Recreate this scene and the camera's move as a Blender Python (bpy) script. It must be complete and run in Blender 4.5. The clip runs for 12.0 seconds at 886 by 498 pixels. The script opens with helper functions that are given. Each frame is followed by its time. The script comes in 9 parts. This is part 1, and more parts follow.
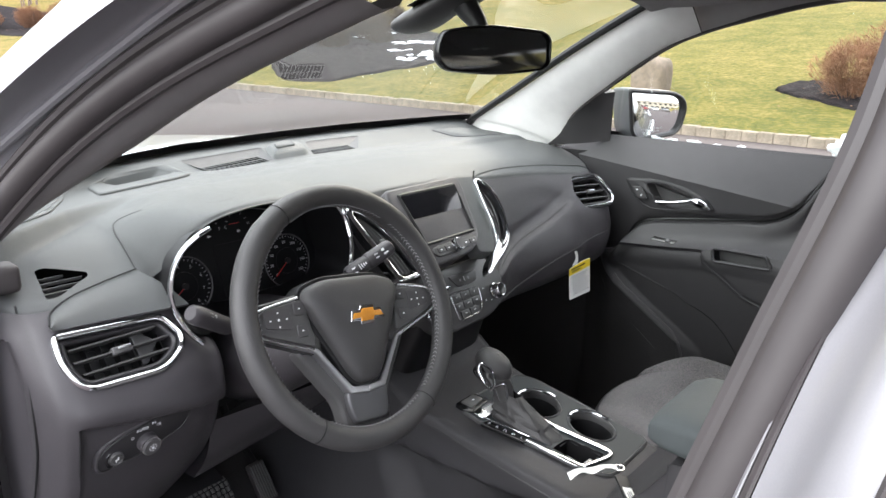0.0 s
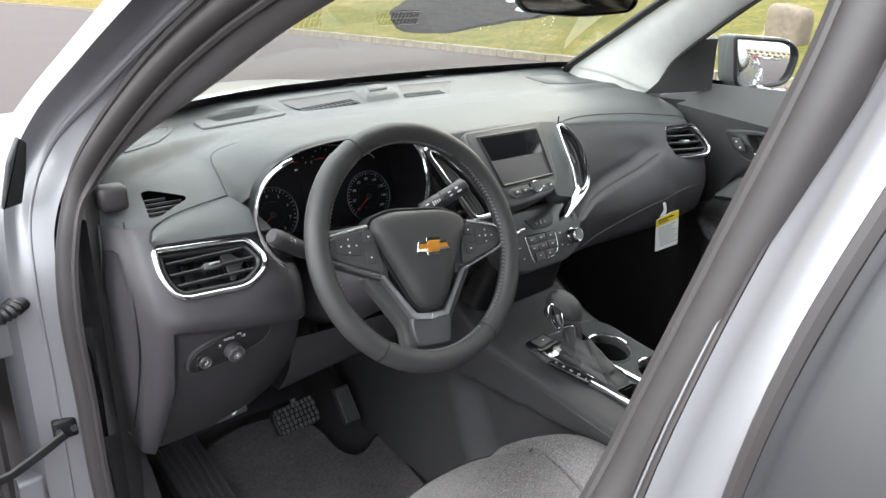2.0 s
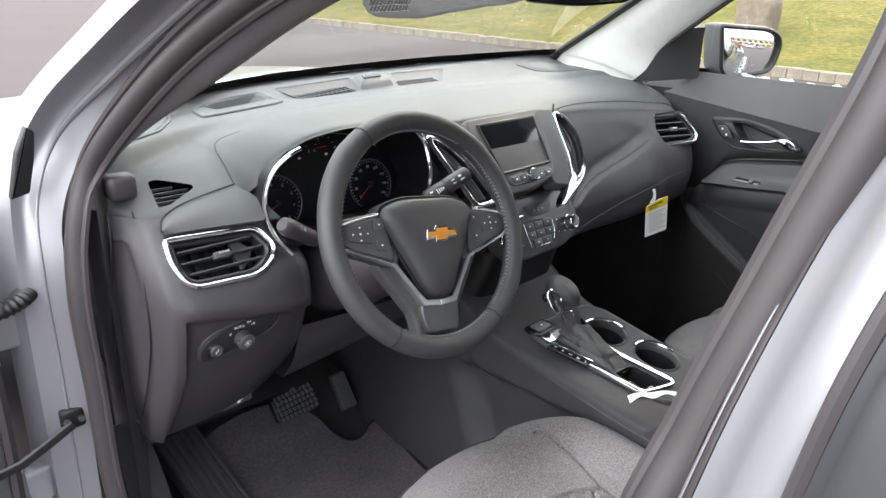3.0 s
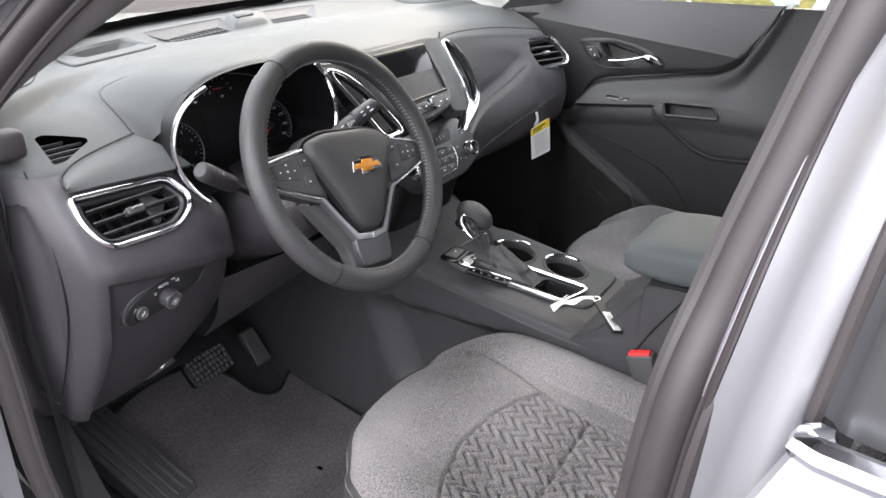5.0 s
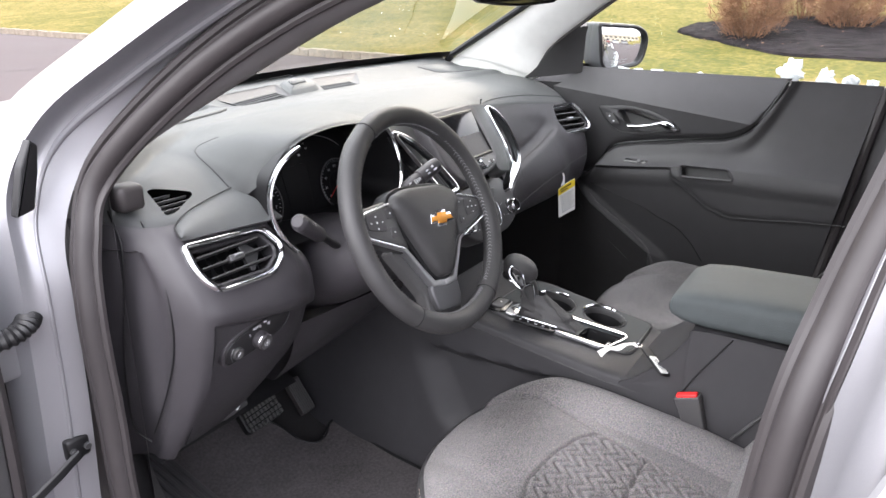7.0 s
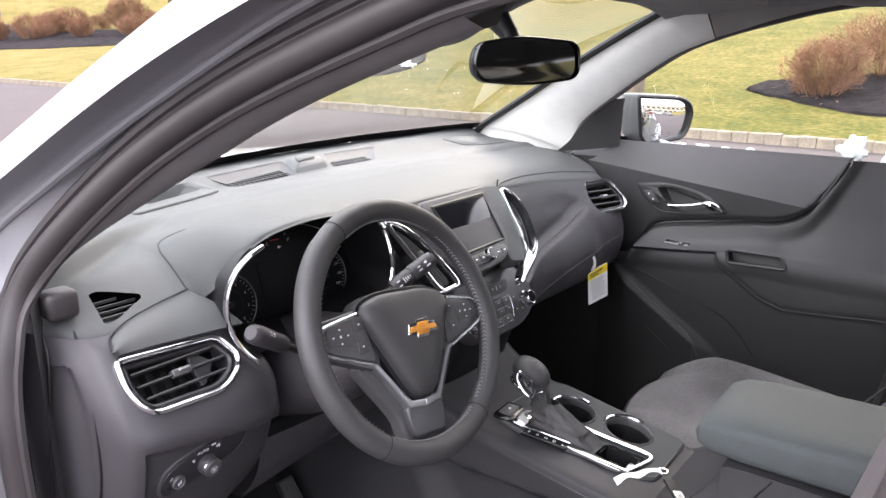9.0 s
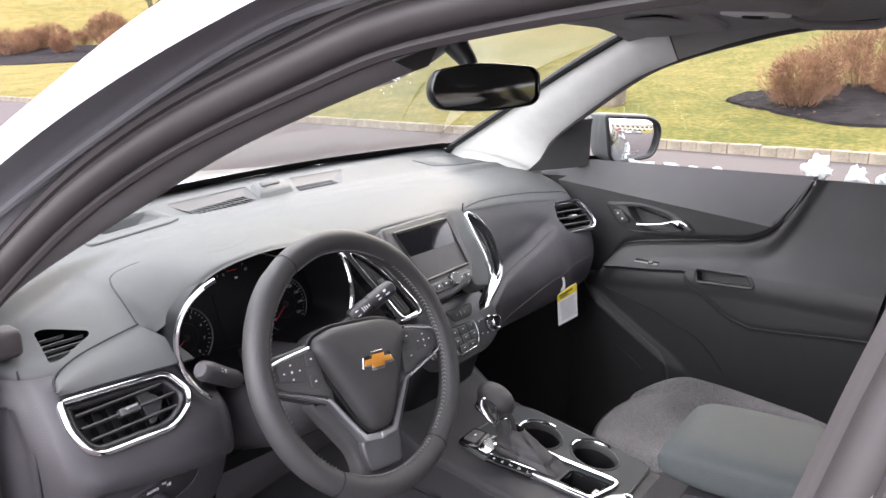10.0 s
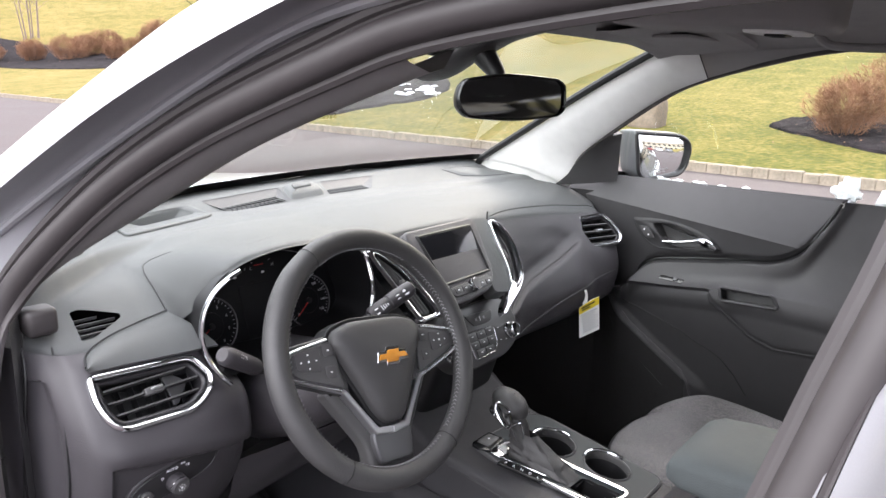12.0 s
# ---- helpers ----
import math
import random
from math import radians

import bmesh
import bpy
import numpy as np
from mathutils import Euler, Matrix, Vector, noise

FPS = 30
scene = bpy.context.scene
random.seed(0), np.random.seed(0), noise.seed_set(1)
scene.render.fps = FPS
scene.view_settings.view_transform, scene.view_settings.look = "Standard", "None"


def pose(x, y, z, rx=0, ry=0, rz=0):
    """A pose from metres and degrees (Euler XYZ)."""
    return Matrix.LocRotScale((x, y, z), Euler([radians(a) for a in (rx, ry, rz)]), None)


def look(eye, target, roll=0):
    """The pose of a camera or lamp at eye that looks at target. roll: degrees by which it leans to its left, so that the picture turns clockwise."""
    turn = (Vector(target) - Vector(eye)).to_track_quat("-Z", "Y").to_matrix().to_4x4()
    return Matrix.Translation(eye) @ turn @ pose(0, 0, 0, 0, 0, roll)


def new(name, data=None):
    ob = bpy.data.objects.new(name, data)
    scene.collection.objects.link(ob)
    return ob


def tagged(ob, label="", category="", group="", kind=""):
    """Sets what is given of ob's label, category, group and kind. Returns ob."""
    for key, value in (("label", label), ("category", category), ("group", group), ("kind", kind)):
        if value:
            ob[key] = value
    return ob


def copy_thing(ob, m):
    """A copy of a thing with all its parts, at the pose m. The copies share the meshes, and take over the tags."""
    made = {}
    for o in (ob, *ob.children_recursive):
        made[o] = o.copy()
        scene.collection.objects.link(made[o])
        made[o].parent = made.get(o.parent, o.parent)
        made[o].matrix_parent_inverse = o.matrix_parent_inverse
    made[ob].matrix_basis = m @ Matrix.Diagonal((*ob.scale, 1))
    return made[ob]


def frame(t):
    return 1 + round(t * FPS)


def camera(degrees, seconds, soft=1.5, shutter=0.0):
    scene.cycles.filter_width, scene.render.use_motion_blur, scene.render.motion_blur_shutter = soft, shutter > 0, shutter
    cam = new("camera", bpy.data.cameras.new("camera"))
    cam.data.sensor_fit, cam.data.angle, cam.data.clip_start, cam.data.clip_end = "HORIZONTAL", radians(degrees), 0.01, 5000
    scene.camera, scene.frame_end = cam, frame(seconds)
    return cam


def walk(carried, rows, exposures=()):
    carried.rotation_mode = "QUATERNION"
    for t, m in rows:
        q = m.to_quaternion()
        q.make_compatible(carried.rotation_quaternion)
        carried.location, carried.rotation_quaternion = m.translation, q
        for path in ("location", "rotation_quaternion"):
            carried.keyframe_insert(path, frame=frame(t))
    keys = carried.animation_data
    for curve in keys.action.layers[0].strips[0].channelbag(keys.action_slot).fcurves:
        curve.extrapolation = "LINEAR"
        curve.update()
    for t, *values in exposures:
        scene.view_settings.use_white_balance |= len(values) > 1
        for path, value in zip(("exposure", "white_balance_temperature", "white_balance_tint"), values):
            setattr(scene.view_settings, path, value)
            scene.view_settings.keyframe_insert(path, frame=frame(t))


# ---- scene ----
cam = camera(63.5, 12.0)
PATH = [
    (0, (-1.007, 0.019, 1.358), (0.464, 1.255, 0.802), 1.4),
    (0.5, (-1.109, -0.014, 1.367), (0.298, 1.288, 0.796), 1.5),
    (1, (-1.074, -0.054, 1.358), (0.254, 1.317, 0.76), 1.6),
    (1.5, (-1.005, -0.046, 1.358), (0.252, 1.374, 0.723), 1.2),
    (2, (-0.995, -0.06, 1.345), (0.232, 1.366, 0.665), 1.0),
    (2.5, (-1.022, -0.04, 1.347), (0.219, 1.36, 0.639), 1.2),
    (2.7, (-1.031, -0.036, 1.352), (0.223, 1.351, 0.642), 1.3),
    (4.3, (-1.075, -0.035, 1.338), (0.339, 1.146, 0.56), 1.1),
    (4.5, (-1.074, -0.026, 1.343), (0.37, 1.11, 0.551), 0.8),
    (5, (-1.123, 0.042, 1.319), (0.379, 1.063, 0.48), -0.1),
    (5.5, (-1.159, 0.065, 1.266), (0.389, 0.98, 0.392), -0.5),
    (6, (-1.117, 0.145, 1.276), (0.466, 1.026, 0.427), -0.7),
    (6.5, (-1.165, 0.136, 1.3), (0.435, 1.053, 0.528), -0.1),
    (7, (-1.271, 0.104, 1.332), (0.313, 1.12, 0.654), 0.6),
    (7.2, (-1.252, 0.102, 1.336), (0.321, 1.155, 0.691), 1.0),
    (8.8, (-1.098, 0.104, 1.355), (0.412, 1.296, 0.808), 0.7),
    (9, (-1.075, 0.1, 1.367), (0.441, 1.286, 0.826), 0.4),
    (9.5, (-1.045, 0.079, 1.379), (0.489, 1.251, 0.856), -0.1),
    (10, (-1.038, 0.074, 1.39), (0.509, 1.236, 0.881), 0.0),
    (10.5, (-1.041, 0.095, 1.378), (0.503, 1.262, 0.877), 0.9),
    (11, (-1.103, 0.141, 1.358), (0.413, 1.345, 0.858), 1.7),
    (11.5, (-1.096, 0.095, 1.375), (0.396, 1.333, 0.885), 2.1),
    (12, (-1.05, 0.035, 1.379), (0.445, 1.279, 0.91), 1.7),
]
walk(cam, [(t, look(eye, target, roll)) for t, eye, target, roll in PATH], [(0.0, 1.98, 6500, 9), (1.0, 1.98, 6500, 7), (2.0, 1.98, 6500, 5), (2.5, 1.98, 6500, 6), (4.5, 2.12, 6500, 11), (5.5, 2.05, 6500, 13), (6.0, 2.18, 6500, 13), (6.5, 2.30, 6500, 12), (7.0, 2.12, 6500, 13), (9.0, 2.10, 6500, 16), (10.5, 2.10, 6500, 15), (12.0, 2.08, 6500, 13)])

from mathutils.bvhtree import BVHTree

GROUND = -0.07

# ---- light: bright overcast sky, low soft sun behind thin cloud ----
world = bpy.data.worlds.new("overcast_sky")
scene.world = world
world.use_nodes = True
wn = world.node_tree
sky = wn.nodes.new("ShaderNodeTexSky")
sky.sky_type = "NISHITA"
sky.sun_disc = False
sky.sun_elevation = radians(32)
sky.sun_rotation = radians(72)
sky.air_density = 1.0
sky.dust_density = 4.0
sky.ozone_density = 1.0
soften = wn.nodes.new("ShaderNodeMixRGB")
soften.inputs[0].default_value = 0.72
soften.inputs[2].default_value = (8.3, 8.25, 8.7, 1)
wn.links.new(sky.outputs[0], soften.inputs[1])
# an overcast sky is brightest overhead and dims evenly towards the horizon
way = wn.nodes.new("ShaderNodeTexCoord")
parts = wn.nodes.new("ShaderNodeSeparateXYZ")
climb = wn.nodes.new("ShaderNodeMapRange")
climb.inputs["To Min"].default_value, climb.inputs["To Max"].default_value = 0.68, 1.3
dome = wn.nodes.new("ShaderNodeVectorMath")
dome.operation = "SCALE"
wn.links.new(way.outputs["Generated"], parts.inputs[0])
wn.links.new(parts.outputs["Z"], climb.inputs["Value"])
wn.links.new(soften.outputs[0], dome.inputs[0])
wn.links.new(climb.outputs[0], dome.inputs["Scale"])
wn.links.new(dome.outputs[0], wn.nodes["Background"].inputs[0])
wn.nodes["Background"].inputs[1].default_value = 0.15

sun_data = bpy.data.lights.new("sun", "SUN")
sun_data.energy = 1.35
sun_data.angle = radians(75)
sun_data.color = (1.0, 0.99, 0.975)
sun = new("sun", sun_data)
sun.matrix_world = look((0, 0, 0), (-math.sin(radians(72)) * -1 * 0.8, 0.8 * -math.cos(radians(72)), -0.62))


# ---- materials ----
def material(name, colour, rough=0.5, metal=0.0, vary=0.12, scale=30.0, bump=0.0, bump_scale=400.0, coat=0.0, spec=0.5, big=3.0, sheen=0.0, fleck=0.0):
    """A surface with colour variation at two scales and fine relief."""
    m = bpy.data.materials.new(name)
    m.use_nodes = True
    nt = m.node_tree
    p = nt.nodes["Principled BSDF"]
    p.inputs["Roughness"].default_value = rough
    p.inputs["Metallic"].default_value = metal
    p.inputs["Coat Weight"].default_value = coat
    p.inputs["Coat Roughness"].default_value = 0.08
    p.inputs["Specular IOR Level"].default_value = spec
    p.inputs["Sheen Weight"].default_value = sheen
    co = nt.nodes.new("ShaderNodeTexCoord")
    fine, wide = nt.nodes.new("ShaderNodeTexNoise"), nt.nodes.new("ShaderNodeTexNoise")
    fine.inputs["Scale"].default_value, wide.inputs["Scale"].default_value = scale, big
    fine.inputs["Detail"].default_value = 4
    for n in (fine, wide):
        nt.links.new(co.outputs["Object"], n.inputs["Vector"])
    add = nt.nodes.new("ShaderNodeMath")
    nt.links.new(fine.outputs["Fac"], add.inputs[0])
    nt.links.new(wide.outputs["Fac"], add.inputs[1])
    ramp = nt.nodes.new("ShaderNodeMapRange")
    ramp.inputs["From Min"].default_value, ramp.inputs["From Max"].default_value = 0.6, 1.4
    ramp.inputs["To Min"].default_value, ramp.inputs["To Max"].default_value = 1 - vary, 1 + vary
    nt.links.new(add.outputs[0], ramp.inputs["Value"])
    tint = nt.nodes.new("ShaderNodeVectorMath")
    tint.operation = "SCALE"
    tint.inputs[0].default_value = colour
    nt.links.new(ramp.outputs[0], tint.inputs["Scale"])
    if fleck:
        # threads of slightly different hues
        threads = nt.nodes.new("ShaderNodeMixRGB")
        threads.blend_type = "OVERLAY"
        threads.inputs[0].default_value = fleck
        nt.links.new(tint.outputs[0], threads.inputs[1])
        nt.links.new(fine.outputs["Color"], threads.inputs[2])
        nt.links.new(threads.outputs[0], p.inputs["Base Color"])
    else:
        nt.links.new(tint.outputs[0], p.inputs["Base Color"])
    rr = nt.nodes.new("ShaderNodeMapRange")
    rr.inputs["From Min"].default_value, rr.inputs["From Max"].default_value = 0.3, 0.7
    rr.inputs["To Min"].default_value, rr.inputs["To Max"].default_value = max(rough - 0.06, 0.02), min(rough + 0.06, 1)
    nt.links.new(wide.outputs["Fac"], rr.inputs["Value"])
    if rough > 0.1:
        nt.links.new(rr.outputs[0], p.inputs["Roughness"])
    if bump:
        g = nt.nodes.new("ShaderNodeTexVoronoi")
        g.inputs["Scale"].default_value = bump_scale
        nt.links.new(co.outputs["Object"], g.inputs["Vector"])
        b = nt.nodes.new("ShaderNodeBump")
        b.inputs["Strength"].default_value = bump
        b.inputs["Distance"].default_value = 0.001
        nt.links.new(g.outputs["Distance"], b.inputs["Height"])
        nt.links.new(b.outputs[0], p.inputs["Normal"])
    return m


PAD = material("soft_grained_vinyl", (0.082, 0.085, 0.085), 0.52, bump=0.35, bump_scale=900, vary=0.08, spec=0.4)
FASCIAPL = material("dark_fascia_plastic", (0.045, 0.0415, 0.046), 0.46, bump=0.3, bump_scale=900, vary=0.1)
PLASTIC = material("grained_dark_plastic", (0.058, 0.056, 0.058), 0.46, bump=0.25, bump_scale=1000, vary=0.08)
SMOOTHPL = material("smooth_dark_plastic", (0.065, 0.064, 0.065), 0.38, vary=0.06)
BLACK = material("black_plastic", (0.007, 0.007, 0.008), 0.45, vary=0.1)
GAUGEFACE = material("matt_gauge_face", (0.006, 0.006, 0.007), 0.5, vary=0.1, spec=0.2)
FILMBLACK = material("dull_black_film", (0.04, 0.04, 0.043), 0.34, vary=0.08)
GLOSSBLACK = material("gloss_black_plastic", (0.008, 0.008, 0.009), 0.12, vary=0.05)
LEATHER = material("black_leather", (0.045, 0.044, 0.045), 0.48, bump=0.35, bump_scale=700, vary=0.1)
CHROME = material("satin_chrome", (0.62, 0.63, 0.65), 0.1, 1.0, vary=0.03)
SATIN = material("satin_silver_plastic", (0.5, 0.5, 0.52), 0.32, 0.9, vary=0.04)
BRIGHTTRIM = material("bright_satin_metal", (0.78, 0.79, 0.81), 0.26, 1.0, vary=0.03)
# grey plastic, also the silver mirror shell with its shade put into the colour
MIRRORSHELL = material("grey_plastic_shaded_shell", (0.10, 0.107, 0.112), 0.42, 0.3, vary=0.05)
SATIN_DARK = material("dark_satin_plastic", (0.10, 0.10, 0.105), 0.38, 0.5, vary=0.04)
FABRIC = material("grey_woven_fabric", (0.140, 0.133, 0.134), 0.92, bump=1.0, bump_scale=750, vary=1.15, scale=470, sheen=0.1, fleck=0.35)
# one pillar trim as a pale lit copy and a grey shaded copy
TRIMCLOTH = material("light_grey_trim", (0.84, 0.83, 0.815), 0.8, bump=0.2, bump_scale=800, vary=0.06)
SHADEDTRIM = material("shaded_pillar_trim", (0.2, 0.19, 0.192), 0.8, bump=0.2, bump_scale=800, vary=0.06)
HEADLINER = material("grey_headliner", (0.32, 0.31, 0.31), 0.95, bump=0.4, bump_scale=700, vary=0.08)
RUBBER = material("black_rubber_seal", (0.040, 0.035, 0.036), 0.5, vary=0.15)
PAINT = material("silver_metallic_paint", (0.29, 0.288, 0.305), 0.42, 0.5, vary=0.04, coat=0.5, scale=900)
DOORPL = material("soft_door_vinyl", (0.040, 0.039, 0.041), 0.46, bump=0.3, bump_scale=900, vary=0.1)
MATCARPET = material("dusty_mat_carpet", (0.078, 0.071, 0.074), 0.97, bump=1.0, bump_scale=420, vary=0.6, scale=160, big=6)
CARPET = material("black_carpet", (0.023, 0.022, 0.023), 0.97, bump=1.0, bump_scale=500, vary=0.3, scale=300)
ORANGE = material("amber_enamel", (0.75, 0.32, 0.05), 0.25, 0.4, vary=0.25, scale=60)
RED = material("red_plastic", (0.75, 0.03, 0.03), 0.4)
GREEN = material("green_tape", (0.02, 0.35, 0.22), 0.5)
WHITE = material("white_paper", (0.8, 0.8, 0.78), 0.7, vary=0.03)
YELLOW = material("yellow_print", (0.8, 0.62, 0.03), 0.6, vary=0.03)
GREYINK = material("grey_print", (0.25, 0.25, 0.26), 0.6)
DIMINK = material("pale_gauge_print", (0.42, 0.43, 0.45), 0.5)
WHITEINK = material("white_print", (0.75, 0.76, 0.78), 0.5)
SNOW = material("melting_snow", (0.85, 0.87, 0.9), 0.6, bump=0.5, bump_scale=120, vary=0.05)
ASPHALT = material("wet_asphalt", (0.045, 0.0325, 0.033), 0.8, bump=0.6, bump_scale=160, vary=0.4, scale=40, big=0.35)
CRACK = material("dark_crack_sealer", (0.016, 0.014, 0.015), 0.7, bump=0.4, bump_scale=120, vary=0.3)
KERBSTONE = material("granite_kerb", (0.21, 0.175, 0.135), 0.85, bump=0.8, bump_scale=60, vary=0.35, scale=25)
MULCH = material("dark_mulch", (0.016, 0.0135, 0.0145), 1.0, bump=1.0, bump_scale=18, vary=0.9, scale=22, spec=0.08, fleck=0.3)
TWIG = material("reddish_twigs", (0.225, 0.125, 0.078), 0.95, vary=0.6, scale=5, big=1.2, spec=0.1)
DULLTWIG = material("grey_brown_twigs", (0.075, 0.058, 0.046), 0.95, vary=0.5, scale=5, spec=0.1)
DEADLEAF = material("dry_leaf", (0.20, 0.115, 0.065), 0.8, vary=0.3, scale=3)
MOSSBARK = material("green_brown_bark", (0.085, 0.08, 0.04), 0.9, bump=0.8, bump_scale=50, vary=0.3)
PALEBARK = material("pale_birch_bark", (0.19, 0.145, 0.125), 0.9, bump=0.5, bump_scale=30, vary=0.3)
ROCK = material("tan_boulder", (0.17, 0.135, 0.105), 0.9, bump=0.8, bump_scale=15, vary=0.25, scale=12)
MIRROR = material("mirror_glass", (0.9, 0.91, 0.92), 0.02, 1.0, vary=0.0)
DARKMIRROR = material("dimming_mirror_glass", (0.13, 0.135, 0.14), 0.16, 1.0, vary=0.0)
SCREENGLASS = material("dark_screen_glass", (0.01, 0.01, 0.012), 0.09, vary=0.0)


def lawn_material():
    """Short winter grass: green and straw-coloured patches, tufts and a fine blade grain."""
    m = bpy.data.materials.new("winter_lawn")
    m.use_nodes = True
    nt = m.node_tree
    p = nt.nodes["Principled BSDF"]
    p.inputs["Roughness"].default_value = 0.95
    p.inputs["Specular IOR Level"].default_value = 0.15
    co = nt.nodes.new("ShaderNodeTexCoord")
    noises = []
    for scale, detail in ((0.16, 3), (1.1, 4), (9.0, 6), (45.0, 4)):
        n = nt.nodes.new("ShaderNodeTexNoise")
        n.inputs["Scale"].default_value, n.inputs["Detail"].default_value = scale, detail
        nt.links.new(co.outputs["Object"], n.inputs["Vector"])
        noises.append(n)
    total = None
    for n, weight in zip(noises, (0.75, 0.85, 1.5, 1.2)):
        k = nt.nodes.new("ShaderNodeMath")
        k.operation = "MULTIPLY_ADD"
        k.inputs[1].default_value = weight
        k.inputs[2].default_value = 0.5 - 0.5 * (0.75 + 0.85 + 1.5 + 1.2)
        nt.links.new(n.outputs["Fac"], k.inputs[0])
        if total:
            nt.links.new(total.outputs[0], k.inputs[2])
        total = k
    # the grass grows drier up the bank and along the road
    reach, dry, sum_up = nt.nodes.new("ShaderNodeVectorMath"), nt.nodes.new("ShaderNodeMapRange"), nt.nodes.new("ShaderNodeMath")
    reach.operation = "LENGTH"
    dry.inputs["From Min"].default_value, dry.inputs["From Max"].default_value = 13, 45
    dry.inputs["To Min"].default_value, dry.inputs["To Max"].default_value = -0.05, 0.16
    nt.links.new(co.outputs["Object"], reach.inputs[0])
    nt.links.new(reach.outputs["Value"], dry.inputs["Value"])
    nt.links.new(dry.outputs[0], sum_up.inputs[0])
    nt.links.new(total.outputs[0], sum_up.inputs[1])
    total = sum_up
    ramp = nt.nodes.new("ShaderNodeValToRGB")
    e = ramp.color_ramp.elements
    e[0].position, e[0].color = 0.10, (0.048, 0.056, 0.011, 1)
    e[1].position, e[1].color = 0.92, (0.20, 0.145, 0.052, 1)
    mid = e.new(0.48)
    mid.color = (0.098, 0.091, 0.018, 1)
    nt.links.new(total.outputs[0], ramp.inputs[0])
    nt.links.new(ramp.outputs[0], p.inputs["Base Color"])
    b = nt.nodes.new("ShaderNodeBump")
    b.inputs["Strength"].default_value, b.inputs["Distance"].default_value = 0.9, 0.03
    nt.links.new(noises[2].outputs["Fac"], b.inputs["Height"])
    nt.links.new(b.outputs[0], p.inputs["Normal"])
    return m


GRASS = lawn_material()


def glass(name, tint, low=0.10):
    m = bpy.data.materials.new(name)
    m.use_nodes = True
    nt = m.node_tree
    out = nt.nodes["Material Output"]
    clear, gloss, mix, fres = (nt.nodes.new("ShaderNode" + k) for k in ("BsdfTransparent", "BsdfGlossy", "MixShader", "LayerWeight"))
    clear.inputs[0].default_value = (*tint, 1)
    gloss.inputs["Roughness"].default_value = 0.01
    fres.inputs["Blend"].default_value = 0.5
    power, scale = nt.nodes.new("ShaderNodeMath"), nt.nodes.new("ShaderNodeMapRange")
    power.operation = "POWER"
    power.inputs[1].default_value = 3.6
    scale.inputs["To Min"].default_value, scale.inputs["To Max"].default_value = low, 1.0
    nt.links.new(fres.outputs["Facing"], power.inputs[0])
    nt.links.new(power.outputs[0], scale.inputs["Value"])
    nt.links.new(scale.outputs[0], mix.inputs[0])
    nt.links.new(clear.outputs[0], mix.inputs[1])
    nt.links.new(gloss.outputs[0], mix.inputs[2])
    nt.links.new(mix.outputs[0], out.inputs[0])
    return m


WINDSHIELD = glass("windshield_glass", (0.96, 1.0, 0.97), 0.05)
SIDEGLASS = glass("side_window_glass", (0.96, 0.99, 0.96), 0.05)


# ---- mesh helpers ----
def link(name, bm, mat, smooth=True, angle=35):
    """One mesh object from a bmesh."""
    me = bpy.data.meshes.new(name)
    bmesh.ops.recalc_face_normals(bm, faces=bm.faces)
    bm.to_mesh(me)
    bm.free()
    if smooth:
        me.polygons.foreach_set("use_smooth", [True] * len(me.polygons))
        me.set_sharp_from_angle(angle=radians(angle))
    me.materials.append(mat)
    return new(name, me)


def part(name, bm, mat, parent=None, label="", smooth=True, angle=35):
    """A bmesh as one mesh object, under a thing or a part."""
    ob = link(name, bm, mat, smooth, angle)
    if parent is not None:
        ob.parent = parent
    return tagged(ob, label)


def thing(name, at, label, category, group="", kind=""):
    ob = new(name)
    ob.empty_display_size = 0.05
    return tagged(ob, label, category, group, kind)


def rounded(pts, n=8, closed=False):
    """Catmull-Rom curve through points, n steps between two of them."""
    pts = [Vector(p) for p in pts]
    m, out = len(pts), []
    for i in range(m if closed else m - 1):
        a = pts[(i - 1) % m] if closed or i else pts[0] * 2 - pts[1]
        b, c = pts[i], pts[(i + 1) % m]
        d = pts[(i + 2) % m] if closed or i + 2 < m else pts[-1] * 2 - pts[-2]
        for k in range(n):
            t = k / n
            out.append(0.5 * (2 * b + (c - a) * t + (2 * a - 5 * b + 4 * c - d) * t * t + (3 * b - a - 3 * c + d) * t ** 3))
    if not closed:
        out.append(pts[-1].copy())
    return out


def grid(rows, bm=None, close_u=False, close_v=False):
    """A sheet of quads through rows of points."""
    bm = bm or bmesh.new()
    vs = [[bm.verts.new(p) for p in r] for r in rows]
    nr, nc = len(vs), len(vs[0])
    for i in range(nr if close_u else nr - 1):
        for j in range(nc if close_v else nc - 1):
            a, b, c, d = vs[i][j], vs[i][(j + 1) % nc], vs[(i + 1) % nr][(j + 1) % nc], vs[(i + 1) % nr][j]
            if len({a, b, c, d}) == 4:
                bm.faces.new((a, b, c, d))
    return bm


def surface(sections, n=6, m=6):
    """A smooth sheet through sections, each a list of points of the same count."""
    fine = [rounded(s, m) for s in sections]
    cols = [rounded(c, n) for c in zip(*fine)]
    return [list(r) for r in zip(*cols)]


def thicken(bm, t):
    """Give a sheet a thickness."""
    bmesh.ops.recalc_face_normals(bm, faces=bm.faces)
    bmesh.ops.solidify(bm, geom=bm.faces[:], thickness=t)
    return bm


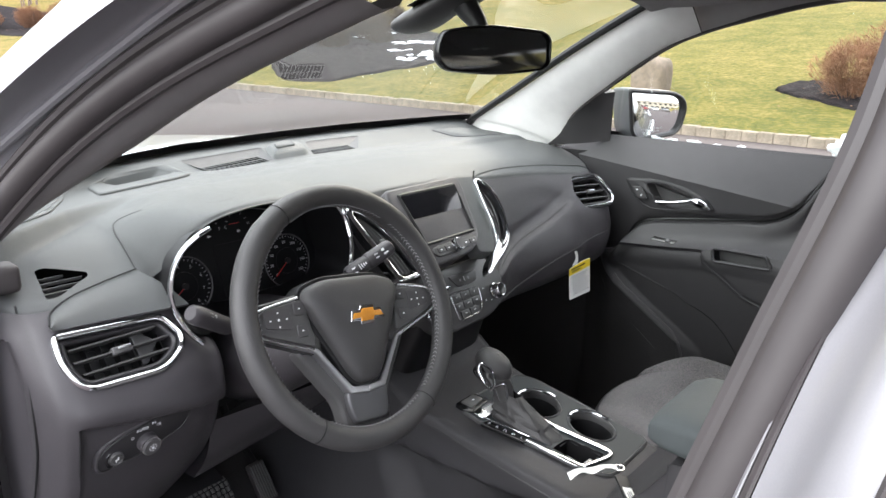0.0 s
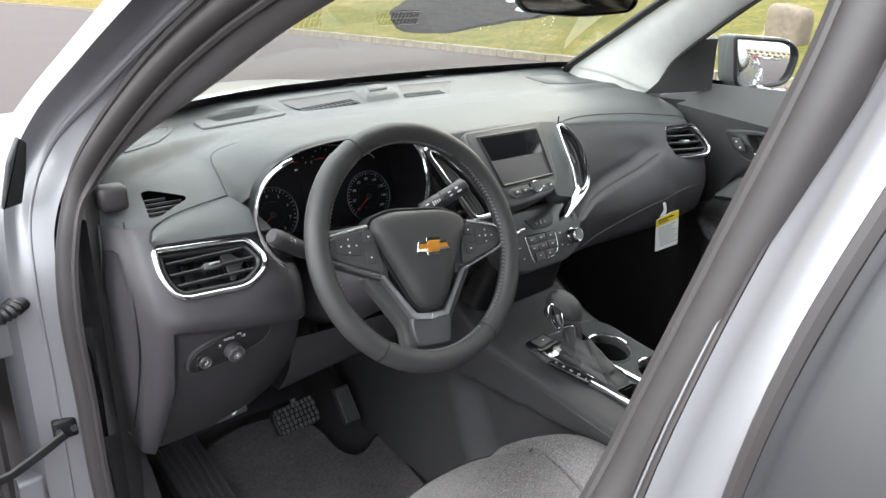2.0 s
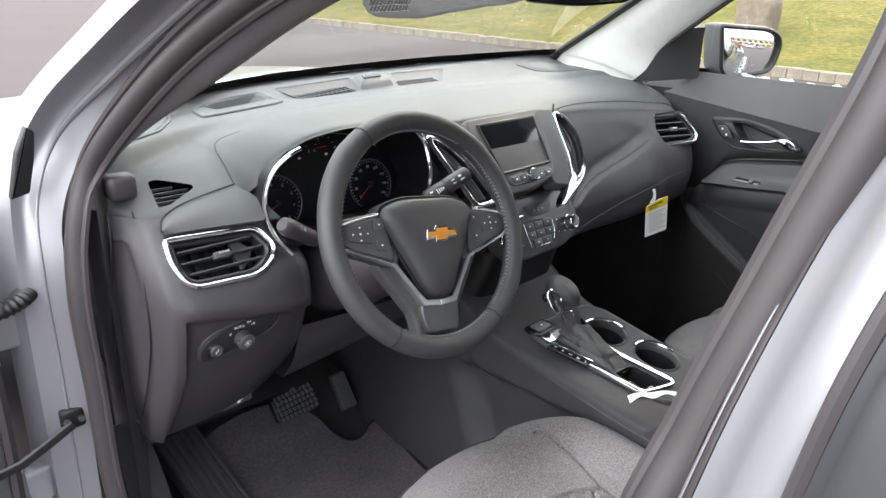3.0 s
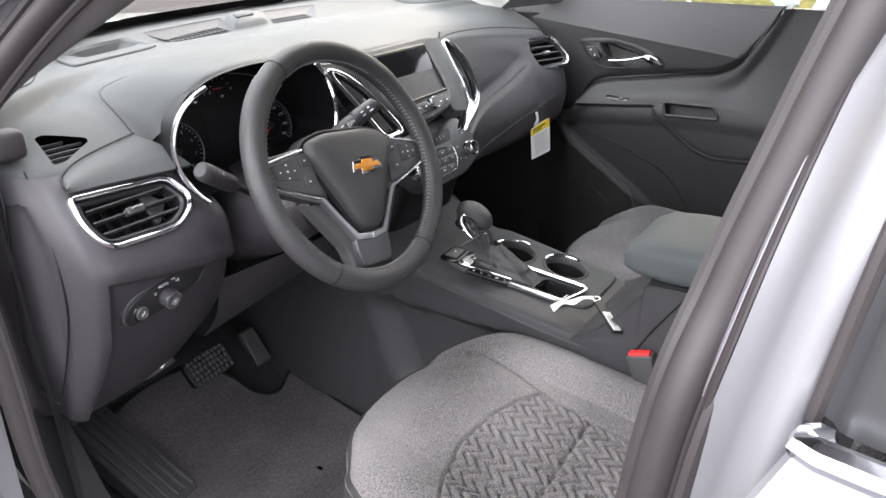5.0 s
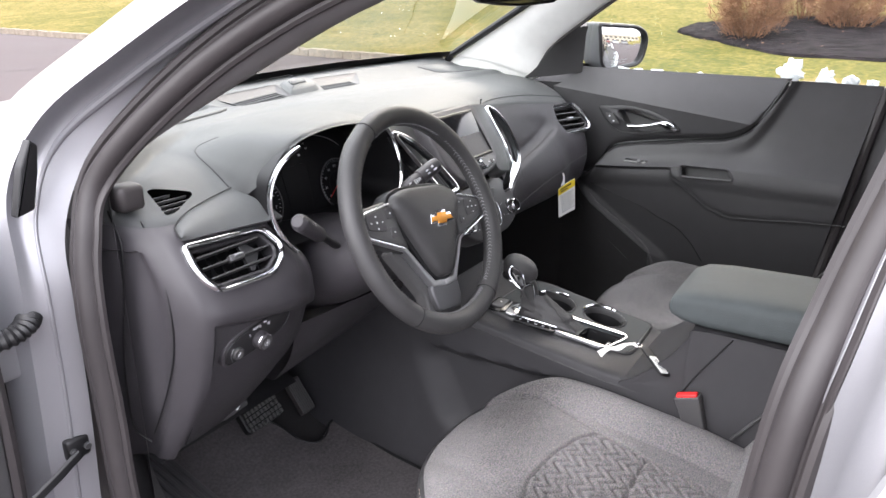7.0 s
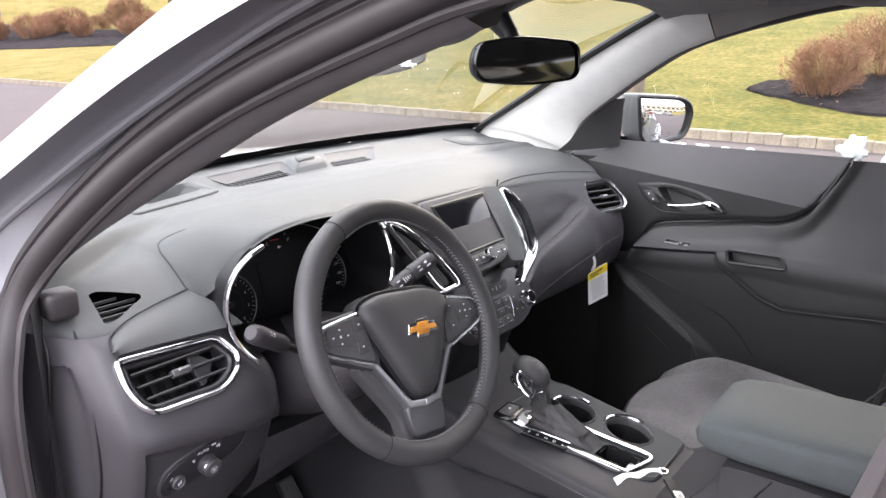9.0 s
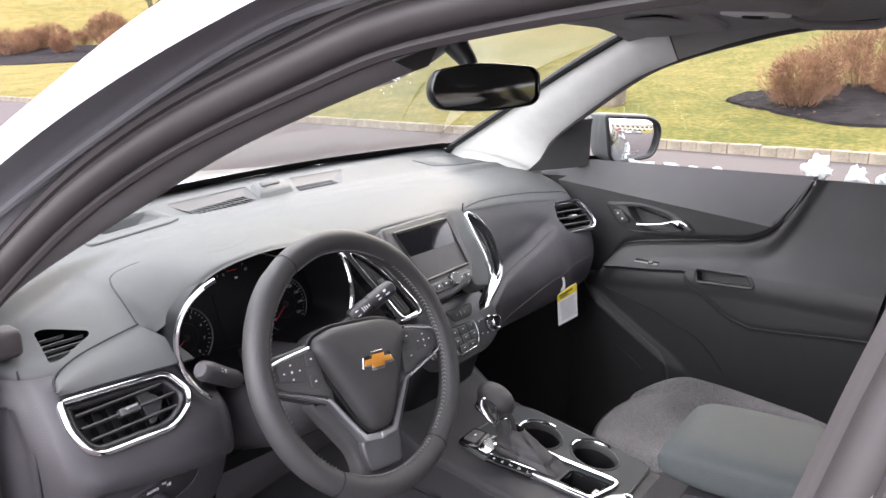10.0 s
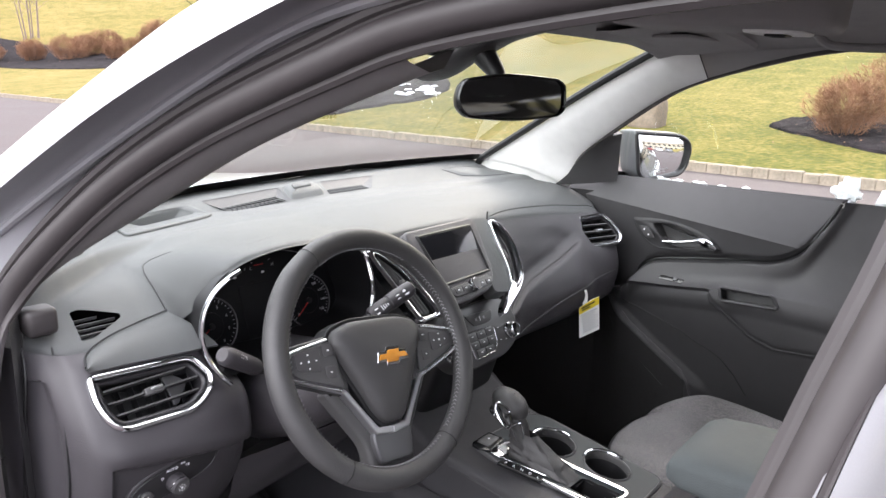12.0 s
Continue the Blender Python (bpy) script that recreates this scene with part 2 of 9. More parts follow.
def tube(path, radius, seg=10, closed=False, bm=None, flat=1.0, up=None, caps=True):
    """A tube along a path; flat squeezes its section across up."""
    bm = bm or bmesh.new()
    path = [Vector(p) for p in path]
    n = len(path)
    rows, normal = [], None
    for i, p in enumerate(path):
        a = path[(i - 1) % n] if closed or i else path[0]
        b = path[(i + 1) % n] if closed or i + 1 < n else path[-1]
        d = (b - a).normalized()
        ref = Vector(up) if up else (normal or (Vector((0, 0, 1)) if abs(d.z) < 0.9 else Vector((1, 0, 0))))
        s = d.cross(ref).normalized()
        normal = s.cross(d).normalized()
        r = radius[i] if isinstance(radius, (list, tuple)) else radius
        rows.append([p + r * (math.cos(2 * math.pi * k / seg) * s + flat * math.sin(2 * math.pi * k / seg) * normal) for k in range(seg)])
    grid(rows, bm, close_u=closed, close_v=True)
    if caps and not closed:
        bm.verts.ensure_lookup_table()
        total = len(bm.verts)
        first = total - n * seg
        bm.faces.new([bm.verts[first + k] for k in range(seg)])
        bm.faces.new([bm.verts[total - seg + k] for k in range(seg)])
    return bm


def frame_of(origin, u, v):
    """A plane's own axes: u along, v up, and the normal."""
    u, v = Vector(u).normalized(), Vector(v).normalized()
    n = u.cross(v).normalized()
    v = n.cross(u)
    m = Matrix((u, v, n)).transposed().to_4x4()
    m.translation = Vector(origin)
    return m


def outline_round(pts, r=0.01, n=5):
    """A closed outline in 2D with rounded corners; r may be one for each corner."""
    out, m = [], len(pts)
    for i in range(m):
        p, a, b = Vector(pts[i]), Vector(pts[i - 1]), Vector(pts[(i + 1) % m])
        rr = r[i] if isinstance(r, (list, tuple)) else r
        rr = min(rr, (a - p).length * 0.49, (b - p).length * 0.49)
        if rr < 1e-5:
            out.append(p)
            continue
        s, e = p + (a - p).normalized() * rr, p + (b - p).normalized() * rr
        for k in range(n + 1):
            t = k / n
            out.append((1 - t) ** 2 * s + 2 * t * (1 - t) * p + t * t * e)
    return out


def inset_outline(pts, d):
    """The outline moved inwards by d."""
    m, out = len(pts), []
    area = sum(pts[i - 1][0] * pts[i][1] - pts[i][0] * pts[i - 1][1] for i in range(m))
    sg = 1 if area > 0 else -1
    for i in range(m):
        a, p, b = Vector(pts[i - 1]), Vector(pts[i]), Vector(pts[(i + 1) % m])
        t = (b - a)
        if t.length < 1e-9:
            out.append(p)
            continue
        t.normalize()
        out.append(p + Vector((-t.y, t.x)) * d * sg)
    return out


def slab(pts, z0, z1, m, bevel=0.002, bm=None, bottom=True):
    """A plate with outline pts, from z0 to z1 along the normal of frame m, with a rounded upper edge."""
    bm = bm or bmesh.new()
    rows = [[(p[0], p[1], z0) for p in pts]]
    steps = 3
    for k in range(steps + 1):
        a = math.pi / 2 * k / steps
        ins = inset_outline(pts, bevel * (1 - math.cos(a))) if bevel else pts
        rows.append([(p[0], p[1], z1 - bevel + bevel * math.sin(a)) for p in ins])
    rows = [[m @ Vector(p) for p in r] for r in rows]
    first = len(bm.verts)
    grid(rows, bm, close_v=True)
    bm.verts.ensure_lookup_table()
    c = len(pts)
    bm.faces.new([bm.verts[len(bm.verts) - c + k] for k in range(c)])
    if bottom:
        bm.faces.new([bm.verts[first + k] for k in range(c)])
    return bm


def ring(outer, inner, z0, z1, m, bulge=0.002, bm=None):
    """A rounded frame between two outlines with equal counts."""
    bm = bm or bmesh.new()
    prof = [(0, z0), (0, z1 - bulge), (0.2, z1), (0.5, z1 + bulge * 0.5), (0.8, z1), (1, z1 - bulge), (1, z0)]
    rows = [[m @ Vector((*(Vector(o).lerp(Vector(i), t)), z)) for o, i in zip(outer, inner)] for t, z in prof]
    return grid(rows, bm, close_v=True)


def box(c, size, bm=None, m=None, bevel=0.0):
    """A box with optional rounded edges."""
    bm = bm or bmesh.new()
    r = bmesh.ops.create_cube(bm, size=1, matrix=(m or Matrix()) @ Matrix.LocRotScale(c, None, size))
    if bevel:
        es = {e for v in r["verts"] for e in v.link_edges}
        bmesh.ops.bevel(bm, geom=list(es), offset=bevel, segments=3, affect="EDGES", profile=0.5)
    return bm


def lathe(profile, m, seg=24, bm=None):
    """A turned form: profile of (radius, height) about the frame's normal."""
    bm = bm or bmesh.new()
    rows = [[m @ Vector((max(r, 1e-5) * math.cos(2 * math.pi * k / seg), max(r, 1e-5) * math.sin(2 * math.pi * k / seg), h)) for k in range(seg)] for r, h in profile]
    return grid(rows, bm, close_v=True)


def inside(p, poly):
    """Whether a 2D point lies in an outline."""
    hit = False
    for i in range(len(poly)):
        (x1, y1), (x2, y2) = poly[i - 1][:2], poly[i][:2]
        if (y1 > p[1]) != (y2 > p[1]) and p[0] < (x2 - x1) * (p[1] - y1) / (y2 - y1) + x1:
            hit = not hit
    return hit


def cut_hole(bm, m, poly, depth=0.06):
    """Open a sheet where an outline in frame m lies over it."""
    inv = m.inverted()
    gone = []
    for fc in bm.faces:
        q = inv @ fc.calc_center_median()
        if abs(q.z) < depth and inside((q.x, q.y), poly):
            gone.append(fc)
    bmesh.ops.delete(bm, geom=gone, context="FACES")
    return bm


def cut_clean(bm, m, poly, depth=0.06, reach=0.012):
    """Open a sheet exactly along an outline in frame m."""
    inv, spin = m.inverted(), m.to_3x3()
    x0, x1 = min(p[0] for p in poly) - reach, max(p[0] for p in poly) + reach
    y0, y1 = min(p[1] for p in poly) - reach, max(p[1] for p in poly) + reach
    near = []
    for fc in bm.faces:
        q = inv @ fc.calc_center_median()
        if abs(q.z) < depth and x0 < q.x < x1 and y0 < q.y < y1:
            near.append(fc)
    geom = list({v for fc in near for v in fc.verts}) + list({e for fc in near for e in fc.edges}) + near
    for i in range(len(poly)):
        a, b = Vector(poly[i - 1][:2]), Vector(poly[i][:2])
        t = b - a
        if t.length > 1e-6:
            t.normalize()
            geom = bmesh.ops.bisect_plane(bm, geom=geom, dist=1e-6, plane_co=m @ Vector((*a, 0)), plane_no=spin @ Vector((-t.y, t.x, 0)))["geom"]
    return cut_hole(bm, m, poly, depth)


def ease(a, b, x):
    """A smooth step from a to b."""
    t = min(max((x - a) / (b - a), 0), 1)
    return t * t * (3 - 2 * t)


def along(pts, x):
    """The value at x of a line through points."""
    if x <= pts[0][0]:
        return pts[0][1]
    for (x0, y0), (x1, y1) in zip(pts, pts[1:]):
        if x <= x1:
            return y0 + (y1 - y0) * (x - x0) / (x1 - x0)
    return pts[-1][1]


def glass_y(x):
    """Where the windshield meets the dashboard."""
    return along([(-0.75, 1.10), (-0.62, 1.215), (-0.55, 1.26), (-0.48, 1.302), (-0.385, 1.352), (-0.24, 1.40), (-0.1, 1.415), (0.05, 1.425), (0.25, 1.425), (0.45, 1.40), (0.65, 1.365), (0.75, 1.30)], x)


def glass_z(x):
    return 1.127 + 0.016 * x


# ---- outside: road, kerb, lawn, planting ----
KERB_X = 11.0


def kerb_x(y):
    """The kerb runs straight beside the car and bends gently left further along."""
    return KERB_X - 0.005 * max(min(y, 65) - 42, 0) ** 2 - 0.23 * max(y - 65, 0)


def lawn_height(x, y):
    """The bank rises from the kerb, into a low hill further along the road."""
    d = max(x - kerb_x(y) - 0.25, 0)
    k = 0.085 + 0.0005 * min(max(y, 0), 60)
    hill = 0.17 * max(y - 58, 0) * min(d / 12, 1)
    return GROUND + 0.13 + hill + k * d + 0.0035 * d * d / (1 + d * 0.03) + 0.025 * noise.noise(Vector((x * 0.5, y * 0.5, 0)))


def make_ground():
    bm = bmesh.new()
    grid([[(x, y, GROUND) for x in (-400, -60, -12, 0, 6, 12, 60, 400)] for y in (-400, -60, -20, 0, 20, 60, 400)], bm)
    road = tagged(part("road", bm, ASPHALT), "dark damp asphalt road beside the car", "road", kind="structure")
    rng = random.Random(31)
    for x0, y0, x1, y1, w in ((4.6, 18.9, 9.6, 16.4, 0.035), (3.4, 12.7, 7.4, 14.6, 0.025), (6.1, 16.7, 6.9, 12.2, 0.02), (5.2, 7.6, 9.8, 5.9, 0.02), (7.5, 27.0, 10.4, 24.0, 0.04)):
        edge = []
        for k in range(41):
            f = k / 40
            mid = Vector((x0 + (x1 - x0) * f + 0.5 * noise.noise(Vector((f * 5, x0, 0))), y0 + (y1 - y0) * f + 0.7 * noise.noise(Vector((f * 6, y0, 3))), GROUND + 0.004))
            half = Vector((0.3, 1, 0)) * w * rng.uniform(0.4, 1.2) * min(1, 6 * f, 6 * (1 - f))
            edge.append((mid - half, mid + half))
        part("crack", grid([[e[0] for e in edge], [e[1] for e in edge]]), CRACK, road, "dark sealed crack")
    xs = [0.2 + d for d in (0, 0.3, 0.6, 1, 1.5, 2, 2.7, 3.5, 4.5, 6, 8, 10, 13, 17, 22, 30, 40, 60, 90, 150, 290)]
    ys = [-300, -150, -80, -50, -30, -20] + [-14 + 1.5 * k for k in range(54)] + [70, 75, 80, 90, 100, 130, 180, 300]
    bm = grid([[(kerb_x(y) + x, y, lawn_height(kerb_x(y) + x, y) - (0.0 if i else 0.05)) for i, x in enumerate(xs)] for y in ys])
    tagged(part("lawn", bm, GRASS), "yellowing winter lawn on a rising bank", "lawn", kind="structure")


make_ground()


def blob(rx, ry, rz, seed, rough=0.12, bm=None, at=(0, 0, 0)):
    """A lumpy stone-like solid."""
    bm = bm or bmesh.new()
    r = bmesh.ops.create_icosphere(bm, subdivisions=4 if rough > 0.3 else 3, radius=1)
    for v in r["verts"]:
        n = noise.noise(v.co * 1.7 + Vector((seed * 7.3, seed, 0))) + (0.4 * noise.noise(v.co * 5 + Vector((seed, 0, seed))) + 0.22 * noise.noise(v.co * 12 + Vector((seed, 3, 0))) if rough > 0.3 else 0)
        v.co = Vector((v.co.x * rx, v.co.y * ry, v.co.z * rz)) * (1 + rough * n * 2) + Vector(at)
    return bm


def make_shrub(seed, h, w, twig):
    """A bare, twiggy shrub: stems fanning into a fuzzy dome of fine twigs."""
    rng = random.Random(seed)
    s = new("shrub")
    bm = bmesh.new()
    tips = []
    for k in range(90):
        a, lean = rng.uniform(0, 6.28), rng.uniform(0.0, 1.0) ** 0.6
        rise = 1.0 - 0.38 * lean ** 2.2
        top = Vector((math.cos(a) * lean * w * 0.72, math.sin(a) * lean * w * 0.72, h * rise * rng.uniform(0.6, 0.9)))
        foot = Vector((math.cos(a), math.sin(a), 0)) * 0.28 * w * lean
        mid = foot.lerp(top, 0.5) + Vector((rng.uniform(-1, 1), rng.uniform(-1, 1), 0)) * 0.05 * h
        tube([foot, mid, top], [0.005 * h, 0.0035 * h, 0.002 * h], 4, bm=bm, caps=False)
        tips += [(foot.lerp(mid, 0.2), mid), (foot.lerp(mid, 0.5), mid), (mid, top), (mid, top), (mid.lerp(top, 0.5), top)]
    tagged(part("stem_crown", bm, twig, s), kind="stuff")
    bm = bmesh.new()
    for k in range(9000):
        if k % 3:
            a, c, r = rng.uniform(0, 6.28), rng.uniform(-0.75, 1), rng.uniform(0.35, 1) ** 0.5
            lump = 1 + 0.16 * math.sin(3 * a + seed) + 0.12 * math.sin(5 * a + 4 * c)
            flat = math.sqrt(1 - c * c) * r * lump
            p = Vector((math.cos(a) * flat * w * 0.56, math.sin(a) * flat * w * 0.56, h * (0.48 + 0.42 * c * r * lump)))
        else:
            a, b = rng.choice(tips)
            p = a.lerp(b, rng.random() ** 0.8)
        out = Vector((p.x, p.y, 0.5 * (p.z - 0.3 * h)))
        d = (out.normalized() * 0.7 + Vector((rng.gauss(0, 0.6), rng.gauss(0, 0.6), rng.gauss(0.45, 0.5)))).normalized()
        q = p + d * rng.uniform(0.05, 0.14) * h
        m = p.lerp(q, 0.5) + Vector((rng.uniform(-1, 1), rng.uniform(-1, 1), rng.uniform(-1, 1))) * 0.010 * h
        side = d.cross(Vector((rng.gauss(0, 1), rng.gauss(0, 1), rng.gauss(0, 1)))).normalized() * rng.uniform(0.0016, 0.0034) * h
        v = [bm.verts.new(x) for x in (p - side, p + side, m + side, m - side, q + side * 0.3, q - side * 0.3)]
        bm.faces.new(v[:4])
        bm.faces.new((v[3], v[2], v[4], v[5]))
    tagged(part("twiggy_crown", bm, twig, s), kind="stuff")
    return s


def place(master, x, y, k=1.0, turn=0.0, label="", category="shrub", group=""):
    m = Matrix.LocRotScale((x, y, lawn_height(x, y) - 0.03), Euler((0, 0, turn)), None)
    ob = copy_thing(master, m)
    ob.scale = (k, k, k)
    return tagged(ob, label, category, group)


def make_bed(x, y, rx, ry, turn, high=0.05):
    """A mulch bed laid on the lawn."""
    rows = []
    for k in range(41):
        f = k / 40
        row = []
        for j in range(170):
            a = 2 * math.pi * j / 170
            e = 1 + 0.03 * noise.noise(Vector((math.cos(a) * 5, math.sin(a) * 5, x))) + 0.06 * math.sin(3 * a + x) + 0.04 * math.sin(5 * a)
            px, py = math.cos(a) * rx * f * e, math.sin(a) * ry * f * e
            qx, qy = x + px * math.cos(turn) - py * math.sin(turn), y + px * math.sin(turn) + py * math.cos(turn)
            row.append((qx, qy, lawn_height(qx, qy) + 0.04 + high * (1 - f * f) ** 0.5 + 0.035 * noise.noise(Vector((qx * 4, qy * 4, 1))) + 0.035 * noise.noise(Vector((qx * 13, qy * 13, 5))) - (0.12 if k == 40 else 0)))
        rows.append(row)
    return tagged(part("mulch_bed", grid(rows, close_v=True), MULCH), "dark bark mulch bed on the lawn", "mulch bed")


def make_planting():
    rng = random.Random(5)
    masters = [make_shrub(11, 1.0, 1.1, TWIG), make_shrub(12, 1.0, 0.95, TWIG), make_shrub(13, 1.0, 1.25, TWIG)]
    dull = [make_shrub(21, 1.0, 1.1, DULLTWIG), make_shrub(22, 1.0, 1.2, DULLTWIG)]
    make_bed(16.1, 1.0, 2.7, 3.6, 0.0)
    make_bed(23.3, 49.3, 4.2, 17.5, 0.22)
    make_bed(19.3, 21.5, 8.5, 3.4, 0.764, 0.12)
    for i, (x, y, k, n) in enumerate([(18.6, 22.4, 0.9, 0), (19.8, 24.0, 1.2, 1), (21.0, 22.8, 1.2, 2), (22.5, 24.6, 1.5, 0), (21.3, 26.0, 1.5, 1), (23.6, 26.4, 1.6, 2), (24.9, 25.6, 1.4, 0), (22.8, 27.9, 1.6, 1), (25.2, 28.0, 1.6, 2), (20.2, 21.4, 0.8, 0)]):
        place(dull[n % 2], x, y, k, i * 2.1, "bare brown twiggy shrub in the dark mulch", "shrub", "shrubs in the mulch beds")
    for i, (x, y, k, n) in enumerate([(15.2, 3.2, 1.28, 1), (18.0, 2.5, 1.55, 2), (16.9, 1.5, 1.15, 0), (17.6, 0.2, 1.2, 1), (18.3, -1.2, 1.3, 2)]):
        place(masters[n], x, y, k, i * 1.3, "bare reddish-brown twiggy shrub in dark mulch", "shrub", "shrubs in the mulch beds")
    far = [(18.6, 59.5, 1.6), (20.8, 57.4, 1.7), (22.2, 54.7, 1.85), (24.05, 55.7, 1.75), (23.55, 50.5, 1.45), (25.4, 55.6, 1.9), (26.9, 54.1, 1.2), (26.8, 50.2, 2.5), (24.9, 46.4, 1.35), (27.0, 47.1, 1.4), (25.0, 41.8, 0.95), (28.6, 44.6, 1.3), (26.6, 39.5, 1.2)]
    for i, (x, y, k) in enumerate(far):
        place(masters[i % 3], x, y, k, i * 1.7, "bare reddish-brown twiggy shrub in dark mulch", "shrub", "shrubs in the mulch beds")
    bm = bmesh.new()
    for k in range(420):
        if k % 6:
            sx, sy, size = rng.choice(far)
            x, y = sx + rng.gauss(-0.45, 0.3) * size, sy + rng.gauss(-0.35, 0.45) * size
            r = rng.uniform(0.03, 0.065)
        else:
            x, y, r = rng.gauss(15.2, 0.8), rng.gauss(2.6, 0.8), rng.uniform(0.018, 0.035)
        a = rng.uniform(0, 6.28)
        z = lawn_height(x, y) + rng.uniform(0.05, 0.10)
        u = Vector((math.cos(a), math.sin(a), rng.uniform(-0.5, 0.5))) * r
        v = Vector((-math.sin(a), math.cos(a), rng.uniform(-0.3, 0.6))) * r * 0.6
        c = Vector((x, y, z))
        bm.faces.new([bm.verts.new(q) for q in (c - u, c + v, c + u, c - v)])
    tagged(part("fallen_leaves", bm, DEADLEAF), "dry tan leaves lying on the mulch", "leaves", kind="stuff")
    for o in masters + dull:
        for c in o.children_recursive:
            bpy.data.objects.remove(c)
        bpy.data.objects.remove(o)
    # boulder
    z = lawn_height(14.7, 7.2)
    bm = bmesh.new()
    bmesh.ops.create_icosphere(bm, subdivisions=4, radius=1)
    for v in bm.verts:
        n = v.co.normalized()
        square = (abs(n.x) ** 5 + abs(n.y) ** 5 + abs(n.z) ** 5) ** -0.2
        q = n * square * (1 + 0.07 * noise.noise(n * 2.2) + 0.03 * noise.noise(n * 7))
        v.co = Vector((14.7 + 0.34 * q.x, 7.2 + 0.40 * q.y, z + 0.30 + 0.46 * q.z + 0.06 * q.y))
    tagged(part("boulder", bm, ROCK), "tan upright boulder standing on the lawn", "boulder")
    # bare trees: one mossy trunk and a clump of pale slender stems
    def bare_tree(stems, bark, words):
        t = tagged(new("bare_tree"), words, "tree", "bare trees")
        crown = bmesh.new()
        for x, y, r, h, lx, ly in stems:
            z = lawn_height(x, y) - 0.1
            line = [Vector((x + lx * f + 0.1 * r * math.sin(7 * f), y + ly * f, z + h * f)) for f in (0, 0.1, 0.3, 0.65, 1)]
            part("trunk", tube(line, [1.25 * r, r, 0.85 * r, 0.5 * r, 0.15 * r], 8), bark, t)
            for k in range(14):
                a, f = k * 2.4, 0.32 + 0.045 * k
                p = Vector((x + lx * f, y + ly * f, z + h * f))
                d = Vector((math.cos(a), math.sin(a), 0.9)) * h * 0.22 * (1.2 - f)
                tube([p, p + d * 0.5 + Vector((0, 0, 0.05)), p + d], [0.28 * r, 0.17 * r, 0.07 * r], 5, bm=crown)
        tagged(part("branch_crown", crown, bark, t), kind="stuff")
    bare_tree([(26.9, 44.4, 0.21, 7.5, -0.9, 0.3)], MOSSBARK, "bare tree with a leaning mossy brown trunk")
    bare_tree([(23.2, 64.6, 0.06, 6.5, -0.6, 0.2), (23.45, 64.3, 0.07, 7.0, -0.2, 0.0), (23.75, 64.7, 0.055, 6.0, 0.1, 0.3), (24.05, 64.4, 0.075, 7.0, 0.25, 0.0), (22.9, 64.2, 0.05, 5.5, -0.9, -0.2)], PALEBARK, "clump of pale slender bare stems")
    # snow remains: scattered crumbs on the grass and lumps caught in the evergreens
    bm = bmesh.new()
    for k in range(60):
        cx, cy, sx, sy = rng.choice([(17.6, 15.6, 1.4, 0.9), (16.2, 14.6, 1.5, 1.0), (14.1, 8.2, 0.35, 0.5), (13.4, 12.0, 1.2, 4.0)])
        x, y = rng.gauss(cx, sx * 0.6), rng.gauss(cy, sy * 0.6)
        if x < KERB_X + 0.4:
            continue
        r = rng.uniform(0.008, 0.022)
        z = lawn_height(x, y) + 0.012
        turn = rng.uniform(0, 6.28)
        rim = [bm.verts.new((x + r * rng.uniform(0.6, 1.3) * math.cos(turn + a), y + 1.4 * r * rng.uniform(0.6, 1.3) * math.sin(turn + a), z - 0.012)) for a in (0, 1.05, 2.1, 3.14, 4.2, 5.2)]
        top = bm.verts.new((x, y, z + 0.25 * r))
        for n in range(6):
            bm.faces.new((rim[n], rim[(n + 1) % 6], top))
    tagged(part("snow_crumbs", bm, SNOW), "crumbs of melting snow scattered on the grass", "snow", kind="stuff")
    for i, (x, y, r) in enumerate([(21.9, 23.6, 0.40), (22.7, 23.7, 0.36), (22.3, 23.2, 0.25), (20.3, 20.2, 0.5), (20.6, 19.8, 0.36), (18.4, 18.6, 0.3), (16.6, 16.7, 0.24), (17.0, 16.5, 0.26), (17.5, 16.6, 0.26), (18.0, 16.7, 0.24), (18.6, 17.2, 0.2), (22.6, 25.0, 0.2)]):
        for k in range(3):
            q = r * rng.uniform(0.35, 0.8)
            px, py = x + rng.gauss(0, r * 0.7), y + rng.gauss(0, r * 0.9)
            bm = blob(q * 0.9, q, q * 0.3, 40 + i * 9 + k, 0.5, at=(px, py, lawn_height(px, py) + 0.11))
            tagged(part("snow_patch", bm, SNOW), "melting snow lying on the dark mulch", "snow", "snow patches")


make_planting()


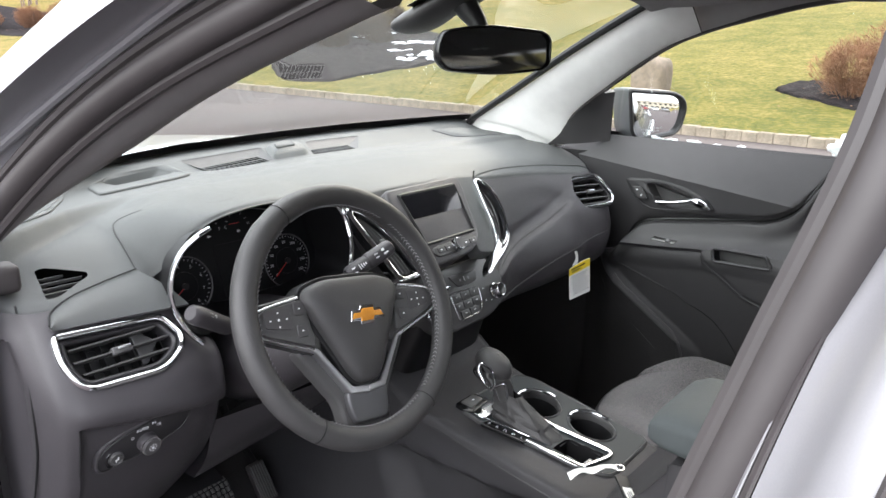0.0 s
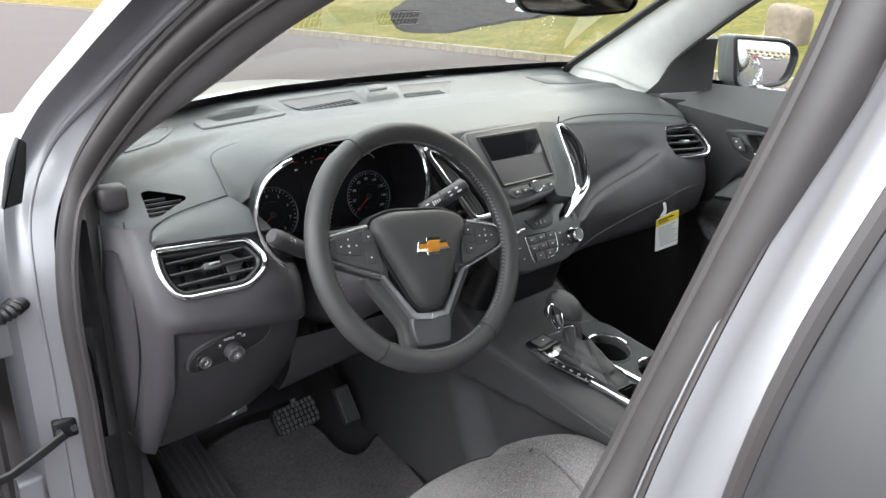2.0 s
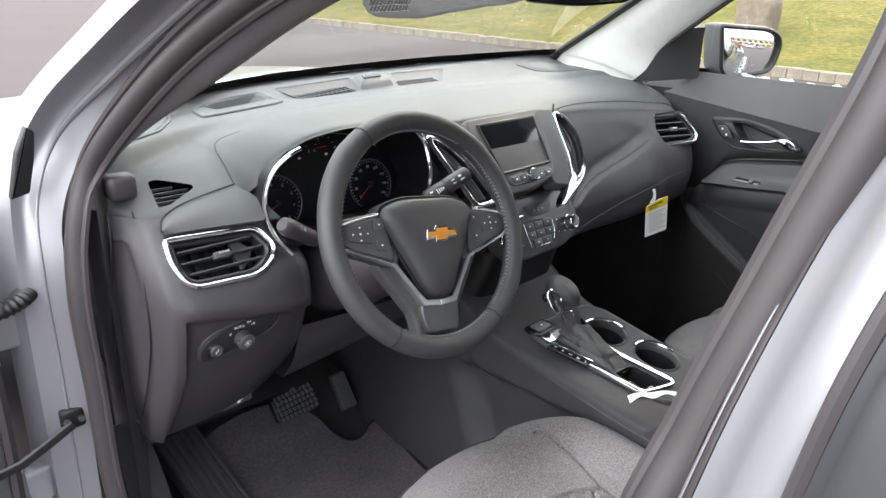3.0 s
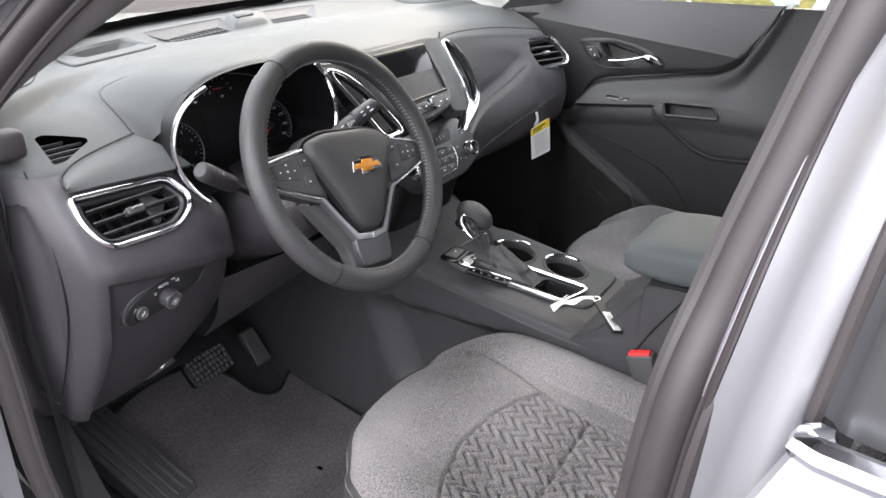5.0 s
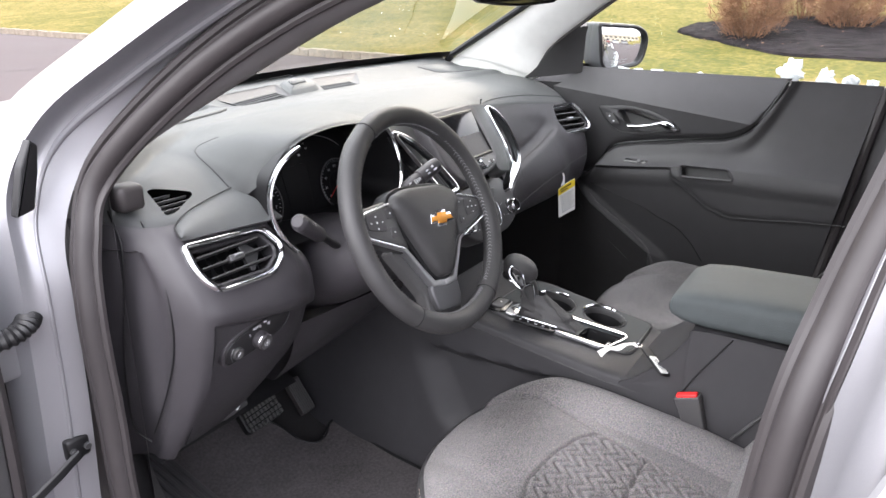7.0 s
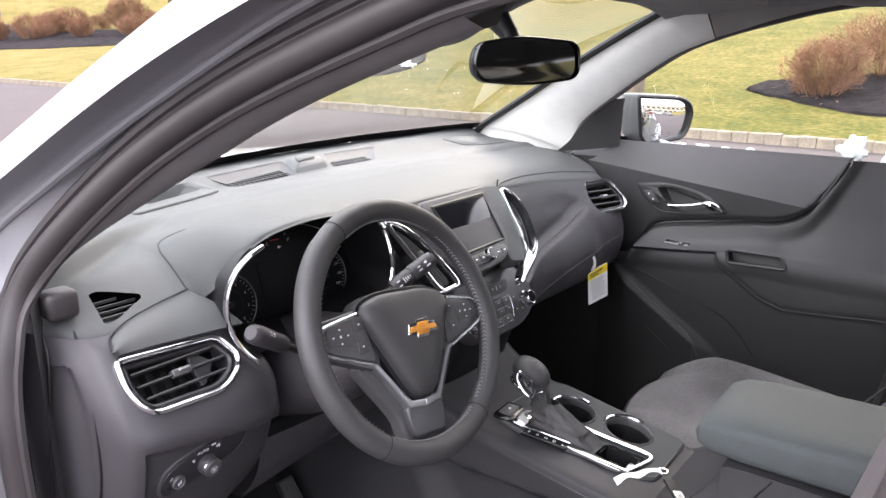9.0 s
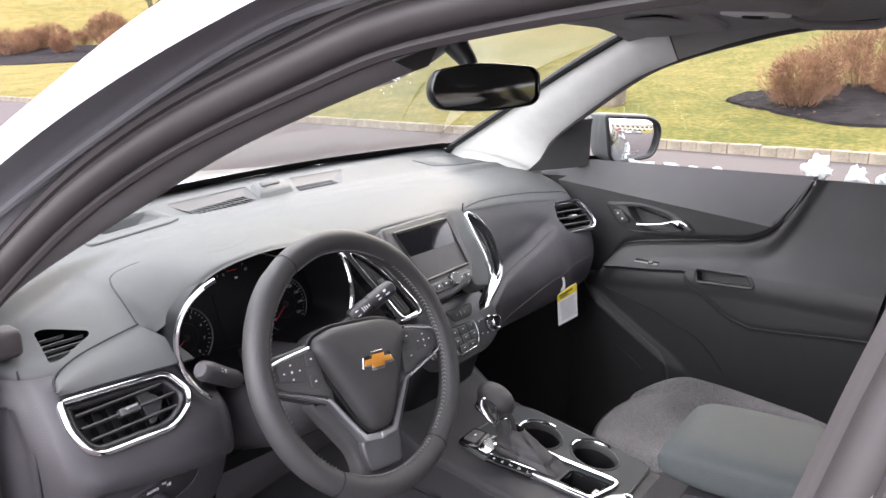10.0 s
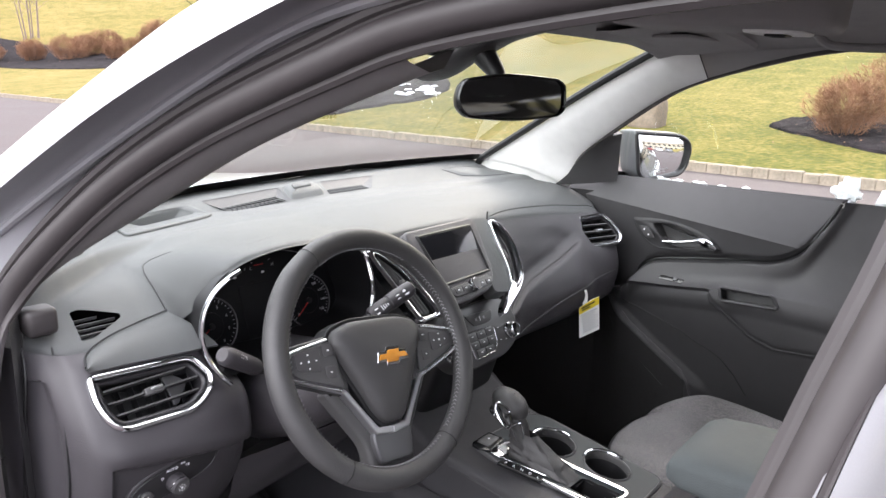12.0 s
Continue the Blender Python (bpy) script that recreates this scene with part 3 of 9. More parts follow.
# ---- the car park behind, seen in the mirrors ----
def make_parked_car(x, y, turn, paint, label):
    car = tagged(new("parked_car"), label, "car", "parked cars")
    car.location, car.rotation_euler = (x, y, GROUND), (0, 0, turn)
    side = [(-2.2, 0.35), (-2.25, 0.75), (-2.1, 0.95), (-1.1, 1.02), (1.3, 1.05), (2.15, 1.0), (2.25, 0.7), (2.2, 0.35)]
    bm = grid([[(w, a, z) for a, z in rounded([(a, z, 0) for a, z in side], 3) and [(p.x, p.y) for p in rounded([(a, z, 0) for a, z in side], 3)]] for w in (-0.88, -0.9, -0.7, 0.7, 0.9, 0.88)])
    part("body", thicken(bm, 0.03), paint, car)
    for s in (-1, 1):
        bm = bmesh.new()
        bm.faces.new([bm.verts.new((s * 0.89, a, z)) for a, z in side])
        part("flank", bm, paint, car)
    top = [(-1.1, 1.02), (-0.45, 1.5), (0.9, 1.52), (1.75, 1.04)]
    part("roof", grid([[(w * (0.86 if 0 < k < 3 else 1), a, z) for k, (a, z) in enumerate(top)] for w in (-0.8, -0.5, 0.5, 0.8)]), DARKPANE, car, "dark glazed cabin")
    part("roof_panel", box((0, 0.22, 1.525), (1.3, 1.25, 0.05), bevel=0.02), paint, car)
    for s in (-1, 1):
        bm = bmesh.new()
        bm.faces.new([bm.verts.new((s * (0.8 if k in (0, 3) else 0.69), a, z)) for k, (a, z) in enumerate(top)])
        part("side_window", bm, DARKPANE, car)
        for a in (-1.4, 1.35):
            wh = part("wheel", tube([(s * 0.72, a, 0.33), (s * 0.91, a, 0.33)], 0.33, 20), RUBBER, car)
            part("rim", tube([(s * 0.90, a, 0.33), (s * 0.925, a, 0.33)], 0.2, 16), SATIN, wh)
    for s in (-1, 1):
        part("headlight", box((s * 0.62, -2.2, 0.76), (0.34, 0.08, 0.13), bevel=0.02), WHITEINK, car)
    return car


def make_building():
    b = tagged(new("office_building"), "low beige commercial building across the car park", "building")
    part("wall", box((4, -72, 3.2), (64, 14, 6.6)), STUCCO, b, smooth=False)
    part("roof_edge", box((4, -72, 6.65), (64.8, 14.8, 0.5)), GREYTRIM, b, smooth=False)
    for k in range(15):
        for z in (1.9, 4.7):
            w = part("window", box((-25 + 4.2 * k, -64.97, z), (2.4, 0.12, 1.5)), GREYTRIM, b, smooth=False)
            part("pane", box((-25 + 4.2 * k, -64.9, z), (2.2, 0.06, 1.3)), DARKPANE, w, smooth=False)
    return b


DARKPANE = material("dark_window_glass", (0.02, 0.022, 0.025), 0.08)
STUCCO = material("beige_stucco", (0.5, 0.45, 0.38), 0.9, bump=0.3, bump_scale=30, vary=0.1, scale=4, big=0.2)
GREYTRIM = material("grey_metal_trim", (0.3, 0.3, 0.31), 0.5)
REDPAINT = material("dark_red_car_paint", (0.25, 0.03, 0.03), 0.3, coat=0.8)
WHITEPAINT = material("white_car_paint", (0.75, 0.76, 0.77), 0.3, coat=0.8)
make_building()
for k, (x, y, paint, words) in enumerate([(-6.5, -27, WHITEPAINT, "white car parked behind"), (-2.8, -27.5, PAINT, "silver car parked behind"), (1.2, -27, REDPAINT, "dark red car parked behind"), (4.6, -27.3, WHITEPAINT, "white car parked behind"), (8.0, -27, PAINT, "silver car parked behind")]):
    make_parked_car(x, y, math.pi + 0.05 * math.sin(k * 2.3), paint, words + " in the car park row")


def make_kerb():
    """A row of rough granite kerb blocks."""
    kerb = tagged(new("kerb"), "row of pale granite kerb blocks along the lawn", "kerb", kind="structure")
    rng = random.Random(8)
    meshes = []
    for k in range(6):
        bm = box((0, 0, 0), (0.2, 0.245, 0.26), bevel=0.014)
        for v in bm.verts:
            v.co += Vector((rng.uniform(-1, 1), rng.uniform(-1, 1), rng.uniform(-1, 1))) * 0.007
        me = bpy.data.meshes.new("kerb_block")
        bm.to_mesh(me)
        bm.free()
        me.materials.append(KERBSTONE)
        meshes.append(me)
    for k in range(290):
        ob = new("kerb_block", meshes[k % 6])
        y = -6 + k * 0.25
        bend = (kerb_x(y + 0.2) - kerb_x(y - 0.2)) / 0.4
        ob.location = (kerb_x(y) + 0.11 + rng.uniform(-0.008, 0.008), y, GROUND + 0.03 + rng.uniform(-0.008, 0.008))
        ob.rotation_euler = (0, 0, rng.uniform(-0.02, 0.02) - bend + (math.pi if k % 2 else 0))
        ob.parent = kerb
    rows = [[(kerb_x(y) + 0.01 + a, y, GROUND + b) for y in (66.6, 90, 120, 160, 200, 260)] for a, b in ((0, 0), (0, 0.14), (0.02, 0.16), (0.18, 0.16), (0.2, 0.14), (0.2, 0))]
    part("kerb_run", grid(rows), KERBSTONE, kerb, smooth=False)
    bm = box((KERB_X + 0.11, -150, GROUND + 0.03), (0.2, 287, 0.25))
    part("kerb_run", bm, KERBSTONE, kerb, smooth=False)


# ---- car body ----
# curve of the driver's door seal, from the centre pillar over the roof rail down the front pillar
OPENING = rounded([(-0.738, 0.156, 0.45), (-0.736, 0.144, 0.75), (-0.720, 0.130, 1.0), (-0.690, 0.112, 1.11), (-0.667, 0.088, 1.215), (-0.645, 0.060, 1.336),
                   (-0.613, 0.066, 1.425), (-0.603, 0.15, 1.452), (-0.611, 0.40, 1.426), (-0.626, 0.53, 1.389), (-0.656, 0.705, 1.318), (-0.695, 0.845, 1.230),
                   (-0.742, 0.97, 1.11), (-0.775, 0.975, 1.02), (-0.79, 0.965, 0.92), (-0.79, 0.96, 0.78), (-0.79, 0.955, 0.62), (-0.78, 0.93, 0.5), (-0.77, 0.85, 0.44), (-0.77, 0.6, 0.42), (-0.77, 0.2, 0.42)], 8)


def band(curve, offsets):
    """A strip along the opening: out is away from the car, w away from the opening's middle."""
    rows, n, mid = [], len(curve), Vector((-0.7, 0.5, 0.92))
    for i, p in enumerate(curve):
        d = (curve[min(i + 1, n - 1)] - curve[max(i - 1, 0)]).normalized()
        away = Vector((-1, 0, 0)).cross(d).normalized()
        if away.dot(p - mid) < 0:
            away = -away
        rows.append([p + Vector((-o, 0, 0)) + away * w for o, w in offsets])
    return rows


# front pillar, as lines from the roof to the sill, from the seal outwards to the skin
PILLAR_SEAL_EDGE = [(-0.625, -0.1, 1.462), (-0.625, 0.2, 1.462), (-0.618, 0.44, 1.426), (-0.629, 0.575, 1.392), (-0.66, 0.755, 1.315), (-0.702, 0.905, 1.22), (-0.752, 0.99, 1.12), (-0.79, 1.002, 1.03), (-0.8, 0.992, 0.93), (-0.8, 0.998, 0.78), (-0.8, 1.02, 0.55), (-0.8, 1.03, 0.4)]
PILLAR_BEAD = [(-0.634, -0.1, 1.468), (-0.634, 0.2, 1.467), (-0.63, 0.445, 1.44), (-0.643, 0.585, 1.404), (-0.676, 0.758, 1.323), (-0.72, 0.915, 1.23), (-0.772, 1.02, 1.14), (-0.812, 1.025, 1.05), (-0.826, 1.003, 0.95), (-0.826, 1.008, 0.8), (-0.826, 1.03, 0.55), (-0.826, 1.04, 0.4)]
PILLAR_CHANNEL = [(-0.641, -0.1, 1.472), (-0.642, 0.2, 1.471), (-0.642, 0.446, 1.45), (-0.658, 0.584, 1.413), (-0.69, 0.753, 1.337), (-0.73, 0.911, 1.247), (-0.776, 1.023, 1.16), (-0.82, 1.045, 1.065), (-0.839, 1.011, 0.965), (-0.841, 1.013, 0.81), (-0.841, 1.035, 0.55), (-0.841, 1.045, 0.4)]
PILLAR_CREASE = [(-0.648, -0.1, 1.476), (-0.656, 0.198, 1.473), (-0.671, 0.429, 1.452), (-0.69, 0.566, 1.414), (-0.72, 0.73, 1.346), (-0.756, 0.889, 1.26), (-0.794, 1.009, 1.177), (-0.833, 1.043, 1.086), (-0.853, 1.013, 0.983), (-0.856, 1.018, 0.82), (-0.856, 1.04, 0.55), (-0.856, 1.05, 0.4)]
PILLAR_SKIN = [(-0.668, -0.1, 1.492), (-0.664, 0.203, 1.492), (-0.672, 0.463, 1.471), (-0.687, 0.618, 1.437), (-0.716, 0.774, 1.365), (-0.753, 0.935, 1.277), (-0.79, 1.07, 1.194), (-0.84, 1.126, 1.104), (-0.869, 1.078, 0.987), (-0.875, 1.06, 0.82), (-0.875, 1.08, 0.55), (-0.875, 1.09, 0.4)]
PILLAR_BACK = [(-0.633, -0.05, 1.488), (-0.618, 0.259, 1.491), (-0.617, 0.538, 1.472), (-0.628, 0.707, 1.437), (-0.658, 0.872, 1.361), (-0.697, 1.042, 1.268), (-0.736, 1.185, 1.18), (-0.796, 1.217, 1.091), (-0.831, 1.142, 0.979), (-0.84, 1.11, 0.816), (-0.84, 1.13, 0.546), (-0.84, 1.14, 0.396)]


def ruled(a, b, n=8):
    """A sheet between two polylines of equal count."""
    return grid([[Vector(p).lerp(Vector(q), t) for p, q in zip(a, b)] for t in [k / n for k in range(n + 1)]])


def make_body():
    body = thing("car_body", (0, 0, 0), "silver painted car body with its open driver's doorway", "car body")
    bulb = [(-0.002, -0.026), (0.003, -0.026), (0.006, -0.022), (0.006, -0.018), (0.012, -0.017), (0.018, -0.013), (0.021, -0.006), (0.021, 0.001), (0.018, 0.006), (0.012, 0.009), (0.0115, 0.011), (0.015, 0.013), (0.016, 0.018), (0.012, 0.023), (0.003, 0.026), (-0.005, 0.022)]
    part("door_seal", grid(band(OPENING, bulb)), RUBBER, body, "ribbed black rubber door seal")
    bm = grid(surface([PILLAR_SEAL_EDGE, PILLAR_BEAD], 4, 8))
    grid(surface([PILLAR_BEAD, PILLAR_CHANNEL, PILLAR_CREASE], 4, 8), bm)
    grid(surface([PILLAR_CREASE, PILLAR_SKIN, PILLAR_BACK], 6, 8), bm)
    part("front_pillar", bm, PAINT, body, "silver painted front pillar and door frame")
    part("pillar_edge", tube(rounded(PILLAR_BEAD, 8), [0.0025 + 0.004 * min(max((p.z - 1.1) / 0.1, 0), 1) for p in rounded(PILLAR_BEAD, 8)], 10), PAINT, body)
    # inner trim of the driver's front pillar, its shade put into a darker grey
    i0, i1 = 8 * 8 + 3, 12 * 8 + 2
    tr = [(0.004, -0.012), (-0.012, -0.026), (-0.035, -0.034), (-0.055, -0.030), (-0.075, -0.012)]
    trim = [[p + (q - p) * (0.30 + 0.70 * ease(1.09, 1.29, p.z)) for q in r] for p, r in zip(OPENING[i0:i1], band(OPENING[i0:i1], tr))]
    part("front_pillar_trim", grid(trim), SHADEDTRIM, body, "front pillar trim in shaded grey")
    # small plastic cap under the trim
    part("pillar_cap", box((-0.722, 0.962, 1.068), (0.038, 0.034, 0.036), bevel=0.008), RUBBER, body)
    # centre pillar paint, second seal and edge
    seal_edge = rounded([(-0.745, 0.135, 0.40), (-0.742, 0.125, 0.75), (-0.730, 0.115, 0.98), (-0.720, 0.100, 1.10), (-0.694, 0.084, 1.20), (-0.658, 0.064, 1.30), (-0.62, 0.045, 1.40), (-0.60, 0.0, 1.47)], 5)
    gap = rounded([(-0.80, 0.095, 0.40), (-0.795, 0.082, 0.75), (-0.770, 0.066, 0.98), (-0.748, 0.053, 1.10), (-0.734, 0.037, 1.20), (-0.704, 0.016, 1.30), (-0.66, -0.005, 1.40), (-0.64, -0.03, 1.47)], 5)
    rows = [[p + Vector((0.003, 0.0, 0)) for p in seal_edge], seal_edge]
    for t, out in ((0.15, 0.000), (0.3, -0.003), (0.42, -0.010), (0.55, -0.016), (0.8, -0.014), (0.95, -0.006)):
        rows.append([p.lerp(q, t) + Vector((out * 0.6, out * -0.2, 0)) for p, q in zip(seal_edge, gap)])
    rows += [gap, [p + Vector((0.012, -0.006, 0)) for p in gap], [p + Vector((0.05, -0.03, 0)) for p in gap]]
    part("center_pillar", grid(rows), PAINT, body, "silver painted centre pillar")
    inner_edge = rounded([(-0.74, 0.176, 0.40), (-0.735, 0.166, 0.75), (-0.722, 0.153, 0.98), (-0.692, 0.135, 1.10), (-0.672, 0.113, 1.20), (-0.655, 0.084, 1.30), (-0.62, 0.06, 1.40), (-0.60, 0.02, 1.47)], 5)
    def pillar_rows(profile):
        """Rows between the inner and outer edge; the painted flange narrows upwards."""
        return [[p.lerp(q, t + (t1 - t) * ease(0.7, 1.12, p.z)) + Vector((-b * 0.9, -b * 0.1, 0)) for p, q in zip(inner_edge, seal_edge)] for t, t1, b in profile]
    part("outer_seal", grid(pillar_rows([(0, 0, -0.008), (0.05, 0.06, 0.001), (0.16, 0.2, 0.005), (0.33, 0.4, 0.006), (0.48, 0.62, 0.004), (0.55, 0.72, 0.0), (0.57, 0.75, -0.005)])), RUBBER, body, "wide black rubber seal on the centre pillar")
    part("pillar_flange", grid(pillar_rows([(0.57, 0.74, -0.003), (0.60, 0.76, 0.0), (0.72, 0.79, 0.001), (0.82, 0.82, 0.0), (0.84, 0.84, -0.004)])), PAINT, body)
    part("outer_seal", grid(pillar_rows([(0.82, 0.82, -0.005), (0.85, 0.85, 0.001), (0.92, 0.92, 0.003), (0.98, 0.98, 0.001), (1.02, 1.02, -0.006)])), RUBBER, body, "narrow black rubber lip")
    # sill trim and kick panel
    inner = rounded([(-0.722, 1.02, 0.665), (-0.705, 1.005, 0.56), (-0.70, 0.96, 0.47), (-0.695, 0.85, 0.44), (-0.695, 0.5, 0.435), (-0.695, 0.1, 0.435)], 6)
    outer = rounded([(-0.778, 0.985, 0.69), (-0.775, 0.965, 0.58), (-0.772, 0.93, 0.49), (-0.77, 0.84, 0.452), (-0.77, 0.5, 0.445), (-0.77, 0.1, 0.445)], 6)
    part("sill_trim", ruled(inner, outer), PLASTIC, body, "smooth grey sill trim")
    low = [Vector((p.x + 0.03, p.y + 0.03 * (p.y > 0.9), 0.33)) for p in inner]
    part("sill_side", ruled(inner, low), PLASTIC, body)
    # kick panels at the front ends of both footwells
    for sg, x in ((1, 0.742), (-1, 0.716)):
        side = surface([[(sg * (x + dx), y, z) for z in (0.30, 0.5, 0.8, 1.08)] for y, dx in ((0.93, 0.05), (1.0, 0.01), (1.1, -0.012), (1.3, -0.03), (1.52, -0.04))], 4, 4)
        part("kick_panel", grid(side), CARPET if sg > 0 else PLASTIC, body, "black footwell side panel")
    # floor pan with toe board, roof lining, bulkhead
    sec = [[(x, y, z + 0.012 * math.cos(x * 9)) for x in (-0.72, -0.4, -0.1, 0.1, 0.4, 0.74)] for y, z in ((-1.2, 0.33), (-0.2, 0.33), (0.5, 0.33), (1.0, 0.33), (1.15, 0.345), (1.25, 0.40), (1.38, 0.52), (1.5, 0.66), (1.5, 1.05))]
    part("floor_carpet", grid(surface(sec, 4, 4)), CARPET, body, "black carpeted footwell floor")
    roof = [[(x, y, z - 0.055 * (abs(x) / 0.6) ** 3) for x in (-0.60, -0.45, -0.2, 0, 0.2, 0.45, 0.60)] for y, z in ((0.74, 1.470), (0.6, 1.492), (0.35, 1.51), (0.0, 1.525), (-0.5, 1.525), (-1.3, 1.48))]
    part("roof_lining", grid(surface(roof, 4, 4)), HEADLINER, body, "grey fabric roof lining")
    skin = [[(x * 1.03, y, z + 0.04 - 0.055 * (abs(x) / 0.6) ** 3) for x in (-0.61, -0.45, -0.2, 0, 0.2, 0.45, 0.61)] for y, z in ((0.76, 1.470), (0.6, 1.495), (0.35, 1.515), (0.0, 1.53), (-0.5, 1.53), (-1.6, 1.45))]
    part("roof_skin", grid(surface(skin, 4, 4)), PAINT, body)
    # passenger side: front pillar trim, rail, lower body
    w = [(0.675, 1.35, 1.10), (0.665, 1.31, 1.14), (0.655, 1.285, 1.155), (0.620, 1.14, 1.233), (0.577, 0.955, 1.334), (0.541, 0.795, 1.415), (0.512, 0.675, 1.470)]
    d = [(0.738, 1.11, 1.04), (0.722, 1.08, 1.085), (0.715, 1.05, 1.100), (0.690, 1.01, 1.177), (0.650, 0.885, 1.266), (0.612, 0.745, 1.351), (0.592, 0.645, 1.392)]
    m = [(Vector(a) + Vector(b)) / 2 + Vector((-0.018, -0.012, 0.012)) for a, b in zip(w, d)]
    edge = [Vector(b) + Vector((0.03, 0.01, 0.0)) for b in d]
    part("front_pillar_trim", grid(surface([w, m, d, edge], 5, 6)), TRIMCLOTH, body, "light front pillar trim in shaded grey")
    part("pillar_joint", tube([Vector(w[-1]) + Vector((-0.002, -0.003, -0.002)), Vector(m[-1]) + Vector((-0.002, -0.002, -0.002)), Vector(d[-1]) + Vector((-0.001, -0.001, -0.001))], 0.0012, 5), BLACK, body)
    rail0 = rounded([(0.512, 0.675, 1.470), (0.52, 0.5, 1.482), (0.53, 0.2, 1.492), (0.53, -0.3, 1.49)], 6)
    rail1 = rounded([(0.592, 0.645, 1.392), (0.585, 0.53, 1.425), (0.578, 0.40, 1.452), (0.572, 0.2, 1.468), (0.57, -0.3, 1.46)], 4)[:]
    n = 18
    pick = lambda c, i: c[round(i * (len(c) - 1) / n)]
    part("roof_rail_trim", grid([[pick(rail0, i).lerp(pick(rail1, i), t) + Vector((0.012, 0, 0)) * math.sin(math.pi * t) for i in range(n + 1)] for t in (0, 0.25, 0.5, 0.75, 1)] + [[pick(rail1, i) + Vector((0.05, 0, 0.01)) for i in range(n + 1)]]), HEADLINER, body, "grey roof rail trim")
    part("windshield_edge", tube(rounded([Vector(p) + Vector((-0.002, 0.012, 0.004)) for p in w], 5), 0.010, 8), BLACK, body)
    skin = surface([[(0.87, 1.3, 0.4), (0.91, 1.3, 0.7), (0.91, 1.3, 0.95), (0.87, 1.3, 1.08)], [(0.87, 0.3, 0.4), (0.92, 0.3, 0.7), (0.92, 0.3, 0.95), (0.885, 0.3, 1.09)], [(0.87, -1.5, 0.4), (0.92, -1.5, 0.7), (0.92, -1.5, 0.95), (0.885, -1.5, 1.10)]], 4, 4)
    part("side_skin", grid(skin), PAINT, body)
    # centre pillar trim on the passenger side
    bt = surface([[(0.79, 0.26, 0.40), (0.79, 0.20, 0.8), (0.79, 0.155, 1.05), (0.70, 0.06, 1.3), (0.60, 0.03, 1.46)], [(0.70, 0.10, 0.40), (0.70, 0.08, 0.8), (0.705, 0.06, 1.05), (0.63, 0.02, 1.3), (0.56, 0.0, 1.47)], [(0.70, -0.10, 0.40), (0.70, -0.10, 0.8), (0.70, -0.10, 1.05), (0.63, -0.12, 1.3), (0.56, -0.12, 1.47)], [(0.75, -0.14, 0.40), (0.75, -0.14, 0.8), (0.75, -0.14, 1.05), (0.67, -0.16, 1.3), (0.6, -0.16, 1.47)]], 4, 4)
    part("center_pillar_trim", grid(bt), PLASTIC, body, "dark grey centre pillar trim")
    # bonnet, cowl and front wing
    hood = [[(x, y, z - 0.045 * (abs(x) / 0.8) ** 2.5 + 0.012 * math.cos(x * 7)) for x in (-0.82, -0.6, -0.3, 0, 0.3, 0.6, 0.82)] for y, z in ((1.60, 1.086), (1.75, 1.088), (2.1, 1.055), (2.5, 0.98), (2.75, 0.88), (2.8, 0.7))]
    part("bonnet", grid(surface(hood, 5, 5)), PAINT, body, "silver painted bonnet")
    cowl = [[(x, 1.60 - 0.17 * (abs(x) / 0.75) ** 2, 1.066), (x, glass_y(x) + 0.07, 1.082), (x, glass_y(x) + 0.02, glass_z(x) - 0.004)] for x in (-0.75, -0.5, -0.25, 0, 0.25, 0.5, 0.75)]
    part("cowl", grid(surface(cowl, 4, 4)), BLACK, body, "black plastic wiper cowl")
    for s in (-1, 1):
        wing = [[(s * x, y, z) for x, z in ((0.80, 1.02 - drop), (0.865, 0.995 - drop), (0.905, 0.94 - drop), (0.915, 0.82 - 0.5 * drop), (0.90, 0.5))] for y, drop in ((1.12, 0), (1.4, 0.01), (1.9, 0.05), (2.4, 0.13), (2.7, 0.22))]
        part("front_wing", grid(surface(wing, 4, 4)), PAINT, body, "silver painted front wing")
    # rear shell closes the cabin
    part("rear_wall", box((0, -1.66, 0.73), (1.6, 0.04, 0.66)), PLASTIC, body)
    tail = [[(x, y - 0.10 * (1 - (x / 0.86) ** 2), z) for x in (-0.86, -0.75, -0.4, 0, 0.4, 0.75, 0.86)] for y, z in ((-1.70, 0.30), (-1.80, 0.45), (-1.78, 0.70), (-1.76, 0.95), (-1.70, 1.10))]
    part("tailgate", grid(surface(tail, 4, 4)), PAINT, body, "silver painted tailgate")
    glass_rows = [[(x * k, y, z) for x in (-0.76, -0.4, 0, 0.4, 0.76)] for y, z, k in ((-1.70, 1.10, 1.0), (-1.66, 1.28, 0.9), (-1.58, 1.44, 0.78))]
    part("rear_window", grid(surface(glass_rows, 4, 4)), SIDEGLASS, body).visible_shadow = False
    quarter = surface([[(-0.80, -0.98, 0.40), (-0.835, -0.98, 0.70), (-0.83, -0.98, 0.95), (-0.79, -0.98, 1.09)], [(-0.82, -1.4, 0.40), (-0.86, -1.4, 0.70), (-0.85, -1.4, 0.95), (-0.79, -1.4, 1.10)], [(-0.84, -1.70, 0.40), (-0.86, -1.72, 0.70), (-0.85, -1.70, 0.95), (-0.77, -1.68, 1.10)]], 4, 4)
    part("rear_quarter", grid(quarter), PAINT, body)
    side = [[(0.875 - 0.02 * k, y, 1.10) if k == 0 else (0.745, y, 1.30) if k == 1 else (0.645, y, 1.455) for y in (0.05, -0.5, -1.1, -1.55)] for k in range(3)]
    part("rear_side_window", grid(surface(side, 4, 4)), SIDEGLASS, body).visible_shadow = False
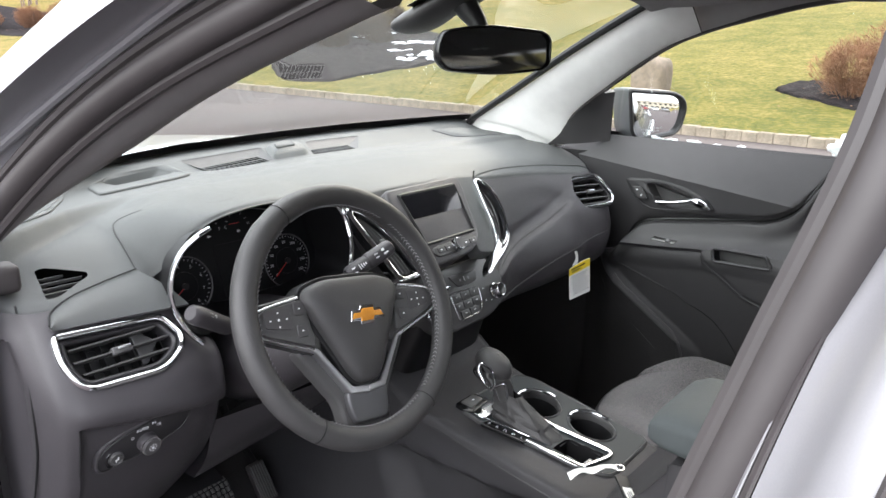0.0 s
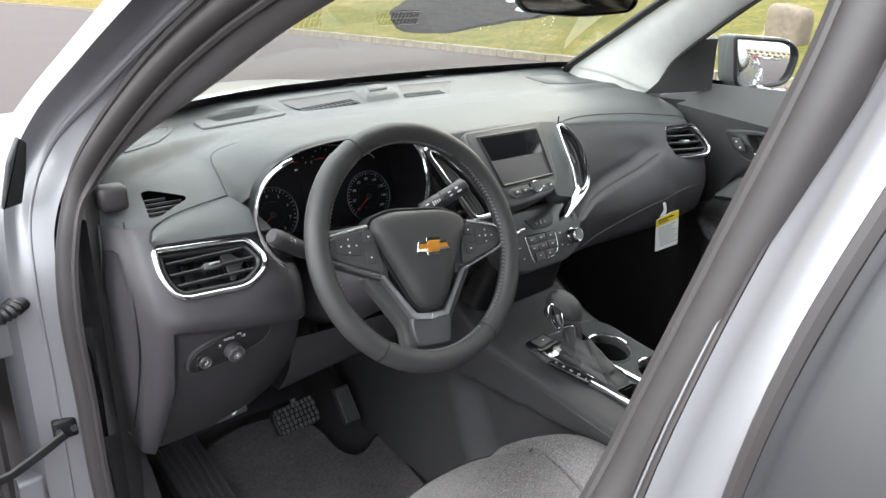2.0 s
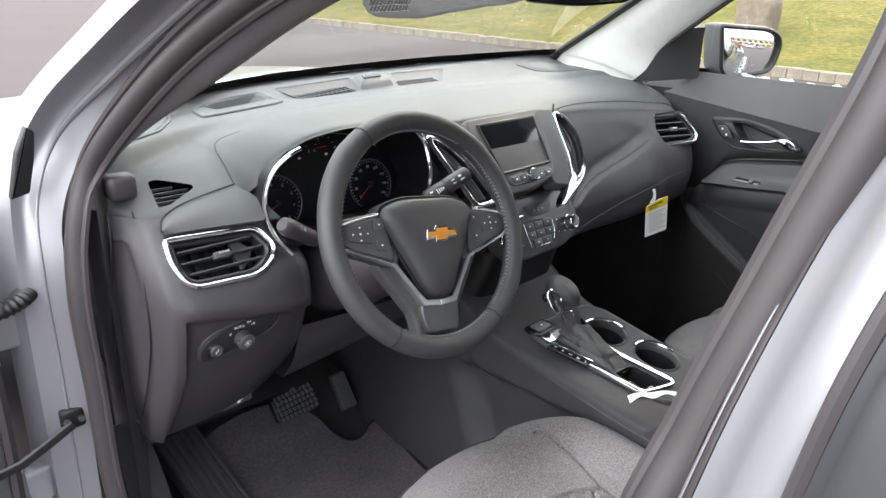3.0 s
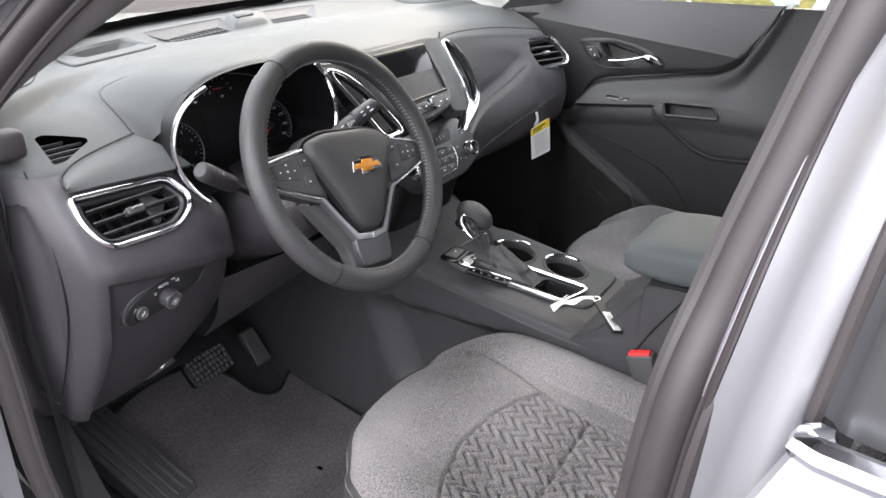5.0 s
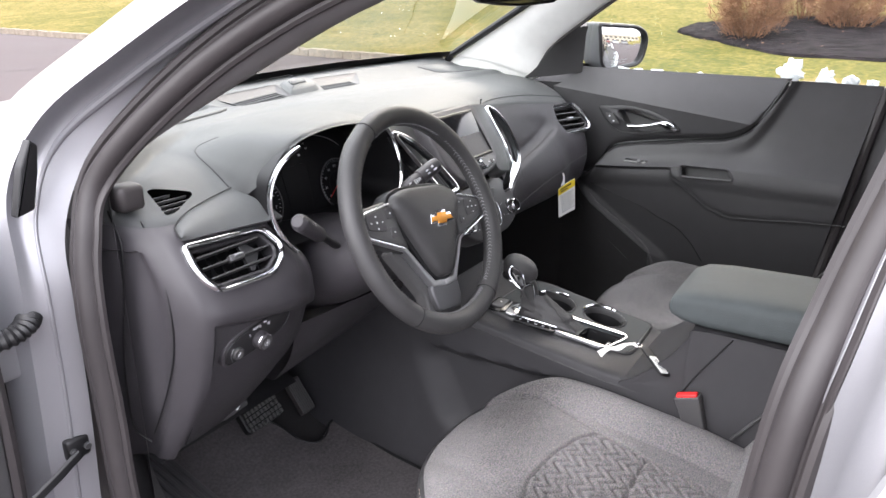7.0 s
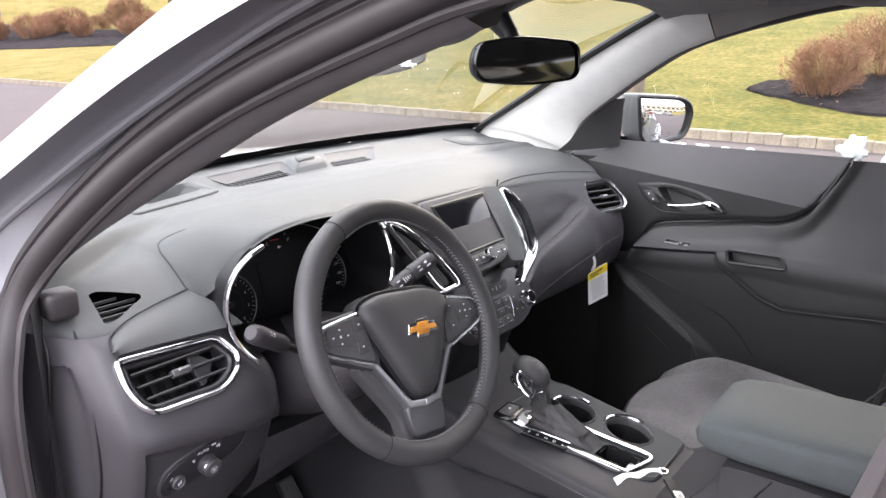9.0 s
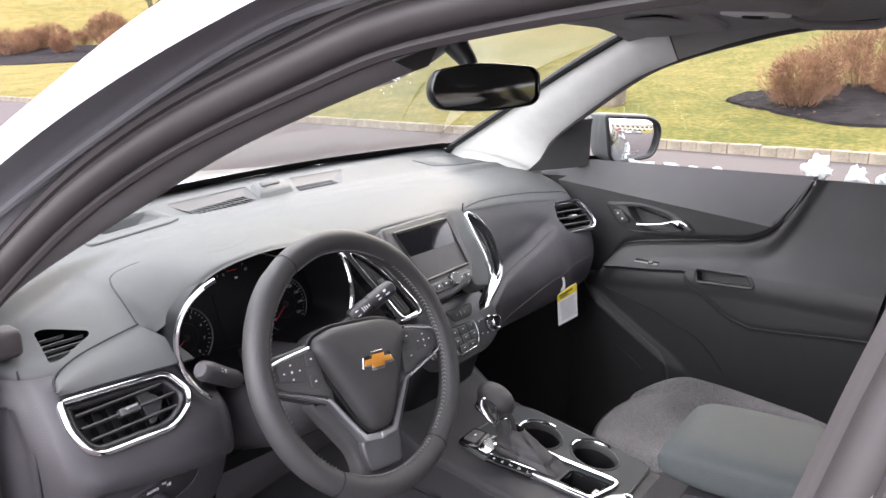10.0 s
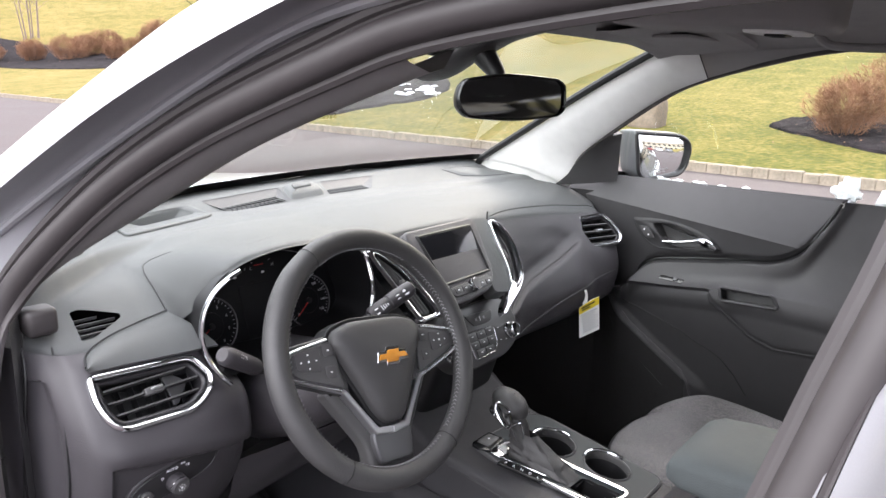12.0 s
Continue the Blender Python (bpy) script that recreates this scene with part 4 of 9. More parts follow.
    part("underbody", box((0, 0.5, 0.24), (1.5, 4.4, 0.12), bevel=0.04), BLACK, body)
    nose = [[(x, y - 0.16 * (abs(x) / 0.88) ** 3, z) for x in (-0.88, -0.6, -0.3, 0, 0.3, 0.6, 0.88)] for y, z in ((2.80, 0.25), (2.86, 0.40), (2.86, 0.55), (2.82, 0.72), (2.76, 0.90))]
    part("front_bumper", grid(surface(nose, 4, 4)), PAINT, body, "silver painted front bumper")
    for sx in (-1, 1):
        sill = [[(sx * x, y, z) for y in (1.2, 0.3, -0.5, -1.2)] for x, z in ((0.74, 0.24), (0.84, 0.28), (0.86, 0.40), (0.80, 0.46))]
        part("sill_panel", grid(surface(sill, 4, 4)), PAINT, body)
        for y in (1.85, -0.875):
            wheel = part("wheel", lathe([(0.0, 0.10), (0.19, 0.10), (0.22, 0.11), (0.23, 0.115), (0.33, 0.112), (0.35, 0.08), (0.35, -0.08), (0.33, -0.11), (0.2, -0.11), (0.0, -0.10)], frame_of((sx * 0.765, y, GROUND + 0.35), (0, sx, 0), (0, 0, 1))), RUBBER, body, "black rubber tyre")
            part("rim", lathe([(0.0, 0.113), (0.05, 0.118), (0.06, 0.106), (0.19, 0.108), (0.21, 0.12), (0.225, 0.116)], frame_of((sx * 0.765, y, GROUND + 0.35), (0, sx, 0), (0, 0, 1))), SATIN, wheel, "silver alloy rim")
    return body


make_body()


def windshield_point(u, v):
    """u from left to right, v from the base to the roof."""
    xb, xt = 0.70, 0.56
    yb = glass_y(u * xb) + 0.014
    yt = 0.76 - 0.06 * abs(u) ** 2.2
    x = u * (xb + (xt - xb) * v)
    zb = glass_z(u * xb) + 0.004
    z = zb + (1.475 - zb) * v + 0.02 * math.sin(math.pi * v) - 0.02 * abs(u) ** 3 * v
    return Vector((x, yb + (yt - yb) * v, z))


def make_glass():
    ws = tagged(new("windshield"), "clear curved windshield with a dark edge band", "windshield")
    bm = grid([[windshield_point(-1 + k / 12, j / 10) for k in range(25)] for j in range(11)])
    part("pane", bm, WINDSHIELD, ws)
    bm = grid([[windshield_point(-1 + k / 12, v) + Vector((0, -0.002, -0.004)) for k in range(25)] for v in (0, 0.02, 0.035, 0.05)])
    part("edge_band", bm, BLACK, ws, "black ceramic edge band")
    bm = grid([[windshield_point(u, v) + Vector((0, -0.003, -0.004)) for u in (-0.14, -0.07, 0, 0.07, 0.14)] for v in (0.80, 0.9, 1.0)])
    part("edge_band", bm, BLACK, ws, "black ceramic edge band")
    for k, (x0, x1) in enumerate(((-0.62, 0.02), (-0.02, 0.60))):
        w = tagged(new("wiper"), "black wiper arm lying on the cowl", "wiper", "windshield wipers")
        a, b = Vector((x0, glass_y(x0) + 0.05, 1.104)), Vector((x1, glass_y(x1) + 0.06, 1.114))
        part("arm", tube([a, a.lerp(b, 0.5) + Vector((0, 0.02, 0.012)), b], [0.008, 0.006, 0.005], 6), BLACK, w)
        part("blade", tube([a.lerp(b, 0.1) + Vector((0, 0.03, 0.0)), a.lerp(b, 0.6) + Vector((0, 0.04, 0.01)), b + Vector((0.05, 0.015, 0.0))], 0.004, 6), BLACK, w)
    rng = random.Random(3)
    for k in range(10):
        x = rng.uniform(-0.55, 0.3)
        r = rng.uniform(0.012, 0.03)
        bm = blob(r * 1.8, r, 0.010, k, 0.4, at=(x, glass_y(x) + 0.06, 1.118))
        tagged(part("snow_patch", bm, SNOW), "small lump of snow on the wiper cowl", "snow", "snow patches")


make_glass()


def make_rear_door():
    """The closed rear door behind the centre pillar."""
    d = thing("rear_door", (0, 0, 0), "closed silver rear door with a dark window frame", "car door")
    up = surface([[(-0.757, 0.048, 1.080), (-0.741, 0.034, 1.20), (-0.711, 0.012, 1.30), (-0.650, -0.02, 1.43)], [(-0.774, 0.0, 1.080), (-0.754, -0.012, 1.20), (-0.722, -0.03, 1.30), (-0.660, -0.06, 1.43)], [(-0.79, -0.3, 1.082), (-0.767, -0.3, 1.20), (-0.733, -0.3, 1.30), (-0.670, -0.3, 1.43)], [(-0.785, -1.0, 1.086), (-0.762, -1.0, 1.20), (-0.728, -1.0, 1.30), (-0.665, -1.0, 1.43)]], 6, 10)
    part("window_frame", grid(up), FILMBLACK, d, "dull black window frame")
    part("frame_seal", tube(rounded([(-0.754, 0.052, 1.074), (-0.738, 0.038, 1.20), (-0.708, 0.016, 1.30), (-0.647, -0.016, 1.43)], 8), 0.005, 8), RUBBER, d)
    low = surface([[(-0.761, 0.048, 1.066), (-0.790, 0.068, 1.03), (-0.810, 0.085, 0.97), (-0.820, 0.11, 0.85), (-0.805, 0.13, 0.5)], [(-0.790, 0.03, 1.069), (-0.810, 0.045, 1.03), (-0.825, 0.06, 0.97), (-0.835, 0.085, 0.85), (-0.820, 0.10, 0.5)], [(-0.800, -0.3, 1.071), (-0.820, -0.3, 1.03), (-0.830, -0.3, 0.97), (-0.840, -0.3, 0.85), (-0.825, -0.3, 0.5)], [(-0.795, -1.0, 1.076), (-0.815, -1.0, 1.03), (-0.825, -1.0, 0.97), (-0.835, -1.0, 0.85), (-0.820, -1.0, 0.5)]], 4, 5)
    part("door_skin", grid(low), PAINT, d)
    part("belt_moulding", tube(rounded([(-0.773, 0.048, 1.078), (-0.793, 0.02, 1.079), (-0.799, -0.3, 1.082), (-0.790, -1.0, 1.086)], 5), 0.010, 8, flat=0.8), CHROME, d, "bright chrome belt moulding")
    return d


make_rear_door()


def make_driver_door():
    """The open driver's door, swung out beyond the hinges."""
    d = thing("driver_door", (0, 0, 0), "open driver's door with dark inner trim", "car door")
    hinge, way = Vector((-0.925, 1.06, 0)), Vector((-0.93, -0.12, 0)).normalized()
    nrm = Vector((way.y, -way.x, 0))
    def at(s, o, z):
        return hinge + way * s + nrm * o + Vector((0, 0, z))
    inner = surface([[at(s, o, z) for o, z in ((-0.02, 0.42), (-0.045, 0.6), (-0.06, 0.85), (-0.045, 1.0), (-0.01, 1.09))] for s in (0.0, 0.03, 0.3, 0.7, 1.05)], 4, 4)
    part("door_trim", grid(inner), PLASTIC, d, "dark grey inner door trim")
    outer = surface([[at(s, o, z) for o, z in ((0.05, 0.42), (0.085, 0.6), (0.09, 0.85), (0.075, 1.0), (0.045, 1.09))] for s in (0.0, 0.03, 0.3, 0.7, 1.05)], 4, 4)
    part("door_skin", grid(outer), PAINT, d)
    part("door_edge", grid([[at(0.0, -0.02 + 0.07 * t, 0.42), at(-0.004, -0.045 + 0.13 * t, 0.6), at(-0.004, -0.06 + 0.15 * t, 0.85), at(0.0, -0.045 + 0.12 * t, 1.0), at(0.0, -0.01 + 0.055 * t, 1.09)] for t in (0, 0.25, 0.5, 0.75, 1)]), PAINT, d)
    part("door_seal", tube(rounded([at(-0.006, -0.03, 0.45), at(-0.010, -0.05, 0.7), at(-0.010, -0.05, 0.95), at(-0.006, -0.02, 1.08)], 5), 0.009, 6), RUBBER, d)
    part("window_post", tube(rounded([at(0.02, 0.02, 1.05), at(0.06, 0.03, 1.14), at(0.16, 0.05, 1.26), at(0.40, 0.12, 1.42), at(0.9, 0.16, 1.46)], 6), 0.022, 8), BLACK, d, "black window frame")
    part("protective_tape", box((-0.842, 1.062, 1.006), (0.034, 0.012, 0.03), bevel=0.002), GREEN, d, "piece of green protective tape")
    flap = frame_of((0, 0.998, 0), (1, 0, 0), (0, 0, 1))
    part("rubber_flap", slab(outline_round([(-0.816, 1.156), (-0.806, 1.148), (-0.812, 1.113), (-0.824, 1.069), (-0.848, 1.063), (-0.832, 1.124)], 0.003), -0.014, 0.0, flap, 0.003), BLACK, d, "black rubber flap at the hinge edge")
    boot = rounded([(-0.846, 1.02, 0.925), (-0.865, 1.0, 0.922), (-0.89, 1.0, 0.915), (-0.93, 1.02, 0.91)], 8)
    part("cable_boot", tube(boot, [0.017 - 0.003 * (k % 2) for k in range(len(boot))], 14, flat=0.7), BLACK, d, "ribbed black cable boot")
    for z in (0.60, 0.868):
        h = part("hinge", box((-0.895, 1.05, z), (0.075, 0.035, 0.06), bevel=0.008), PAINT, d, "silver painted hinge")
        part("hinge_pin", tube([(-0.905, 1.03, z - 0.045), (-0.905, 1.03, z + 0.045)], 0.010, 10), SATIN, h)
    return d


make_driver_door()


def make_check_strap():
    s = thing("check_strap", (0, 0, 0), "black metal door check strap on the hinge pillar", "check strap")
    part("bracket", box((-0.822, 1.013, 0.712), (0.034, 0.016, 0.034), bevel=0.005), BLACK, s)
    part("strap", tube([(-0.825, 1.0, 0.708), (-0.86, 1.0, 0.69), (-0.90, 1.0, 0.672), (-0.96, 1.02, 0.65)], 0.0045, 8, flat=1.8), BLACK, s)
    for dx in (-0.010, 0.010):
        part("bolt", tube([(-0.822 + dx, 1.006, 0.712), (-0.822 + dx, 0.999, 0.712)], 0.005, 6), SATIN_DARK, s)


make_check_strap()


# ---- dashboard ----
def text_mesh(name, body, size, m, mat, parent, depth=0.0002):
    """Words as a flat mesh in frame m, centred."""
    cu = bpy.data.curves.new(name, "FONT")
    cu.body, cu.size, cu.align_x, cu.align_y, cu.extrude, cu.resolution_u = body, size, "CENTER", "CENTER", depth, 2
    tmp = bpy.data.objects.new(name, cu)
    me = bpy.data.meshes.new_from_object(tmp)
    bpy.data.objects.remove(tmp)
    me.transform(m)
    me.materials.clear()
    me.materials.append(mat)
    ob = new(name, me)
    ob.parent = parent
    return ob


def strip_icon(name, bars, m, mat, parent, z=0.0006):
    """Unreadable marks as plain bars: (x, y, width, height)."""
    bm = bmesh.new()
    for x, y, w, h in bars:
        box((x, y, z), (w, h, 0.0003), bm, m)
    return part(name, bm, mat, parent, smooth=False)


# dashboard top, as lines from the windshield back to the rear lip
DASH_GLASS_LINE = [(-0.745, 1.116, 1.105), (-0.715, 1.143, 1.116), (-0.66, 1.192, 1.116), (-0.6, 1.24, 1.117), (-0.565, 1.262, 1.118), (-0.545, 1.275, 1.118), (-0.5, 1.302, 1.119), (-0.44, 1.335, 1.12), (-0.37, 1.369, 1.121), (-0.29, 1.395, 1.122), (-0.22, 1.414, 1.123), (-0.1, 1.427, 1.125), (0.1, 1.437, 1.129), (0.2, 1.437, 1.13), (0.35, 1.425, 1.133), (0.5, 1.403, 1.135), (0.63, 1.381, 1.137), (0.7, 1.345, 1.138), (0.745, 1.315, 1.113)]
DASH_SHELF_FRONT = [(-0.745, 1.09, 1.082), (-0.715, 1.088, 1.074), (-0.66, 1.137, 1.085), (-0.6, 1.185, 1.09), (-0.565, 1.207, 1.091), (-0.545, 1.22, 1.093), (-0.5, 1.247, 1.095), (-0.44, 1.28, 1.097), (-0.37, 1.314, 1.098), (-0.29, 1.33, 1.099), (-0.22, 1.33, 1.099), (-0.1, 1.33, 1.1), (0.1, 1.33, 1.1), (0.2, 1.33, 1.1), (0.35, 1.33, 1.1), (0.5, 1.31, 1.102), (0.63, 1.26, 1.112), (0.7, 1.21, 1.108), (0.745, 1.16, 1.101)]
DASH_SHELF = [(-0.745, 1.07, 1.076), (-0.715, 1.06, 1.07), (-0.66, 1.072, 1.076), (-0.6, 1.12, 1.085), (-0.565, 1.142, 1.087), (-0.545, 1.155, 1.09), (-0.5, 1.182, 1.094), (-0.44, 1.2, 1.096), (-0.37, 1.2, 1.098), (-0.29, 1.2, 1.099), (-0.22, 1.2, 1.1), (-0.1, 1.2, 1.102), (0.1, 1.2, 1.102), (0.2, 1.2, 1.101), (0.35, 1.2, 1.099), (0.5, 1.2, 1.097), (0.63, 1.17, 1.102), (0.7, 1.14, 1.097), (0.745, 1.1, 1.09)]
DASH_ROLL = [(-0.745, 1.055, 1.071), (-0.715, 1.045, 1.068), (-0.66, 1.046, 1.075), (-0.6, 1.075, 1.08), (-0.565, 1.091, 1.083), (-0.545, 1.097, 1.087), (-0.5, 1.1, 1.096), (-0.44, 1.1, 1.111), (-0.37, 1.1, 1.114), (-0.29, 1.1, 1.114), (-0.22, 1.1, 1.113), (-0.1, 1.1, 1.113), (0.1, 1.1, 1.112), (0.2, 1.1, 1.11), (0.35, 1.1, 1.106), (0.5, 1.1, 1.098), (0.63, 1.09, 1.096), (0.7, 1.07, 1.089), (0.745, 1.06, 1.078)]
DASH_BROW = [(-0.745, 1.02, 1.061), (-0.715, 1.01, 1.064), (-0.66, 1, 1.072), (-0.6, 1.01, 1.074), (-0.565, 1.02, 1.077), (-0.545, 1.02, 1.087), (-0.5, 1, 1.113), (-0.44, 1, 1.124), (-0.37, 1, 1.128), (-0.29, 1, 1.124), (-0.22, 1, 1.116), (-0.1, 1, 1.112), (0.1, 1, 1.11), (0.2, 1, 1.105), (0.35, 1, 1.097), (0.5, 1, 1.085), (0.63, 1.01, 1.074), (0.7, 1.01, 1.068), (0.745, 1.02, 1.062)]
DASH_LIP = [(-0.745, 0.985, 1.04), (-0.715, 0.945, 1.035), (-0.66, 0.93, 1.036), (-0.6, 0.938, 1.043), (-0.565, 0.944, 1.048), (-0.545, 0.93, 1.07), (-0.5, 0.89, 1.118), (-0.44, 0.89, 1.13), (-0.37, 0.895, 1.131), (-0.29, 0.905, 1.122), (-0.22, 0.92, 1.104), (-0.1, 0.935, 1.101), (0.1, 0.94, 1.097), (0.2, 0.946, 1.085), (0.35, 0.95, 1.076), (0.5, 0.953, 1.061), (0.63, 0.955, 1.044), (0.7, 0.955, 1.036), (0.745, 0.985, 1.04)]
DASH_LIP_UNDER = [(-0.745, 0.975, 1), (-0.715, 0.93, 1), (-0.66, 0.917, 1.024), (-0.6, 0.925, 1.03), (-0.565, 0.93, 1.03), (-0.545, 0.9, 1.055), (-0.5, 0.868, 1.11), (-0.44, 0.868, 1.124), (-0.37, 0.872, 1.125), (-0.29, 0.88, 1.115), (-0.22, 0.9, 1.094), (-0.1, 0.922, 1.09), (0.1, 0.927, 1.085), (0.2, 0.935, 1.072), (0.35, 0.94, 1.063), (0.5, 0.943, 1.047), (0.63, 0.945, 1.03), (0.7, 0.948, 1.02), (0.745, 0.975, 1)]
DASH = (DASH_GLASS_LINE, DASH_SHELF_FRONT, DASH_SHELF, DASH_ROLL, DASH_BROW, DASH_LIP, DASH_LIP_UNDER)
# driver's fascia, as lines from the lip down to its lower edge
FASCIA_TOP = [(-0.772, 1.03, 1.04), (-0.752, 0.975, 1.035), (-0.728, 0.94, 1.03), (-0.7, 0.915, 1.03), (-0.62, 0.915, 1.03), (-0.56, 0.91, 1.03), (-0.52, 0.885, 0.97), (-0.495, 0.9, 0.955), (-0.47, 0.95, 0.945)]
FASCIA_SHOULDER = [(-0.772, 1.01, 0.99), (-0.752, 0.955, 0.99), (-0.728, 0.905, 1), (-0.7, 0.888, 1.01), (-0.62, 0.886, 1.01), (-0.56, 0.886, 1.01), (-0.52, 0.87, 0.96), (-0.495, 0.875, 0.945), (-0.47, 0.94, 0.93)]
FASCIA_BULGE = [(-0.772, 1, 0.94), (-0.752, 0.942, 0.94), (-0.728, 0.868, 0.95), (-0.7, 0.842, 0.948), (-0.62, 0.838, 0.945), (-0.56, 0.838, 0.945), (-0.52, 0.845, 0.935), (-0.495, 0.855, 0.925), (-0.47, 0.935, 0.91)]
FASCIA_WAIST = [(-0.772, 1, 0.89), (-0.752, 0.94, 0.89), (-0.728, 0.858, 0.9), (-0.7, 0.83, 0.9), (-0.62, 0.824, 0.9), (-0.56, 0.826, 0.9), (-0.52, 0.835, 0.895), (-0.495, 0.85, 0.89), (-0.47, 0.93, 0.88)]
FASCIA_KNEE = [(-0.772, 1, 0.83), (-0.752, 0.945, 0.83), (-0.728, 0.868, 0.83), (-0.7, 0.845, 0.83), (-0.62, 0.838, 0.83), (-0.56, 0.84, 0.83), (-0.52, 0.848, 0.83), (-0.495, 0.862, 0.83), (-0.47, 0.935, 0.83)]
FASCIA_TUCK = [(-0.772, 1, 0.75), (-0.752, 0.955, 0.75), (-0.728, 0.893, 0.75), (-0.7, 0.88, 0.75), (-0.62, 0.875, 0.75), (-0.56, 0.88, 0.75), (-0.52, 0.89, 0.755), (-0.495, 0.9, 0.76), (-0.47, 0.95, 0.77)]
FASCIA_FOOT = [(-0.772, 1.005, 0.665), (-0.752, 0.985, 0.665), (-0.728, 0.945, 0.66), (-0.7, 0.94, 0.655), (-0.62, 0.945, 0.655), (-0.56, 0.955, 0.66), (-0.52, 0.965, 0.67), (-0.495, 0.97, 0.68), (-0.47, 0.98, 0.69)]
FASCIA = (FASCIA_TOP, FASCIA_SHOULDER, FASCIA_BULGE, FASCIA_WAIST, FASCIA_KNEE, FASCIA_TUCK, FASCIA_FOOT)
# swept panel before the passenger, as lines from the lip down
PANEL_TOP = [(0.1, 0.905, 1.075), (0.16, 0.925, 1.078), (0.25, 0.935, 1.072), (0.36, 0.94, 1.064), (0.47, 0.943, 1.052), (0.56, 0.945, 1.043), (0.66, 0.945, 1.035), (0.71, 0.95, 1.03), (0.748, 0.985, 1.03)]
PANEL_SHOULDER = [(0.1, 0.885, 1.05), (0.16, 0.905, 1.05), (0.25, 0.922, 1.05), (0.36, 0.928, 1.04), (0.47, 0.93, 1.03), (0.56, 0.93, 1.025), (0.66, 0.925, 1.015), (0.71, 0.93, 1.01), (0.748, 0.975, 1.01)]
PANEL_UPPER = [(0.1, 0.862, 1.01), (0.16, 0.88, 1.01), (0.25, 0.905, 1.01), (0.36, 0.915, 1.005), (0.47, 0.918, 1), (0.56, 0.9, 0.985), (0.66, 0.885, 0.97), (0.71, 0.9, 0.97), (0.748, 0.96, 0.97)]
PANEL_MIDDLE = [(0.1, 0.835, 0.96), (0.16, 0.855, 0.96), (0.25, 0.89, 0.965), (0.36, 0.9, 0.97), (0.47, 0.895, 0.965), (0.56, 0.878, 0.95), (0.66, 0.866, 0.935), (0.71, 0.888, 0.935), (0.748, 0.95, 0.935)]
PANEL_BULGE = [(0.1, 0.815, 0.92), (0.16, 0.842, 0.91), (0.25, 0.868, 0.91), (0.36, 0.87, 0.91), (0.47, 0.866, 0.91), (0.56, 0.862, 0.905), (0.66, 0.858, 0.9), (0.71, 0.882, 0.9), (0.748, 0.95, 0.9)]
PANEL_BELLY = [(0.1, 0.805, 0.88), (0.16, 0.842, 0.87), (0.25, 0.862, 0.87), (0.36, 0.862, 0.87), (0.47, 0.86, 0.87), (0.56, 0.858, 0.87), (0.66, 0.86, 0.865), (0.71, 0.885, 0.865), (0.748, 0.952, 0.865)]
PANEL_TUCK = [(0.1, 0.82, 0.83), (0.16, 0.86, 0.82), (0.25, 0.88, 0.815), (0.36, 0.878, 0.815), (0.47, 0.876, 0.815), (0.56, 0.876, 0.815), (0.66, 0.88, 0.815), (0.71, 0.9, 0.815), (0.748, 0.96, 0.815)]
PANEL_FOOT = [(0.1, 0.9, 0.8), (0.16, 0.93, 0.79), (0.25, 0.94, 0.785), (0.36, 0.94, 0.78), (0.47, 0.94, 0.78), (0.56, 0.94, 0.78), (0.66, 0.945, 0.78), (0.71, 0.955, 0.78), (0.748, 0.985, 0.78)]
PASSENGER = (PANEL_TOP, PANEL_SHOULDER, PANEL_UPPER, PANEL_MIDDLE, PANEL_BULGE, PANEL_BELLY, PANEL_TUCK, PANEL_FOOT)
VENT_L = frame_of((-0.703, 0.885, 1.01), (1, 0, 0), (0, 0.594, 0.805))
VENT_L_OUT = [(-0.002, 0.001), (0.138, -0.008), (0.158, -0.045), (0.150, -0.066), (0.118, -0.088), (0.012, -0.083), (-0.005, -0.045)]
VENT_R = frame_of((0.701, 0.865, 0.982), (1, -0.35, 0), (0, 0.594, 0.805))
VENT_R_OUT = [(-0.135, 0.062), (-0.045, 0.068), (-0.022, 0.042), (-0.003, 0.0), (-0.022, -0.026), (-0.125, -0.03), (-0.15, 0.015)]
SCREEN = frame_of((-0.09, 0.89, 1.087), (1, 0, 0), (0, 0.635, 0.772))
SLOT = frame_of((-0.673, 0.979, 1.066), (1, 0, 0), (0, 0.93, 0.36))


def from_lines(lines, n=6, m=6):
    """A smooth sheet lofted across named lines that run from left to right."""
    return surface(list(zip(*lines)), n, m)


